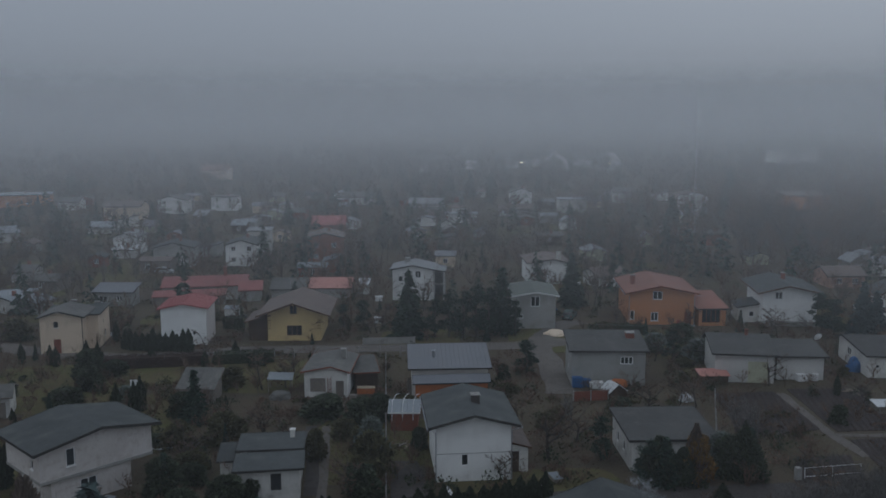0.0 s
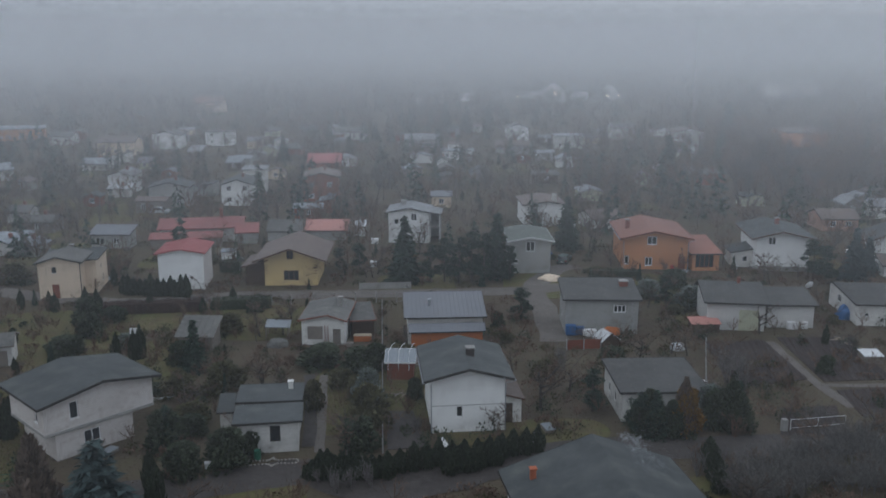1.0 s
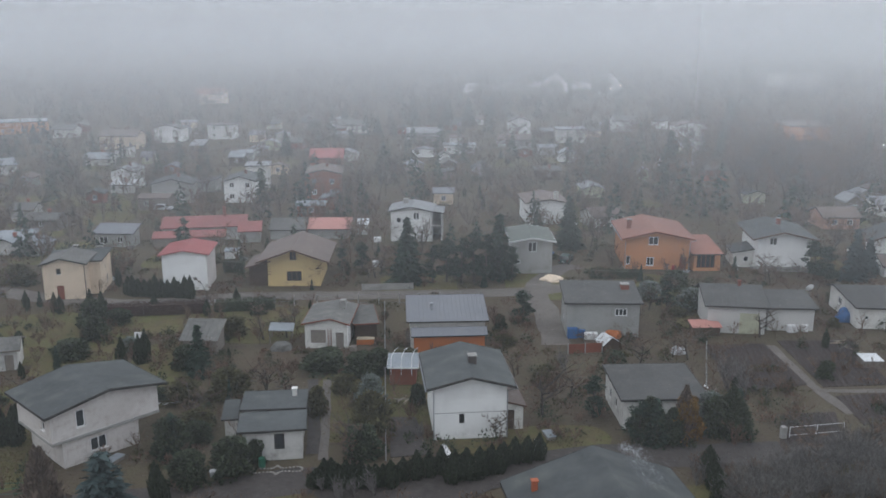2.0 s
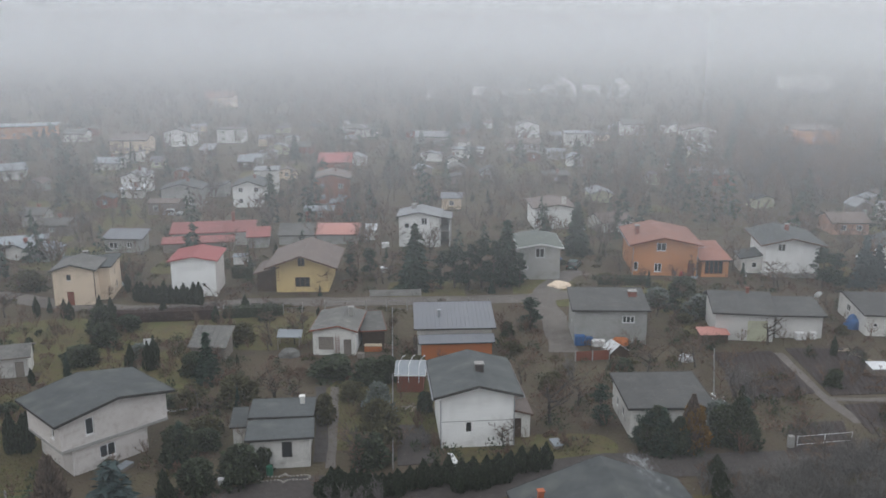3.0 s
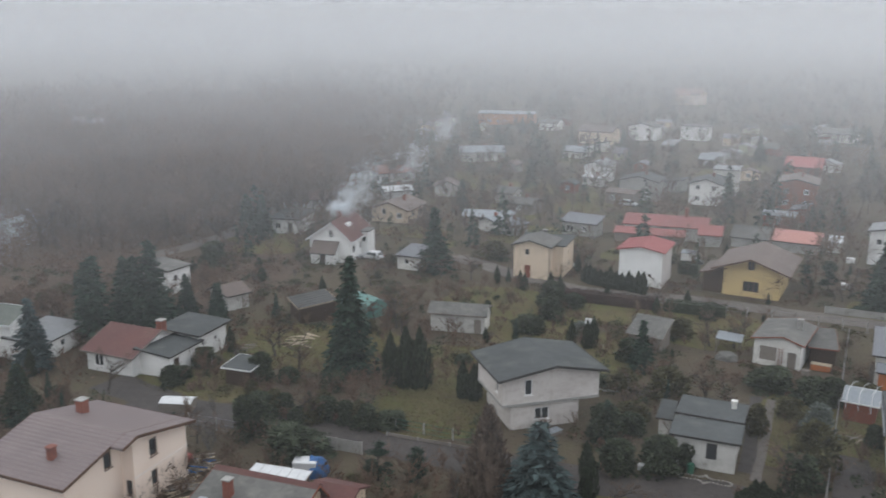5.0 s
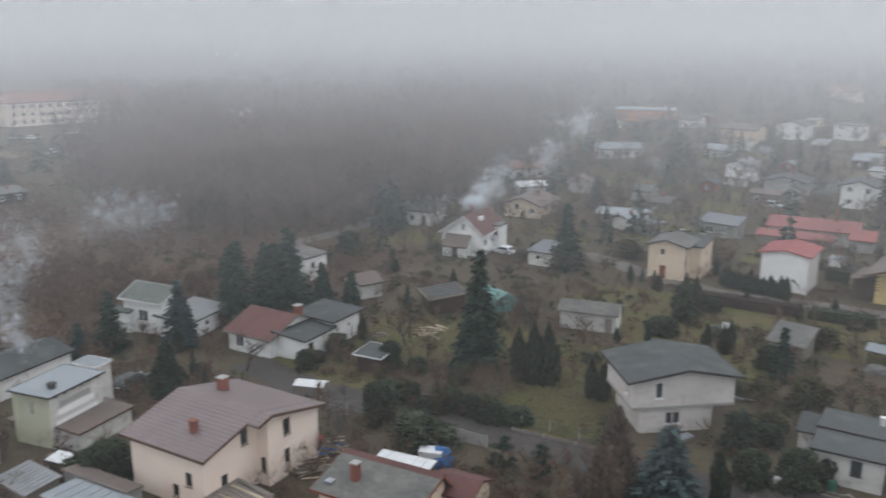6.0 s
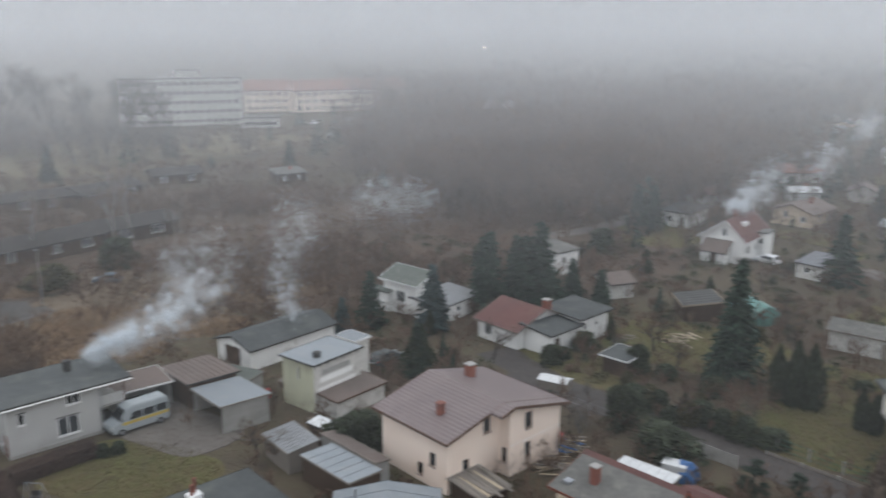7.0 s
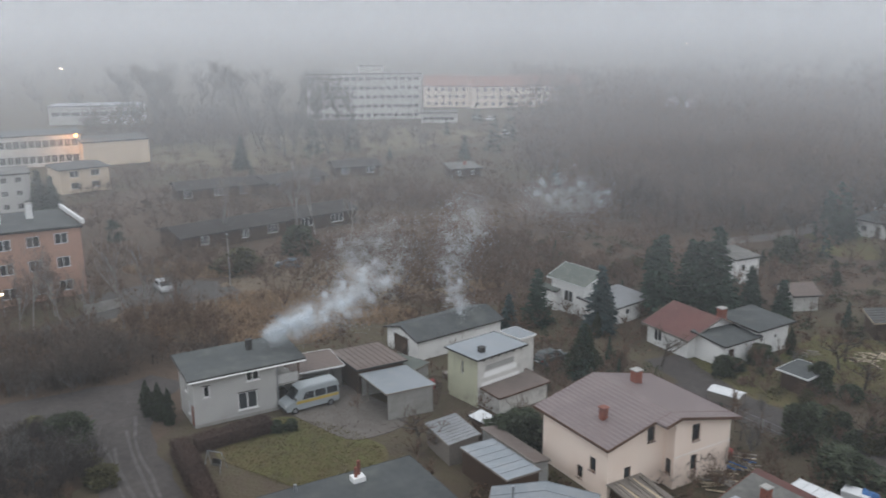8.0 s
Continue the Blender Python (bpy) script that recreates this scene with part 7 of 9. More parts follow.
for q in ((-60.19, 63.74, 5.73), (-58.41, 64.27, 6.70), (-57.25, 65.12, 6.57), (-52.27, 66.16, 3.93), (-50.90, 66.79, 3.74), (-50.77, 66.12, 3.87), (-51.94, 65.92, 3.87), (-33.50, 59.45, 3.38), (-31.68, 56.67, 4.54), (-49.47, 87.78, 3.96),
          (-49.95, 87.19, 3.52), (-49.94, 105.24, 2.20), (-47.61, 109.81, 2.59), (-57.23, 104.75, 2.92), (-64.67, 101.72, 3.89), (-63.19, 101.98, 3.66), (-51.12, 85.54, 3.68), (-81.90, -10.12, 3.66), (-80.73, -8.95, 3.74), (-79.64, -8.00, 3.54),
          (-75.05, 103.00, 2.79), (-70.95, 103.18, 2.70), (-69.75, 102.62, 2.61)):
    thuja(*q, max(0.9, q[2] * 0.3))
# row of young thujas before the white house, and others
rowA, rowB = (-15.51, 65.37), (-3.40, 71.38)
for k in range(13):
    x, y = on(rowA, rowB, (Vector(rowB) - Vector(rowA)).length * k / 12, rnd.uniform(-0.2, 0.2))
    thuja(x, y, rnd.uniform(2.0, 2.7), 1.15)
rowA, rowB = (-65.34, 112.41), (-55.48, 112.36)
for k in range(12):
    x, y = on(rowA, rowB, (Vector(rowB) - Vector(rowA)).length * k / 11, rnd.uniform(-0.3, 0.3))
    thuja(x, y, rnd.uniform(2.4, 3.4), 1.3)
# dark pines between the yellow house and the workshop
for q in ((-22.97, 125.81, 6.31), (-20.97, 126.80, 6.86), (-18.76, 126.53, 7.61), (-16.91, 127.49, 7.90), (-15.13, 127.14, 8.21), (-11.29, 129.10, 5.58)):
    pine(*q, q[2] * 0.62)
for q in ((-7.98, 109.45, 4.82), (1.22, 81.28, 4.42), (33.89, 135.52, 7.00), (35.91, 136.51, 5.73), (-150.53, -21.18, 5.30), (10.94, 117.69, 4.38), (-35.39, 131.16, 4.62), (-38.50, 130.63, 3.70), (-46.73, 47.84, 3.71), (-43.80, 49.50, 3.39), (5.34, 76.53, 4.34)):
    pine(*q, q[2] * 0.8)
for q, w in (((-36.02, 66.92, 3.53), 2.9), ((-32.03, 62.16, 2.92), 3.0), ((-29.20, 64.64, 3.24), 3.2), ((-18.98, 69.27, 3.08), 3.0), 
             ((12.73, 79.37, 3.69), 3.2), ((-28.47, 89.06, 2.47), 4.6), ((-24.06, 88.41, 2.64), 3.4), ((-22.21, 88.73, 2.97), 2.5), ((-59.55, 93.85, 2.91), 3.2), ((-60.28, 89.61, 1.41), 3.0), ((-43.92, 86.77, 2.68), 3.0),
             ((-63.95, 59.13, 1.90), 2.4), ((-69.21, 57.18, 1.61), 2.2), ((-61.82, 46.16, 3.91), 3.2), ((-71.64, 55.41, 3.20), 2.5), ((-84.69, 57.39, 2.44), 2.0), ((-62.31, 98.20, 3.68), 3.2), ((-59.76, 100.06, 2.05), 3.0), ((-58.51, 87.65, 2.26), 3.4),
             ((-61.90, 46.78, 3.25), 3.0), ((-55.17, 45.72, 3.01), 5.0), ((-67.68, 23.04, 3.37), 4.0), ((-68.04, 21.58, 2.99), 3.6), ((-77.85, 48.38, 2.23), 2.2), ((-79.73, 53.92, 2.30), 2.6), ((-76.4, -15.7, 3.5), 3.0), ((-78.0, -17.3, 2.7), 3.2), ((-74.6, -15.2, 2.0), 2.2), ((-75.71, 1.72, 1.13), 1.2), ((-75.75, 3.01, 1.13), 1.3), 
             ((-139.30, 8.35, 4.70), 5.0), ((13.04, 129.42, 2.60), 4.0), ((-28.16, 67.15, 2.15), 2.0), ((-117.23, 82.29, 3.73), 4.0), ((-78.69, 50.29, 1.41), 1.8), ((-43.51, 107.10, 1.98), 2.0), ):
    shrub(*q, w)
for q, w in (((-36.26, 79.89, 3.10), 3.6), ((-35.85, 72.33, 2.02), 3.0), ((-24.57, 83.41, 1.89), 2.6), ((-19.24, 73.29, 4.50), 3.2), ((-22.05, 80.83, 2.15), 2.6), ((-25.73, 77.36, 2.98), 2.0),
             ((-43.64, 98.49, 2.26), 3.5), ((-40.13, 78.31, 2.57), 3.0), ((-84.69, 115.27, 2.94), 4.0), ((-131.46, -1.10, 3.53), 6.0), ((-69.4, -12.6, 1.7), 2.4), ((-79.6, -19.6, 2.0), 3.0), ((-73.0, -14.4, 1.5), 2.4)):
    olive_shrub(*q, w)
for q, w in (((12.10, 80.52, 3.73), 3.0), ((14.48, 119.61, 2.82), 4.5), ((8.98, 122.79, 2.66), 4.0), ((-20.67, 78.92, 3.89), 2.6), ((-53.02, 90.86, 1.76), 2.4)):
    frost_shrub(*q, w)
yellow_shrub(9.64, 77.6, 4.6, 2.5)
for q, w in (((-81.2, 34.0, 5.7), 3.9), ((6.3, 77.2, 4.2), 4.6), ((8.4, 77.0, 3.4), 3.4), ((14.0, 79.6, 4.6), 4.2)):
    yew(*q, w)
for q in ((-17.9, 62.6, 2.6), (-19.4, 62.2, 2.4), (-16.2, 62.9, 2.3), (-18.6, 61.4, 2.2), (-20.6, 62.9, 2.0)):
    grey_bush(*q)
# leafless trees and bushes
for q in ((-38.98, 97.37, 5.07), (-37.42, 104.42, 3.83), (-3.73, 81.12, 7.64), (-1.10, 85.89, 4.94), (6.18, 95.33, 5.33), (21.55, 108.78, 5.48), (10.24, 99.71, 4.14), (-7.51, 74.69, 3.64), (20.61, 74.40, 5.79), (24.79, 76.19, 5.86),
          (-14.63, 101.52, 3.27), (-76.32, 61.23, 6.12), (-72.16, 77.69, 6.72), (-86.09, 76.12, 3.17), (-78.23, 63.40, 6.53), (-71.15, 60.35, 5.49), (-64.16, 42.05, 3.29), (-69.87, 14.04, 5.41), (-68.49, 15.27, 3.49), (-32.77, 82.01, 4.39), (-29.92, 80.97, 3.72),
          (-41.16, 122.22, 4.30), (-79.17, 101.94, 5.36), (-59.59, 51.85, 5.32), (-81.56, 43.09, 5.18)):
    fruit_tree(*q)
for q in ((15.25, 90.21, 5.63), (16.77, 88.94, 5.55), (-1.90, 92.20, 3.95), (-21.06, 98.33, 2.86)):
    grey_bush(*q)
for k, (cx, cy, n) in enumerate(((19.76, 70.71, 16), (14.59, 69.34, 9), (-18.46, 63.70, 5), (18.80, 87.80, 4), (-16.11, 77.65, 3), (-43.17, 49.49, 6), (-64.01, 43.18, 5), (-55.30, 77.64, 5), (-72.62, -18.42, 14), (-74.18, 53.99, 5), (-84.89, 71.16, 5), (-49.79, 102.31, 4), (-54.56, 84.95, 5))):
    for j in range(n):
        (bare_bush if (j + k) % 3 else grey_bush)(cx + rnd.gauss(0, 3.2), cy + rnd.gauss(0, 3.2), rnd.uniform(1.6, 3.2))
# hedges
# a loose row of bushes along the lane
rowA, rowB = (-64.67, 49.76), (-52.87, 55.85)
for k in range(13):
    x, y = on(rowA, rowB, (Vector(rowB) - Vector(rowA)).length * k / 12, rnd.uniform(-0.6, 0.9))
    (shrub, olive_shrub, shrub, bare_bush)[k % 4](x, y, rnd.uniform(1.2, 2.5), rnd.uniform(1.8, 3.2))
hedge("dark clipped hedge beside the hut", (-30.64, 89.04), (-26.76, 88.82), 1.6, 1.6, LEAF_DARK, 4)
for rowA, rowB, n in (((-21.34, 63.59), (-15.36, 64.71), 11), ((-10.38, 66.24), (-6.59, 68.50), 7), ((10.91, 71.70), (11.33, 66.74), 4)):
    for k in range(n):
        x, y = on(rowA, rowB, (Vector(rowB) - Vector(rowA)).length * k / (n - 1), rnd.uniform(-0.2, 0.2))
        thuja(x, y, rnd.uniform(1.7, 2.6), rnd.uniform(1.1, 1.5))
for k in range(7):
    (bare_bush if k % 2 else grey_bush)(12.90, 70.02, rnd.uniform(1.6, 2.6)).location += Vector((rnd.gauss(0, 1.6), rnd.gauss(0, 1.8), 0))
hedge("leafless brown clipped hedge by the grey house", (-73.54, -5.46), (-76.19, 1.23), 1.4, 1.4, HEDGE_TWIG, 7, core=HEDGE_TWIG, per=620, tuft=(0.34, 0.035))
hedge("leafless brown clipped hedge round the lawn", (-73.86, -6.77), (-63.30, -3.93), 1.6, 1.4, HEDGE_TWIG, 8, core=HEDGE_TWIG, per=620, tuft=(0.34, 0.035))
hedge("dark evergreen hedge by the lane", (-61.78, 47.26), (-53.67, 48.20), 1.6, 1.6, LEAF_DARK, 9)
hedge("dark clipped hedge before the orange house", (0.59, 133.13), (8.31, 133.44), 1.2, 1.4, LEAF_DARK, 10)
hedge("tangled brown leafless hedge along the gravel lane", (-64.0, 102.4), (-50.5, 106.8), 1.5, 1.6, HEDGE_TWIG, 12, core=HEDGE_TWIG, per=420, tuft=(0.34, 0.035))
hedge("uneven dark hedge along the gravel lane", (-49.6, 107.2), (-42.0, 109.7), 1.5, 1.6, LEAF_DARK, 13)
hedge("dark clipped hedge by the yellow house", (-56.78, 126.64), (-53.48, 126.91), 1.2, 2.0, LEAF_DARK, 11)
# woods and scrub
copse("wood", "brown leafless wood fading into the fog", TWIG_BROWN, [(*(-192.60, 128.10), 60, 26, 35, 240), (*(-152.74, 86.45), 30, 18, 35, 90), (*(-175.00, 108.06), 50, 30, 60, 170), (*(-147.80, 102.60), 26, 10, 35, 50)], 3, 13, limbs=15, twigs=12, width=0.16)
copse("wood", "grey-brown leafless wood fading into the fog", TWIG_BROWN, [(*(-310.80, 196.37), 110, 50, 35, 260), (*(-233.47, 135.76), 60, 50, 60, 130)], 4, 16, limbs=13, twigs=10, width=0.22)
copse("wood", "leafless wood behind the gardens", TWIG_BROWN, [(*(58.83, 274.88), 60, 40, 10, 75), (*(99.16, 386.30), 110, 50, 10, 80), (*(56.86, 215.31), 30, 14, 10, 32), (*(27.80, 218.37), 40, 14, 10, 30)], 5, 11, limbs=14, twigs=13, width=0.10)
copse("scrub", "brown leafless scrub beyond the houses", TWIG_BROWN, [(*(-98.36, -18.27), 16, 18, 60, 150), (*(-116.41, -27.11), 14, 12, 60, 70), (*(-116.50, 12.14), 26, 8, 70, 70), (*(-125.62, 34.95), 32, 14, 70, 190), (*(-118.45, 50.55), 30, 12, 60, 140), (*(-156.33, -16.70), 16, 12, 70, 26),
      (*(-170.05, 29.64), 40, 26, 70, 170), (*(-151.98, 58.80), 40, 26, 60, 240), (*(-202.63, 2.66), 40, 30, 70, 100)], 6, 3.8, limbs=11, twigs=10, width=0.07, gap=1.0, category="scrub", broad=0.5)
copse("scrub", "leafless fruit trees and bushes between distant huts", TWIG_BROWN, [(-21, 56, 140, 250, 400), (-21, 50, 250, 420, 620)], 7, 5.2, limbs=10, twigs=9, width=0.13, gap=0.6, category="scrub", broad=0.5)
copse("scrub", "grey leafless trees between distant huts", TWIG, [(-21, 56, 150, 260, 260), (-21, 50, 260, 460, 460)], 17, 7.0, limbs=11, twigs=9, width=0.14, gap=0.6, category="scrub")
copse("scrub", "bare bushes and young fruit trees in the gardens", TWIG_BROWN, [(-22, 70, 60, 140, 520)], 18, 2.4, limbs=12, twigs=10, width=0.045, gap=0.4, category="scrub", broad=0.5)
copse("wood", "far leafless trees fading into the fog", TWIG, [(-28, 50, 420, 620, 520), (-28, 50, 620, 1000, 620), (50, 64, 330, 800, 110), (92, 105, 330, 800, 60)], 8, 12, limbs=9, twigs=8, width=0.4)
copse("scrub", "tangled dark bare bushes beside the dirt track", TWIG_DARK, [(-74.2, -19.4, 5.8, 4.8, 60, 120), (-71.4, -15.6, 3.6, 2.4, 20, 40), (-77.2, -17.6, 2.8, 2.6, 60, 22), (-70.0, -19.0, 4.2, 3.2, 60, 36)], 21, 2.1, limbs=13, twigs=12, width=0.04, category="scrub", broad=0.5, uneven=0.6)
copse("scrub", "grey-brown bare bushes behind the muddy side track", TWIG, [(-91.9, -17.5, 3.0, 8.0, 75, 110), (-97.6, -15.2, 12, 5, 70, 70), (-95.5, -22.0, 6, 6, 60, 80)], 27, 3.6, limbs=14, twigs=12, width=0.05, gap=0.1, category="scrub", broad=0.5)
copse("scrub", "pale grey dead stems among the dark bushes", TWIG_GREY, [(-73.6, -17.8, 5.0, 4.0, 60, 60), (-94.0, -20.0, 6, 7, 60, 30)], 28, 3.0, limbs=7, twigs=8, width=0.04, category="scrub", broad=0.45)
copse("scrub", "bare trees and bushes round the barracks", TWIG_BROWN, [(*(-168.63, 3.79), 22, 5, 70, 22), (*(-169.47, -18.90), 16, 10, 70, 34), (*(-211.83, -3.69), 30, 8, 70, 44), (*(-178.52, 19.28), 24, 9, 70, 36), (*(-138.69, -16.87), 14, 5, 70, 40), (*(-219.01, 32.56), 30, 10, 70, 50)], 22, 3.6, limbs=12, twigs=10, width=0.09, gap=0.6, category="scrub", broad=0.46)
copse("scrub", "brown bare bushes between the houses", TWIG_BROWN, [(58, 84, 62, 118, 170), (38, 62, 58, 120, 150)], 23, 2.6, limbs=13, twigs=11, width=0.05, gap=0.5, category="scrub", broad=0.5)
copse("scrub", "grey tangled bare bushes at the garden edge", TWIG_GREY, [(*(14.5, 67.6), 4.0, 2.6, 10, 70), (*(21.3, 71.0), 6.0, 3.2, 10, 120), (*(25.4, 76.6), 3.5, 3.0, 10, 50)], 25, 2.3, limbs=15, twigs=12, width=0.035, category="scrub", broad=0.5)
copse("wood", "grey bare trees behind the school ground", TWIG, [(*(-266.72, 4.16), 55, 12, 70, 90), (*(-302.71, -17.04), 40, 20, 70, 60)], 24, 9, limbs=11, twigs=9, width=0.12)
conifers("conifers", "dark spruces in distant gardens", NEEDLE, [(-21, 54, 140, 300, 170), (-24, 50, 300, 520, 200), (-26, 50, 520, 900, 120), (58, 100, 150, 420, 26)], 9, 8.5, per=150)
for q in ((-240.77, 24.12, 19.92), (-241.73, 28.44, 24.28), (-260.02, 15.38, 25.19), (-261.11, 11.35, 24.41), (-271.49, 5.11, 25.67), (-284.66, -4.16, 26.13), (-285.62, -7.63, 24.44), (-283.70, -25.39, 24.79), (-306.50, -30.79, 24.79), (-308.53, -38.14, 23.92), (-258.71, 20.22, 21.99), (-267.61, 0.87, 23.47), (-254.11, 7.02, 27.87), (-279.99, -11.76, 25.57), (-290.59, -15.59, 24.34), (-249.35, 33.11, 22.27), (-289.43, -21.57, 26.19), (-244.01, 12.02, 24.44)):
    poplar(*q)
for q in ((-110.87, -15.60, 11.10), (-115.74, -24.41, 7.53), (-112.04, -22.96, 7.69), (-110.59, -12.73, 9.55), (-109.58, -25.76, 9.95), (-107.80, -26.66, 9.11), (-110.86, -9.33, 7.08), (-105.76, -18.42, 8.41), (-148.12, 11.88, 12.29), (-151.15, 8.22, 12.94), (-144.69, 17.31, 10.71), (-150.06, -3.77, 9.78)):
    birch(*q)
for q in ((33.52, 203.86, 15.27), (35.80, 202.82, 14.17), (26.44, 218.14, 10.97), (42.18, 198.38, 15.38), (44.11, 190.96, 13.29), (7.17, 203.03, 8.48), (10.32, 202.09, 7.39), (-47.08, 190.10, 10.24), (-49.94, 213.74, 9.97), (-25.00, 209.35, 8.25), (-108.93, 195.02, 6.89), (-87.03, 186.94, 5.89), (-108.72, 172.62, 7.45), (-129.24, 191.56, 8.25),
          (-77.17, 228.58, 7.72), (-110.02, 169.74, 8.00), (-170.02, 144.93, 9.93), (-89.25, 189.90, 6.13), (-28.27, 143.97, 5.94), (0.46, 153.16, 6.10), (40.20, 151.60, 6.76), (-102.11, 118.00, 6.31), (62.49, 208.81, 12.76), (59.47, 215.76, 13.20)):
    bare_tree(*q)
scatter("reeds", "dry pale reeds and tall grass", "grass", REED, [(*(-107.09, -3.02), 15, 7, 60, 9000), (*(-111.05, 8.53), 14, 6, 60, 6000), (*(-119.52, 22.27), 14, 6, 70, 4000), (*(-133.46, -9.02), 10, 4, 70, 3000)], 0.9, 0.10, 5)
scatter("grass_tufts", "short winter grass tufts", "grass", GRASS_BLADE, [(*(-52.78, 61.96), 6, 7, 40, 9000), (*(-71.31, 3.71), 8, 5.5, 45, 9000), (*(-23.64, 80.56), 3.5, 9, 12, 4000), (*(-17.70, 83.05), 3.6, 7, 12, 3000), (*(-75.45, 66.44), 10, 8, 30, 8000), (*(-76.99, 51.53), 8, 5, 20, 5000), (*(-58.44, 73.15), 7, 6, 30, 4000)], 0.16, 0.05, 6)
scatter("litter", "fallen brown leaves and weeds", "litter", LITTER, [(-20, 85, 60, 40, 0, 24000), (-70, 45, 40, 45, 0, 24000), (25, 90, 30, 35, 0, 14000), (-120, 0, 50, 50, 0, 16000)], 0.13, 0.09, 7, up=0.5)


def garden_spot(a0, a1, r0, r1):
    """A random place in a sector: degrees to the left of north, and metres."""
    a, r = radians(rnd.uniform(a0, a1)), math.sqrt(rnd.uniform(r0 * r0, r1 * r1))
    return -r * math.sin(a), r * math.cos(a)


# garden plants between the houses
fill = 0
while fill < 440:
    near = rnd.random() < 0.75
    x, y = garden_spot(-22, 72, 62, 150) if near else garden_spot(-20, 58, 150, 320)
    if not clear_of(x, y, 0.7):
        continue
    fill += 1
    k = rnd.random()
    if k < 0.26:
        fruit_tree(x, y, rnd.uniform(2.6, 4.8))
    elif k < 0.50:
        bare_bush(x, y, rnd.uniform(1.0, 2.6))
    elif k < 0.60:
        grey_bush(x, y, rnd.uniform(1.0, 2.2))
    elif k < 0.72:
        shrub(x, y, rnd.uniform(0.7, 2.2), rnd.uniform(1.0, 2.6))
    elif k < 0.83:
        olive_shrub(x, y, rnd.uniform(0.6, 1.6), rnd.uniform(1.0, 2.4))
    elif k < 0.92:
        h = rnd.uniform(1.2, 3.4)
        thuja(x, y, h, h * 0.33)
    else:
        spruce(x, y, rnd.uniform(1.6, 3.6))
# joined shrubs that fill the garden ground
shrubbery("shrubbery", "low dark evergreen shrubs and hedges in the gardens", LEAF_DARK, [(-22, 72, 62, 150, 400, 1.3, 1.8), (-20, 58, 150, 340, 560, 1.9, 3.0)], 31)
shrubbery("shrubbery", "low brown withered shrubs and weeds in the gardens", TWIG_BROWN, [(-22, 78, 62, 150, 520, 0.8, 2.0), (-20, 80, 150, 340, 460, 1.3, 3.2)], 32)
shrubbery("shrubbery", "low olive shrubs and rough grass in the gardens", LEAF_OLIVE, [(-22, 74, 62, 150, 320, 0.6, 2.0), (-20, 60, 150, 320, 280, 1.1, 3.0)], 33)
shrubbery("shrubbery", "dark thuja rows in distant gardens", THUJA, [(-20, 58, 140, 340, 260, 3.2, 1.8)], 34, leaf=0.35)
shrubbery("shrubbery", "dark evergreens fading into the fog", LEAF_DARK, [(-26, 52, 340, 900, 700, 4.0, 6.0)], 37, leaf=1.1, per=45)
shrubbery("undergrowth", "dense brown undergrowth and brambles beyond the street", TWIG_BROWN, [(50, 100, 96, 330, 1400, 1.5, 3.6)], 35, leaf=0.4, per=50)
shrubbery("undergrowth", "dense grey-brown undergrowth at the wood edge", TWIG_BROWN, [(36, 66, 150, 330, 800, 2.2, 4.0)], 36, leaf=0.5, per=45)


# ---------------------------------------------------------------- vehicles
CAR_GLASS = mat("car_glass", (0.02, 0.024, 0.028), rough=0.06, bump=0, spec=0.7)
LIGHT_GLASS = mat("lamp_glass", (0.55, 0.56, 0.56), rough=0.15, bump=0)
TAIL = mat("tail_lamp", (0.30, 0.015, 0.012), rough=0.2, bump=0)


def paint(name, col):
    return mat(name, col, tuple(c * 0.93 for c in col), rough=0.3, bump=0.0, spec=0.5, stain=tuple(c * 0.6 + 0.04 for c in col), stain_amt=0.3)


def wheel(base, x, y, r, w):
    t = part("wheel", tube_bm([(x, y - w / 2, r), (x, y + w / 2, r)], r, 14), BLACK, base)
    part("rim", tube_bm([(x, y - w / 2 - 0.01, r), (x, y + w / 2 + 0.01, r)], r * 0.6, 10), STEEL, t)


def side_panes(base, pts, y, lean):
    """Glass on both flanks: pts in x and z, y the half width below and lean its loss at the top."""
    zs = [z for _, z in pts]
    z0, z1 = min(zs), max(zs)
    for s in (-1, 1):
        n = len(pts)
        verts = [(x, s * (y - lean * (z - z0) / (z1 - z0) + d), z) for d in (0.004, 0.016) for x, z in pts]
        faces = [tuple(range(n)), tuple(range(n, 2 * n))] + [(i, (i + 1) % n, (i + 1) % n + n, i + n) for i in range(n)]
        mesh_ob("side_window", verts, faces, CAR_GLASS, base)


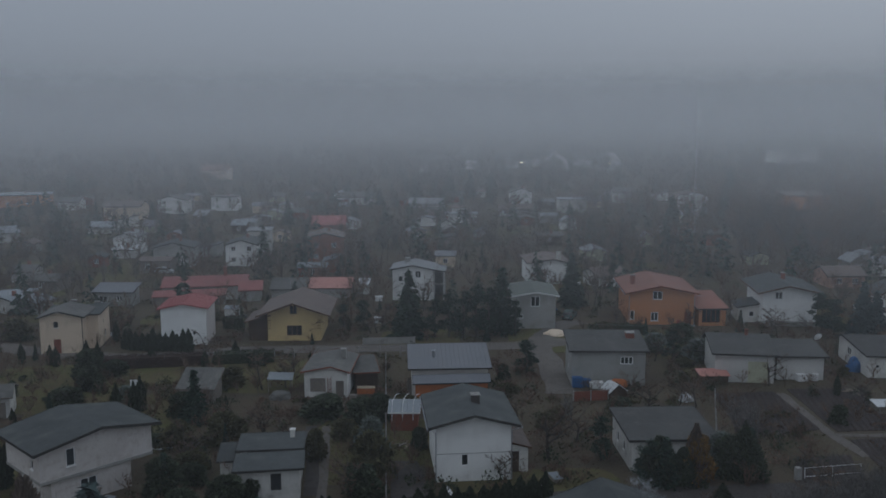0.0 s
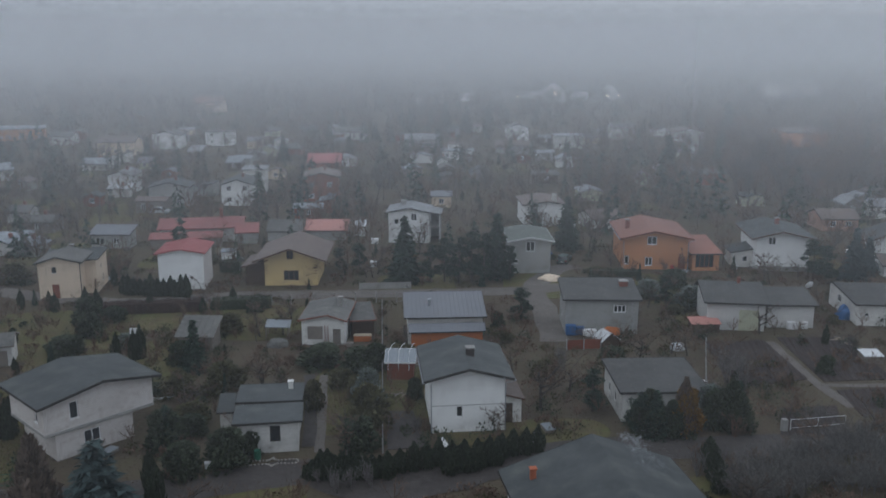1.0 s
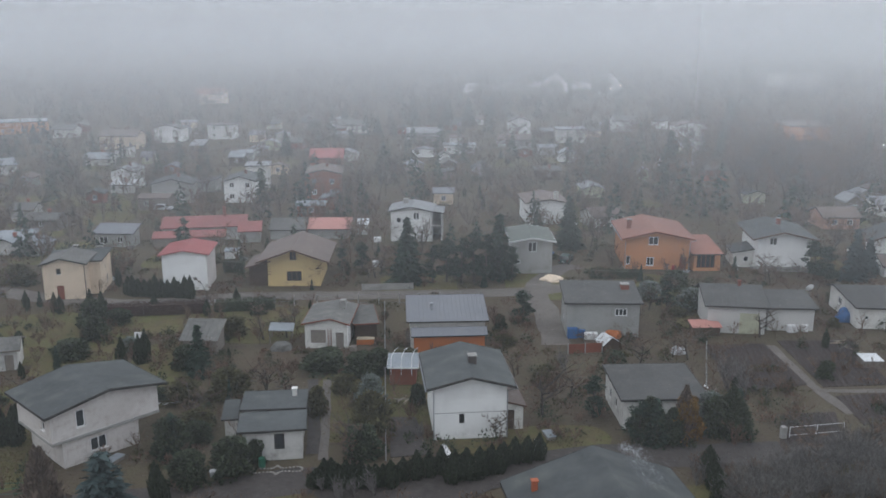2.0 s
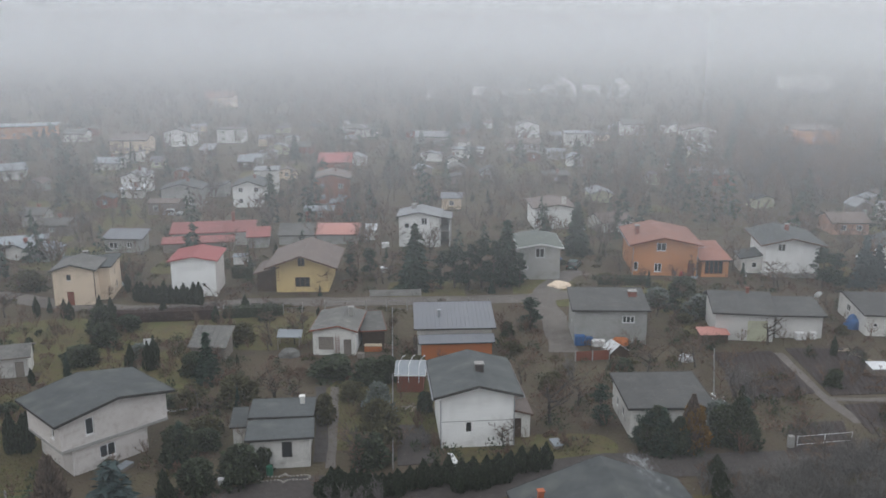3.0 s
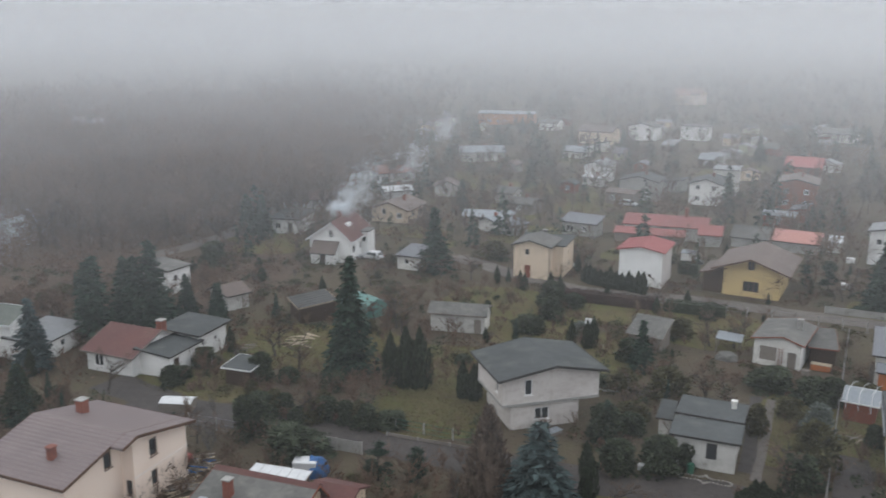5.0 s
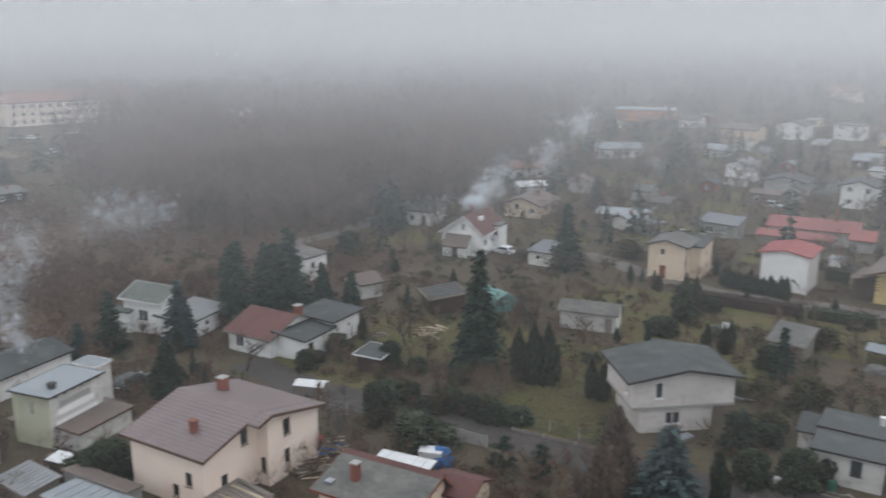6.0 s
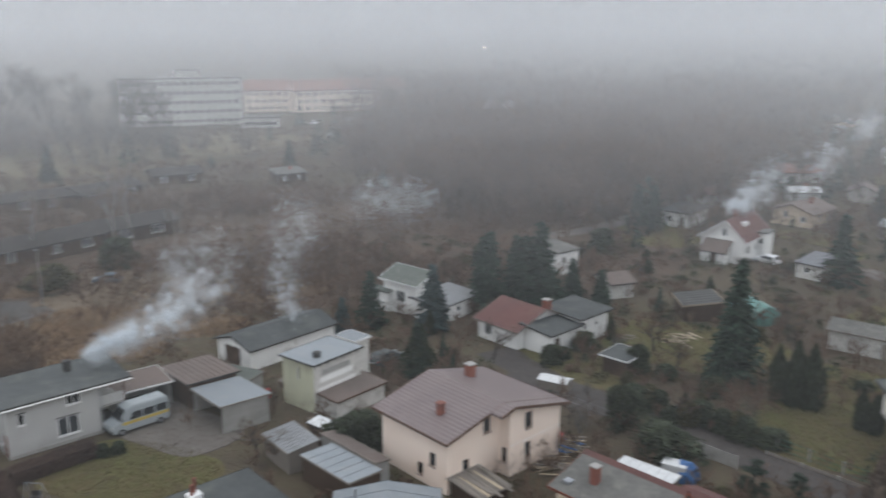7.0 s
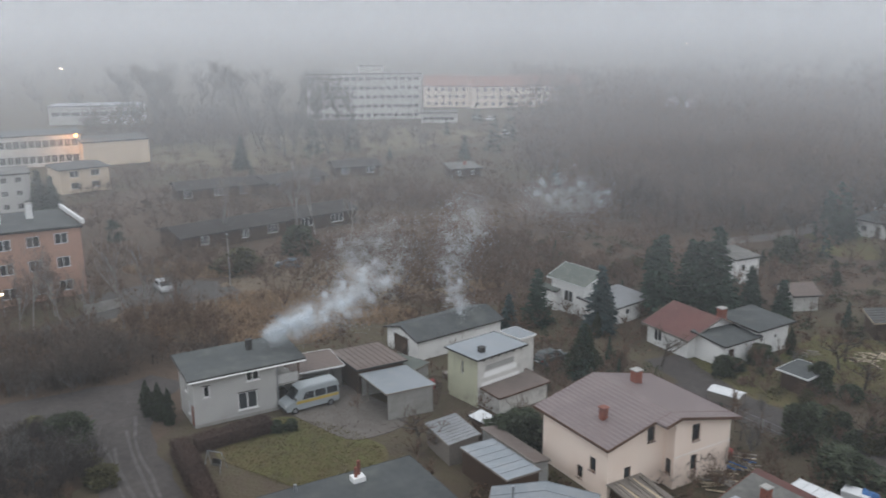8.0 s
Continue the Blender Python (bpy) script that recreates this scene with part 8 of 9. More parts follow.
def car(label, x, y, turn, colour, L=4.2, W=1.72, H=1.45):
    base = empty("car", x, y, 0.0, turn, label, "car")
    h0, hb, a = 0.28, 0.86, L / 2
    body = [(-a, h0 + 0.12), (-a + 0.08, hb - 0.06), (-a + 0.25, hb), (a - 1.15, hb + 0.04), (a - 0.25, hb - 0.12), (a, h0 + 0.32), (a - 0.03, h0 + 0.05), (a - 0.3, h0), (-a + 0.3, h0)]
    bm = prism_bm(body, -W / 2, W / 2)
    bmesh.ops.bevel(bm, geom=bm.edges[:], offset=0.06, segments=2, affect="EDGES")
    part("body", bm, colour, base)
    cab = [(-a + 0.2, hb - 0.02), (-a + 0.55, H - 0.06), (-a + 0.8, H), (a - 2.0, H), (a - 1.75, H - 0.05), (a - 1.0, hb + 0.01)]
    bm = prism_bm(cab, -W / 2 + 0.04, W / 2 - 0.04)
    for v in bm.verts:
        v.co.y *= 1 - 0.22 * max(0, (v.co.z - hb)) / (H - hb)
    bmesh.ops.bevel(bm, geom=bm.edges[:], offset=0.05, segments=2, affect="EDGES")
    part("cabin", bm, colour, base)
    side_panes(base, [(-a + 0.5, hb + 0.06), (-a + 0.72, H - 0.12), (a - 1.95, H - 0.12), (a - 1.35, hb + 0.06)], W / 2 - 0.035, 0.14)
    for nm, p, q in (("windscreen", (a - 1.06, hb + 0.05), (a - 1.72, H - 0.08)), ("rear_window", (-a + 0.25, hb + 0.06), (-a + 0.55, H - 0.1))):
        d = 0.02 if nm == "windscreen" else -0.02
        verts = [(p[0] + d + o, s * (W / 2 - 0.14), p[1]) for o in (0, d) for s in (-1, 1)] + [(q[0] + d + o, s * (W / 2 - 0.24), q[1]) for o in (0, d) for s in (-1, 1)]
        mesh_ob(nm, verts, [(0, 1, 5, 4), (2, 3, 7, 6), (0, 2, 6, 4), (1, 3, 7, 5), (0, 1, 3, 2), (4, 5, 7, 6)], CAR_GLASS, base)
    for sx in (-a + 0.75, a - 0.8):
        for sy in (-1, 1):
            wheel(base, sx, sy * (W / 2 - 0.1), 0.31, 0.2)
    for sy in (-1, 1):
        part("headlight", box_bm(a - 0.22, sy * (W / 2 - 0.3) - 0.14, 0.62, a + 0.005, sy * (W / 2 - 0.3) + 0.14, 0.76, 0.03), LIGHT_GLASS, base)
        part("tail_light", box_bm(-a - 0.01, sy * (W / 2 - 0.18) - 0.1, 0.66, -a + 0.1, sy * (W / 2 - 0.18) + 0.1, 0.82, 0.02), TAIL, base)
    part("number_plate", box_bm(-a - 0.03, -0.26, 0.5, -a, 0.26, 0.6), TRIM_WHITE, base)
    return base


def van(label, x, y, turn):
    silver, stripe = paint("silver_paint", (0.30, 0.33, 0.34)), paint("yellow_stripe", (0.50, 0.36, 0.08))
    L, W, H = 5.7, 2.0, 2.5
    a = L / 2
    base = empty("minibus", x, y, 0, turn, label, "van")
    prof = [(-a, 0.4), (-a, 2.2), (-a + 0.12, H), (a - 2.0, H), (a - 1.55, H - 0.14), (a - 0.85, 1.35), (a - 0.12, 1.02), (a, 0.8), (a, 0.42), (a - 0.2, 0.34), (-a + 0.2, 0.34)]
    bm = prism_bm(prof, -W / 2, W / 2)
    for v in bm.verts:
        v.co.y *= 1 - 0.1 * max(0, v.co.z - 1.2) / 1.3
    bmesh.ops.bevel(bm, geom=bm.edges[:], offset=0.07, segments=2, affect="EDGES")
    part("body", bm, silver, base)
    for x0, x1 in ((-a + 0.25, -a + 1.35), (-a + 1.5, -a + 2.6), (-a + 2.75, -a + 3.6)):
        side_panes(base, [(x0, 1.35), (x0, 2.0), (x1, 2.0), (x1 + (0.35 if x1 > 0.5 else 0), 1.35)], W / 2 - 0.012, 0.055)
    verts = [(a - 0.88, s * 0.82, 1.4) for s in (-1, 1)] + [(a - 1.48, s * 0.74, 2.3) for s in (-1, 1)]
    verts += [(vx + 0.03, vy, vz + 0.02) for vx, vy, vz in verts]
    mesh_ob("windscreen", verts, [(4, 5, 7, 6), (0, 1, 3, 2), (0, 1, 5, 4), (2, 3, 7, 6), (0, 2, 6, 4), (1, 3, 7, 5)], CAR_GLASS, base)
    part("rear_window", box_bm(-a - 0.012, -0.7, 1.4, -a + 0.01, 0.7, 2.05), CAR_GLASS, base)
    for s in (-1, 1):
        part("side_stripe", box_bm(-a + 0.1, s * (W / 2 + 0.004) - 0.006, 0.98, a - 1.1, s * (W / 2 + 0.004) + 0.006, 1.26), stripe, base)
        part("headlight", box_bm(a - 0.25, s * 0.78 - 0.14, 0.78, a + 0.01, s * 0.78 + 0.14, 1.0, 0.03), LIGHT_GLASS, base)
        part("mirror", box_bm(a - 1.05, s * 1.08 - 0.08, 1.4, a - 0.95, s * 1.08 + 0.08, 1.7, 0.02), TRIM_DARK, base)
        for sx in (-a + 1.0, a - 0.95):
            wheel(base, sx, s * (W / 2 - 0.12), 0.34, 0.24)
    part("bumper", box_bm(a - 0.1, -W / 2 + 0.05, 0.38, a + 0.06, W / 2 - 0.05, 0.62, 0.04), TRIM_DARK, base)
    part("roof_rail", box_bm(-a + 0.3, -0.75, H + 0.005, a - 2.2, 0.75, H + 0.03), silver, base)
    return base


def heading(A, B):
    return math.degrees(math.atan2(B[1] - A[1], B[0] - A[0]))


vf, vr = (-79.21, 2.42), (-81.04, 7.38)
van("silver minibus with yellow stripe parked in a yard", (vf[0] + vr[0]) / 2 - 0.5, (vf[1] + vr[1]) / 2 + 0.2, heading(vr, vf))
car("silver hatchback parked on the street", *(-124.07, -11.64), 20, paint("silver_car_paint", (0.50, 0.51, 0.52)))
car("dark blue-grey car by the barracks", *(-131.54, 6.25), 250, paint("blue_grey_paint", (0.10, 0.14, 0.18)))
car("dark estate car parked behind the outbuilding", *(-85.96, 32.05), 115, paint("dark_green_paint", (0.05, 0.065, 0.065)))
car("white estate car beside the red-roofed house", *(-99.93, 101.25), 190, paint("white_car_paint", (0.66, 0.67, 0.68)))
car("dark green car in a drive", *(-3.53, 142.18), 80, paint("green_car_paint", (0.04, 0.075, 0.065)))
car("pale car parked before the grey house", *(-89.95, 171.86), 10, paint("pale_car_paint", (0.45, 0.46, 0.47)))
for k, q in enumerate(((-322.48, 88.39), (-319.28, 92.59), (-277.43, 85.72), (-309.17, 135.47), (-325.10, 108.37), (-165.11, 128.81))):
    car("far parked car in the fog", *q, 100 + 25 * k, bpy.data.materials["white_car_paint" if k % 2 else "silver_car_paint"])


# ---------------------------------------------------------------- smoke
def smoke_mat():
    m = bpy.data.materials.new("smoke")
    m.use_nodes = True
    nt = m.node_tree
    nt.nodes.clear()
    N, L = nt.nodes, nt.links
    d, t, c, mx, mx2, o = (N.new(k) for k in ("ShaderNodeBsdfDiffuse", "ShaderNodeBsdfTranslucent", "ShaderNodeBsdfTransparent", "ShaderNodeMixShader", "ShaderNodeMixShader", "ShaderNodeOutputMaterial"))
    d.inputs[0].default_value = t.inputs[0].default_value = (0.84, 0.88, 0.91, 1)
    mx2.inputs[0].default_value = 0.34
    L.new(d.outputs[0], mx.inputs[1])
    L.new(t.outputs[0], mx.inputs[2])
    L.new(c.outputs[0], mx2.inputs[1])
    L.new(mx.outputs[0], mx2.inputs[2])
    L.new(mx2.outputs[0], o.inputs[0])
    return m


SMOKE = smoke_mat()


def smoke(label, pts, count, seed, size=0.10, fade=1.3):
    """A plume of countless drifting specks along points (x, y, z, radius): thick at its foot, torn at its end."""
    rng = np.random.default_rng(seed)
    P = np.array(pts, float)
    puffs = 26 * (len(P) - 1)
    s = (np.arange(puffs) + rng.uniform(0, 1, puffs)) / puffs * (len(P) - 1)
    i = np.minimum(s.astype(int), len(P) - 2)
    q = P[i] + (P[i + 1] - P[i]) * (s - i)[:, None]
    centre = q[:, :3] + rng.normal(0, 0.55, (puffs, 3)) * q[:, 3:4]
    size_of = q[:, 3] * rng.uniform(0.2, 0.75, puffs)
    weight = (1.05 - s / (len(P) - 1)) ** (fade - 0.8) * rng.uniform(0.5, 1.5, puffs)
    k = rng.choice(puffs, count, p=weight / weight.sum())
    way = unit(rng.normal(size=(count, 3)))
    c = centre[k] + way * size_of[k][:, None] * rng.uniform(0, 1, (count, 1)) ** 0.6
    stray = rng.uniform(0, 1, count) < 0.42
    c[stray] += rng.normal(0, 0.75, (int(stray.sum()), 3)) * q[k][stray][:, 3:4]
    n = len(c)
    v, f = tri_cloud(c, unit(rng.normal(size=(n, 3))), rng.uniform(0.6, 1.4, n) * size, rng.uniform(0.6, 1.4, n) * size, rng)
    return tagged(new("smoke", tri_mesh("smoke", v, f, SMOKE)), label, "smoke", kind="stuff")


smoke("white chimney smoke drifting off the grey house", [(*(-83.00, 1.44), 6.8, 0.35), (*(-83.33, 4.13), 7.6, 0.8), (*(-82.01, 7.67), 9.5, 1.15), (*(-82.24, 10.81), 11.5, 1.5), (*(-81.34, 13.49), 13, 1.6)], 90000, 3, size=0.085)
smoke("thin grey smoke thinning out", [(*(-88.01, 9.86), 12, 1.4), (*(-88.91, 13.01), 14, 2.0), (*(-89.08, 17.27), 14, 2.2)], 12000, 4, size=0.07)
smoke("thin bluish smoke rising from the garages", [(*(-94.88, 24.00), 4, 1.0), (*(-96.70, 23.44), 8, 1.6), (*(-102.51, 25.94), 12, 2.2), (*(-99.57, 27.64), 15, 2.4)], 18000, 5, fade=1.0)
smoke("bluish puff of smoke over the scrub", [(*(-118.77, 42.32), 12, 2.6), (*(-114.08, 44.01), 12, 3.2), (*(-112.08, 47.79), 13, 2.4)], 15000, 6, size=0.10, fade=1.0)
smoke("white smoke from the red-roofed house", [(*(-108.30, 100.85), 7.5, 0.4), (*(-106.52, 100.86), 8, 1.0), (*(-107.76, 106.17), 10, 1.8), (*(-112.94, 114.36), 13, 2.6)], 22000, 7, size=0.16)
smoke("thin smoke over the allotments", [(*(-132.77, 147.01), 8, 2.0), (*(-124.19, 139.94), 12, 2.4)], 4000, 8, size=0.2)
smoke("thin smoke over the allotments", [(*(-169.79, 203.39), 8, 2.4), (*(-159.66, 194.62), 12, 2.8)], 4000, 9, size=0.25)
smoke("faint smoke over the grey roof", [(*(3.48, 64.93), 5.2, 0.3), (*(4.42, 62.06), 6.0, 0.5), (*(5.89, 56.78), 6.4, 0.8)], 4500, 10, size=0.035)


# ---------------------------------------------------------------- fences, sheds' clutter, lamps
def fence(label, A, B, height=1.4, step=2.6, material=None, rail_mat=None, rails=3, boards=False):
    A, B = Vector(A), Vector(B)
    ln, turn = (B - A).length, math.degrees(math.atan2(B.y - A.y, B.x - A.x))
    base = empty("fence", A.x, A.y, 0, turn, label, "fence")
    n = max(2, int(ln / step))
    post = part("post", box_bm(-0.06, -0.06, 0, 0.06, 0.06, height), material or CONCRETE, base)
    for k in range(1, n + 1):
        shared("post", post.data, base, pose(ln * k / n, 0, 0))
    if boards:
        for k in range(n):
            part("panel", box_bm(ln * k / n + 0.06, -0.02, 0.08, ln * (k + 1) / n - 0.06, 0.02, height - 0.06), rail_mat or WOOD_GREY, base)
    else:
        for k in range(rails):
            z = 0.15 + (height - 0.25) * k / (rails - 1)
            part("rail", box_bm(0, -0.012, z, ln, 0.012, z + 0.025), rail_mat or STEEL, base)
    return base


fence("wire fence with concrete posts along the lane", (-62.63, 103.83), (-39.75, 111.15), 1.5)
fence("wire fence with concrete posts along the lane", (-36.84, 112.19), (-14.60, 117.64), 1.5)
fence("low pale wall of concrete panels before the yellow house", (-32.47, 120.12), (-25.23, 121.96), 1.1, boards=True, rail_mat=CONCRETE)
fence("wire fence between two gardens", (-16.78, 69.10), (-26.94, 111.22), 1.4)
fence("wire fence beside the beds", (12.55, 86.74), (14.36, 102.36), 1.3)
fence("low concrete kerb wall along the lane", (-51.94, 54.46), (-43.06, 57.54), 0.45, boards=True)
fence("grey board fence behind the yard", (-55.72, 48.51), (-51.01, 50.18), 1.3, boards=True, rail_mat=CONCRETE)
fence("concrete fence along the street", (-114.82, -20.72), (-117.30, -16.53), 1.5, boards=True, rail_mat=CONCRETE)
fence("wire fence along the street", (-109.06, -15.27), (-116.05, -1.60), 1.4)
fence("wooden fence before the workshop", (-1.79, 98.62), (2.14, 99.88), 1.3, boards=True, rail_mat=WOOD_RED)
fence("wire fence along the wet lane", (-67.87, 43.72), (-62.13, 45.81), 1.4)
fence("wire fence round the lawn", (-52.27, 55.98), (-43.80, 58.52), 1.2, rail_mat=GREEN_PAINT)


def frame_gate(label, A, B, h=1.1):
    A, B = Vector(A), Vector(B)
    ln, turn = (B - A).length, math.degrees(math.atan2(B.y - A.y, B.x - A.x))
    base = empty("gate", A.x, A.y, 0, turn, label, "gate")
    for k in range(3):
        part("post", tube_bm([(ln * k / 2, 0, 0), (ln * k / 2, 0, h)], 0.035), TRIM_WHITE, base)
    for z in (h - 0.03, 0.25):
        part("rail", tube_bm([(0, 0, z), (ln, 0, z)], 0.022), TRIM_WHITE, base)
    part("pillar", box_bm(-0.9, -0.25, 0, -0.4, 0.25, 1.2, 0.03), CONCRETE, base)
    return base


frame_gate("white tube gate before the beds", (19.28, 79.87), (24.52, 81.75))


def crate(name, label, x, y, sx, sy, sz, turn, material, lid=None, category="box", z=0.0):
    base = empty(name, x, y, z, turn, label, category)
    part("body", box_bm(-sx / 2, -sy / 2, 0, sx / 2, sy / 2, sz, min(sx, sy) * 0.06), material, base)
    part("lid", box_bm(-sx / 2 - 0.03, -sy / 2 - 0.03, sz, sx / 2 + 0.03, sy / 2 + 0.03, sz + 0.06, 0.015), lid or material, base)
    return base


def barrel(label, x, y, material, r=0.32, h=0.95):
    bm = tube_bm([(0, 0, 0), (0, 0, h * 0.3), (0, 0, h * 0.7), (0, 0, h)], [r * 0.92, r, r, r * 0.92], 14)
    base = empty("barrel", x, y, 0, 0, label, "barrel")
    part("drum", bm, material, base)
    for z in (h * 0.3, h * 0.7):
        part("hoop", tube_bm([(0, 0, z - 0.02), (0, 0, z + 0.02)], r * 1.04, 14), material, base)
    return base


def tarp_heap(label, x, y, r, h, material, seed, category="tarpaulin"):
    bm = bmesh.new()
    bmesh.ops.create_icosphere(bm, subdivisions=3, radius=1)
    for v in bm.verts:
        k = 1 + 0.28 * noise.noise(v.co * 1.7 + Vector((seed, 0, 0)))
        v.co = Vector((v.co.x * r * k, v.co.y * r * k, max(0, v.co.z) * h * k))
    ob = part("tarpaulin", bm, material, None)
    ob.matrix_basis = pose(x, y, 0.02)
    return tagged(ob, label, category)


def plank_pile(label, x, y, n, length, turn, seed, mats):
    rg = random.Random(seed)
    base = empty("plank_pile", x, y, 0, turn, label, "timber")
    for k in range(n):
        ln = length * rg.uniform(0.6, 1.1)
        part("plank", box_bm(-ln / 2, -0.09, 0, ln / 2, 0.09, 0.05), rg.choice(mats), base, at=pose(rg.gauss(0, 0.4), rg.gauss(0, 0.8), 0.03 + 0.06 * (k // 4), rg.gauss(0, 3), rg.gauss(0, 4), rg.gauss(0, 26)))
    return base


def table_shelter(label, x, y, w, d, h, turn, roofm, post_mat):
    base = empty("shelter", x, y, 0, turn, label, "shelter")
    part("roof", box_bm(-w / 2, -d / 2, h, w / 2, d / 2, h + 0.1, 0.03), roofm, base, at=pose(0, 0, 0, 4, 3, 0))
    for sx in (-1, 1):
        for sy in (-1, 1):
            part("post", box_bm(sx * (w / 2 - 0.2) - 0.05, sy * (d / 2 - 0.2) - 0.05, 0, sx * (w / 2 - 0.2) + 0.05, sy * (d / 2 - 0.2) + 0.05, h + 0.02), post_mat, base)
    return base


table_shelter("ramshackle shelter with pale patched roof", *(-36.78, 97.74), 3.0, 2.6, 1.7, 15, R_PALE, WOOD_GREY)
tarp_heap("heap of junk under pale tarpaulin", *(-35.72, 94.81), 1.3, 0.8, R_OLD, 2)
crate("freezer", "old white chest freezer dumped outside", *(25.92, 111.52), 1.3, 0.7, 0.85, 12, TRIM_WHITE, category="appliance")
crate("washing_machine", "old white washing machine dumped outside", *(27.52, 112.02), 0.65, 0.65, 0.85, 12, TRIM_WHITE, category="appliance")
tarp_heap("crumpled blue tarpaulin over a heap", *(33.65, 117.53), 1.1, 1.6, BLUE, 4)
crate("water_tank", "blue plastic water tank beside the workshop", *(-1.49, 104.63), 1.2, 1.0, 1.2, 10, BLUE, category="tank")
crate("water_tank", "small blue plastic tank beside the workshop", *(-0.39, 105.03), 0.9, 0.9, 0.95, 10, BLUE, category="tank")
crate("cupboard", "white board leaning box beside the workshop", *(0.79, 104.59), 1.6, 0.9, 0.7, 10, TRIM_WHITE, category="box")
house("kennel", "small wooden kennel with white gable roof", (2.34, 99.91), (4.20, 101.02), 1.8, 1.0, "gable_y", 0.8, 0.5, 0.2, 0.08, WOOD_DARK, WHITE_SHEET, WOOD_DARK, category="kennel", fascia=False)
house("lean_to", "low lean-to with faded pink and white sheet roof", (13.4, 107.6), (16.7, 108.3), 1.7, 1.2, "shed_y", 0.3, 0.5, 0.2, 0.08, WOOD_DARK, R_SALMON, WOOD_GREY, category="shed", fascia=False)
tarp_heap("orange rusty machine under a cover", *(3.36, 106.33), 1.4, 1.2, WOOD_ORANGE, 5, "machine")
tarp_heap("white curved cover beside the trees", *(11.03, 101.40), 0.9, 0.8, WHITE_SHEET, 6)
house("cold_frame", "small white-topped box in the garden", (31.23, 99.61), (33.24, 99.95), 1.8, 0.9, "shed_y", 0.2, 0.5, 0.1, 0.06, WOOD_GREY, WHITE_SHEET, WOOD_GREY, category="cold frame", fascia=False)
plank_pile("heap of old boards in the garden", *(31.43, 107.29), 10, 2.2, 20, 3, (WOOD_GREY, WOOD_PALE))
plank_pile("jumbled heap of planks beside the peach house", *(-60.13, 39.07), 34, 2.6, 40, 4, (WOOD_PALE, WOOD_GREY, BLUE))
plank_pile("jumbled heap of planks beside the peach house", *(-58.40, 36.23), 26, 2.4, 70, 5, (WOOD_PALE, WOOD_GREY, WOOD_GREY))
plank_pile("stack of boards in the garden", *(-78.01, 66.25), 12, 2.6, 30, 6, (WOOD_PALE,))
plank_pile("stack of pale boards in the garden", *(-78.66, 68.26), 8, 2.2, 10, 7, (WOOD_PALE,))
plank_pile("stack of boards on the grass", *(-80.99, 60.77), 6, 1.8, 20, 8, (WOOD_GREY,))
house("cover", "low white sheeted shelter by the lane", (-72.72, 43.60), (-70.16, 45.46), 1.8, 1.0, "gable_x", 0.25, 0.5, 0.05, 0.06, WOOD_GREY, WHITE_SHEET, WHITE_SHEET, category="shelter", fascia=False)
barrel("red plastic barrel beside the house", *(-61.05, 38.90), RED_PLASTIC, 0.45, 1.1)
barrel("blue barrel by the greenhouse", *(-27.10, 66.05), GREEN_PAINT, 0.3, 0.9)
for q in (((-63.51, 47.03)), ((-63.60, 51.34))):
    barrel("green rain barrel beside the lane", *q, GREEN_PAINT, 0.33, 1.0)
# blue car-like pool cover and white sheet by the lane
tarp_heap("blue tarpaulin tent by the lane", *(-51.6, 45.3), 1.15, 1.5, BLUE, 8)
crate("trailer", "white covered trailer by the lane", *(-52.14, 44.62), 2.0, 1.3, 1.3, 35, WHITE_SHEET, category="trailer")
house("greenhouse", "turquoise plastic covered greenhouse", (-77.73, 77.80), (-77.15, 81.15), 6.0, 1.8, "gable_y", 0.7, 0.5, 0.05, 0.05, TURQ, TURQ, TURQ, category="greenhouse", fascia=False)
# sign-like white board on a post
board = empty("backboard", *(-50.80, 89.29), 0, 12, "white board on a tall post", "board")
part("post", tube_bm([(0, 0, 0), (0, 0, 3.0)], 0.05), STEEL, board)
part("board", box_bm(-0.65, -0.05, 2.3, 0.65, -0.01, 3.1, 0.02), TRIM_WHITE, board)
# swing frame on the lawn
sw = empty("garden_swing", *(-69.81, -3.62), 0, 60, "grey metal garden swing frame with a dark seat", "swing")
for sx in (-0.75, 0.75):
    for sy in (-0.6, 0.6):
        part("leg", tube_bm([(sx, sy, 0), (sx * 0.9, 0, 1.7)], 0.026), ZINC, sw)
part("beam", tube_bm([(-0.72, 0, 1.7), (0.72, 0, 1.7)], 0.03), ZINC, sw)
for sx in (-0.35, 0.35):
    part("chain", tube_bm([(sx, 0, 1.7), (sx, 0.05, 0.5)], 0.01), STEEL, sw)
part("seat", box_bm(-0.42, -0.16, 0.46, 0.42, 0.22, 0.5, 0.015), TRIM_DARK, sw)
part("backrest", box_bm(-0.42, 0.2, 0.5, 0.42, 0.24, 0.95, 0.015), TRIM_DARK, sw)
# satellite dish on the workshop
dish = empty("satellite_dish", *(29.33, 118.74), 3.0, 200, "white satellite dish on a pole beside the workshop roof", "dish")
bm = bmesh.new()
bmesh.ops.create_cone(bm, cap_ends=True, segments=20, radius1=0.12, radius2=0.55, depth=0.16)
part("reflector", bm, TRIM_WHITE, dish, at=pose(0, 0, 0.9, 65, 0, 0))
part("mast", tube_bm([(0, 0, -3.0), (0, 0, 0.9)], 0.04), STEEL, dish)
part("arm", tube_bm([(0, -0.1, 0.75), (0, -0.6, 1.0)], 0.02), STEEL, dish)
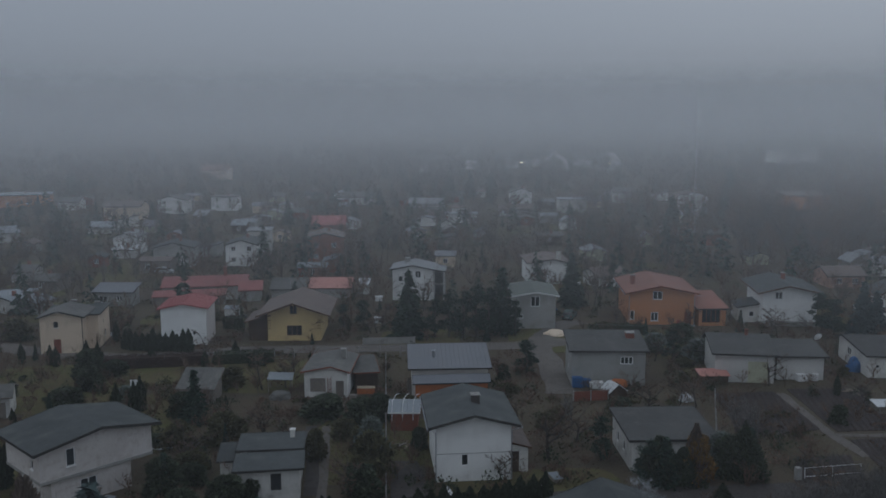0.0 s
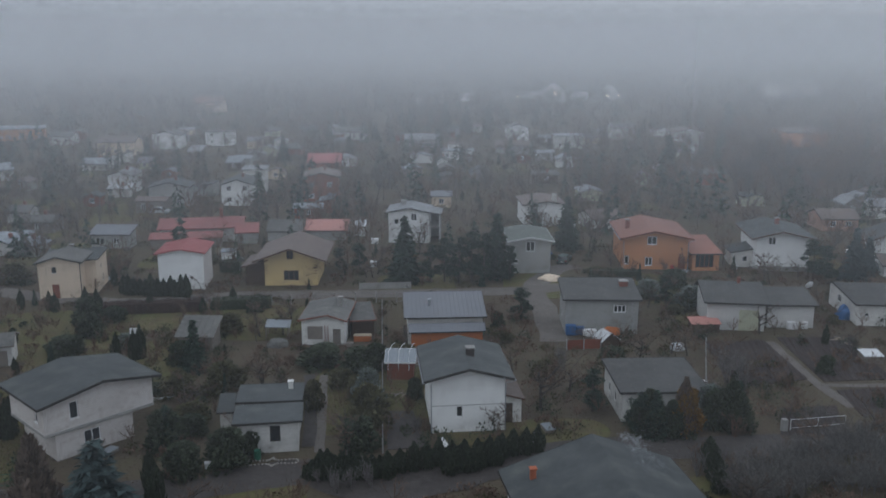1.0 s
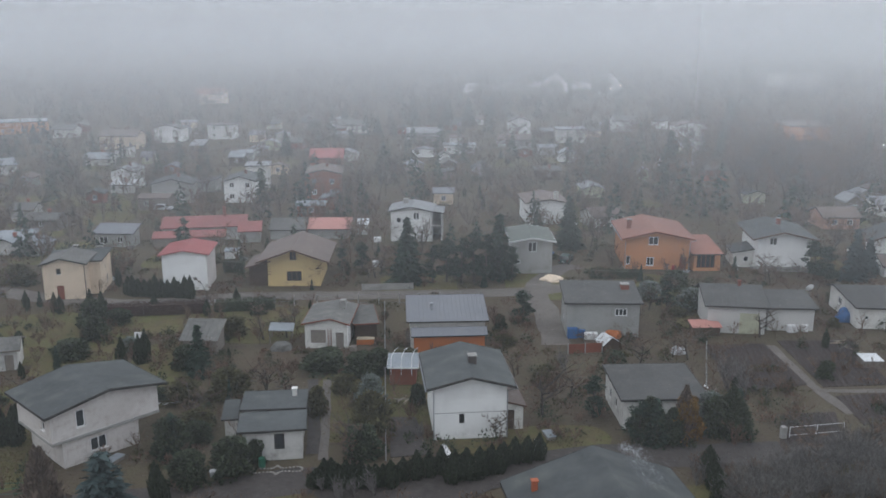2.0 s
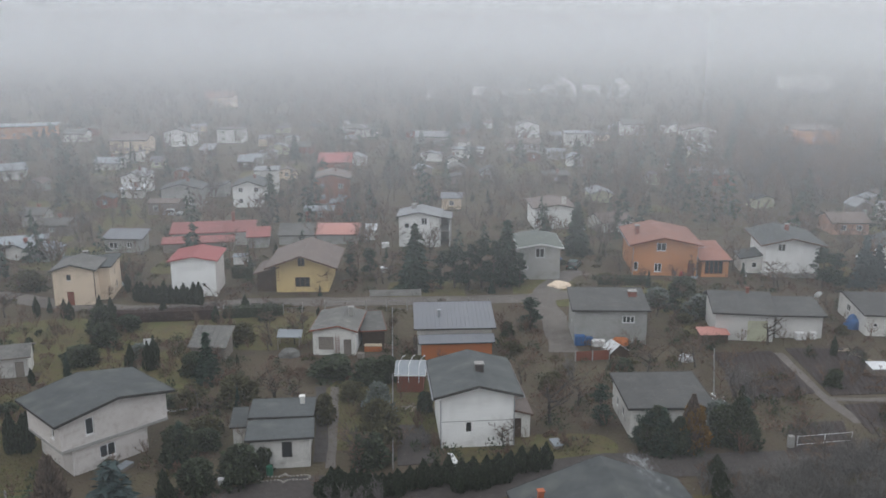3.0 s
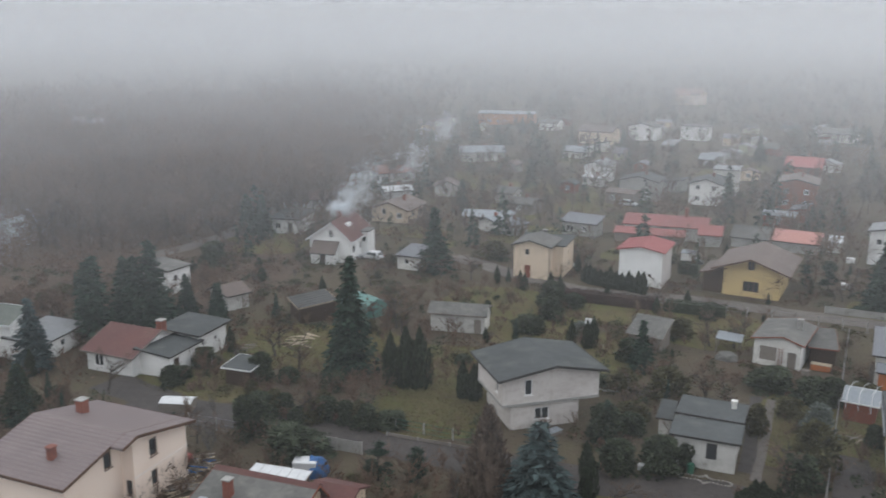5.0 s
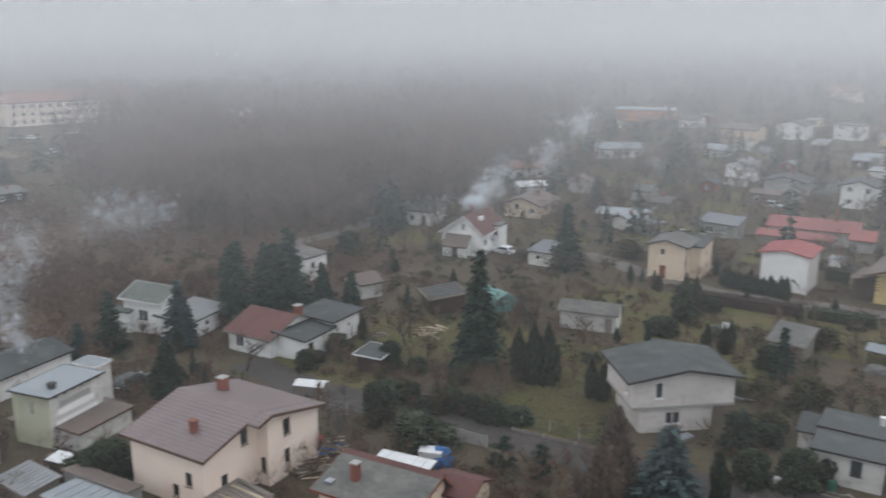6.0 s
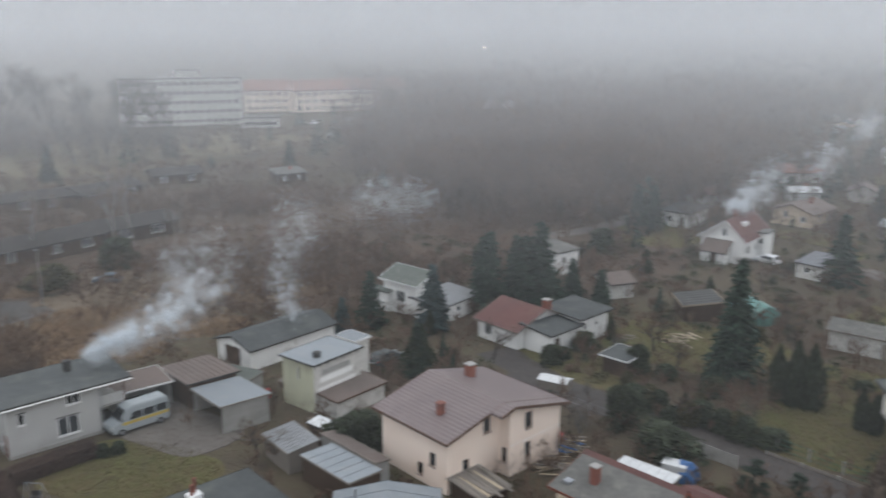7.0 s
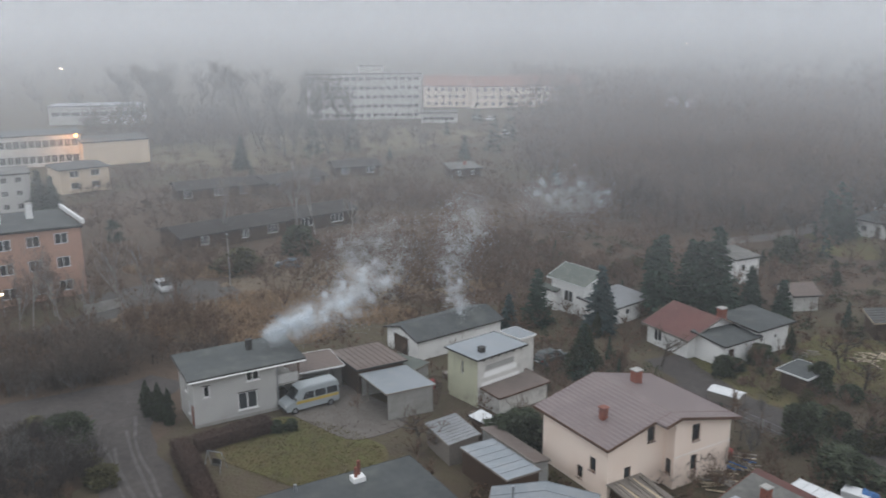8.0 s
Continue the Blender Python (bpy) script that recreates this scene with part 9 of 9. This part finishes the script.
# ring of white stones in the flower bed before the hut
bed = empty("stone_border", *(-25.63, 65.67), 0, 15, "border of pale stones round a small flower bed", "border")
rg = random.Random(4)
for k in range(46):
    a = k * math.tau / 46
    part("stone", box_bm(-0.1, -0.08, 0, 0.1, 0.08, 0.13, 0.03), STONE, bed, at=pose(1.7 * math.cos(a) + 0.5 * math.cos(3 * a), 0.62 * math.sin(a) + 0.18 * math.sin(5 * a), 0.03, rg.gauss(0, 8), rg.gauss(0, 8), rg.uniform(0, 180)))
# pipes and boards lying about
for q, tn, ln in (((-41.21, 77.53), 20, 3.6), ((-40.77, 77.63), 30, 3.2)):
    ob = part("pole", tube_bm([(-ln / 2, 0, 0.06), (ln / 2, 0, 0.09)], 0.06), TRIM_WHITE, None)
    ob.matrix_basis = pose(*q, 0, 0, 0, tn)
    tagged(ob, "white pole lying on the grass", "pole")
gp = part("plank", box_bm(-0.25, -1.8, 0, 0.25, 1.8, 0.12, 0.02), TRIM_WHITE, None)
gp.matrix_basis = pose(*(-11.52, 71.10), 0.05, 0, 0, 25)
tagged(gp, "white board lying by the white house", "board")


# odds and ends about the gardens
crate("box", "white plastic box among the shrubs", -33.87, 134.34, 1.2, 0.9, 0.8, 10, TRIM_WHITE)
crate("box", "white plastic box behind the pines", -37.84, 151.15, 1.3, 0.9, 0.8, 12, TRIM_WHITE)
house("garden_shed", "tiny white shed with pale roof", (-60.1, 134.6), (-58.0, 135.0), 1.6, 1.3, "shed_y", 0.2, 0.5, 0.15, 0.06, PLASTER_WHITE, R_PALE, TRIM_WHITE, category="shed", fascia=False)
tarp_heap("low heap under a cream tarpaulin", -5.3, 131.0, 1.7, 0.7, PLASTER_CREAM, 11)
crate("timber_stack", "stack of orange boards under a pale lid", -26.2, 98.1, 2.1, 0.9, 0.7, 10, WOOD_ORANGE, lid=WOOD_PALE, category="timber")
for k in range(3):
    plank_pile("old white window frames laid on the ground", 12.2 + 0.35 * k, 91.4 - 0.9 * k, 4, 1.8, 100, 20 + k, (TRIM_WHITE, WOOD_GREY))
for x, y in ((-4.54, 72.07), (-3.92, 72.4)):
    ob = part("post", box_bm(-0.08, -0.08, 0, 0.08, 0.08, 1.5, 0.01), TRIM_WHITE, None)
    ob.matrix_basis = pose(x, y, 0)
    tagged(ob, "white painted post beside the lane", "post")
odd = random.Random(77)
near_houses = [f for f in FOOT if 60 < f[0].inverted().translation.length < 175]
for k in range(64):
    inv, w, d = odd.choice(near_houses)
    q = inv.inverted() @ Vector((odd.uniform(-2.5, w + 2.5), odd.choice((-1.6, -1.1, d + 1.0)) + odd.uniform(-0.5, 0.4), 0))
    if not clear_of(q.x, q.y, 0.4) or (q - Vector((-75, 4, 0))).length < 13:
        continue
    turn, pick = odd.uniform(0, 180), k % 6
    if pick == 0:
        crate("tub", "pale plastic tub beside a garden house", q.x, q.y, odd.uniform(0.5, 0.9), 0.6, odd.uniform(0.35, 0.6), turn, TRIM_WHITE, category="tub")
    elif pick == 1:
        plank_pile("small pile of weathered boards beside a garden house", q.x, q.y, 5, odd.uniform(1.2, 2.2), turn, 40 + k, (WOOD_PALE, WOOD_GREY))
    elif pick == 2:
        barrel("dark rain barrel beside a garden house", q.x, q.y, odd.choice((BLUE, GREEN_PAINT, BLACK, RED_PLASTIC)), 0.3, 0.9)
    elif pick == 3:
        crate("crate", "old wooden crate beside a garden house", q.x, q.y, 0.8, 0.6, 0.6, turn, WOOD_GREY, category="crate")
    elif pick == 4:
        tarp_heap("small heap under a pale tarpaulin", q.x, q.y, odd.uniform(0.5, 0.9), 0.55, odd.choice((WHITE_SHEET, R_PALE, R_OLD)), 50 + k)
    else:
        crate("cold_frame", "low cold frame with a pale sheet lid", q.x, q.y, 1.6, 0.9, 0.35, turn, WOOD_GREY, lid=R_PALE, category="cold frame")


def street_lamp(label, x, y, h, lit=None):
    base = empty("street_lamp", x, y, 0, rnd.uniform(0, 360), label, "street lamp")
    part("pole", tube_bm([(0, 0, 0), (0, 0, h * 0.6), (0, 0, h)], [0.09, 0.07, 0.05], 8), CONCRETE, base)
    part("arm", tube_bm([(0, 0, h), (0.5, 0, h + 0.25), (1.0, 0, h + 0.3)], 0.035), STEEL, base)
    part("lamp_head", box_bm(0.8, -0.16, h + 0.22, 1.4, 0.16, h + 0.36, 0.04), STEEL if lit is None else lit, base)
    return base


street_lamp("unlit street lamp on a concrete pole", *(-124.30, -2.50), 7.0)
street_lamp("unlit street lamp on a concrete pole", *(-252.67, 55.93), 8.0)


def far_lamp(label, x, y, h, r, material):
    base = empty("street_lamp", x, y, 0, 0, label, "street lamp")
    part("pole", tube_bm([(0, 0, 0), (0, 0, h)], 0.1, 6), STEEL, base)
    bm = bmesh.new()
    bmesh.ops.create_uvsphere(bm, u_segments=8, v_segments=6, radius=r)
    bmesh.ops.translate(bm, vec=(0, 0, h), verts=bm.verts)
    part("globe", bm, material, base)
    return base


for q in (((-98.81, 570.87)), ((-90.58, 610.47)), ((-85.61, 603.29)), ((-45.79, 552.54)), ((-24.50, 583.56)), ((9.02, 549.13)), ((16.46, 563.17))):
    far_lamp("lit warm street lamp shining through the fog", *q, 6, 0.32, LAMP_FAR)
far_lamp("lit warm street lamp shining through the fog", *(81.92, 267.94), 6, 0.16, LAMP_FAR)
for q, r in ((((-498.29, 256.32)), 0.22), (((-494.06, 265.65)), 0.22), (((-293.54, 138.43)), 0.2), (((-521.36, -92.34)), 0.35), (((-116.96, -30.69)), 0.12)):
    far_lamp("lit white lamp shining through the fog", *q, 22 if r == 0.22 else 12 if r > 0.3 else 6 if r > 0.15 else 3, r, LAMP_FAR)
# sodium lamp on the school corner
far = empty("wall_lamp", *(-244.36, -41.45), 8.0, 0, "lit orange sodium lamp on the school wall", "lamp")
bm = bmesh.new()
bmesh.ops.create_uvsphere(bm, u_segments=10, v_segments=8, radius=0.45)
part("globe", bm, LAMP_WARM, far)
part("bracket", box_bm(-0.9, -0.05, -0.05, 0, 0.05, 0.05), STEEL, far)
glow = new("school_lamp_light", bpy.data.lights.new("school_lamp_light", "POINT"))
glow.data.energy, glow.data.color, glow.data.shadow_soft_size = 2500, (1.0, 0.45, 0.15), 0.5
glow.location = far.location + Vector((1.6, 0.2, 0.6))
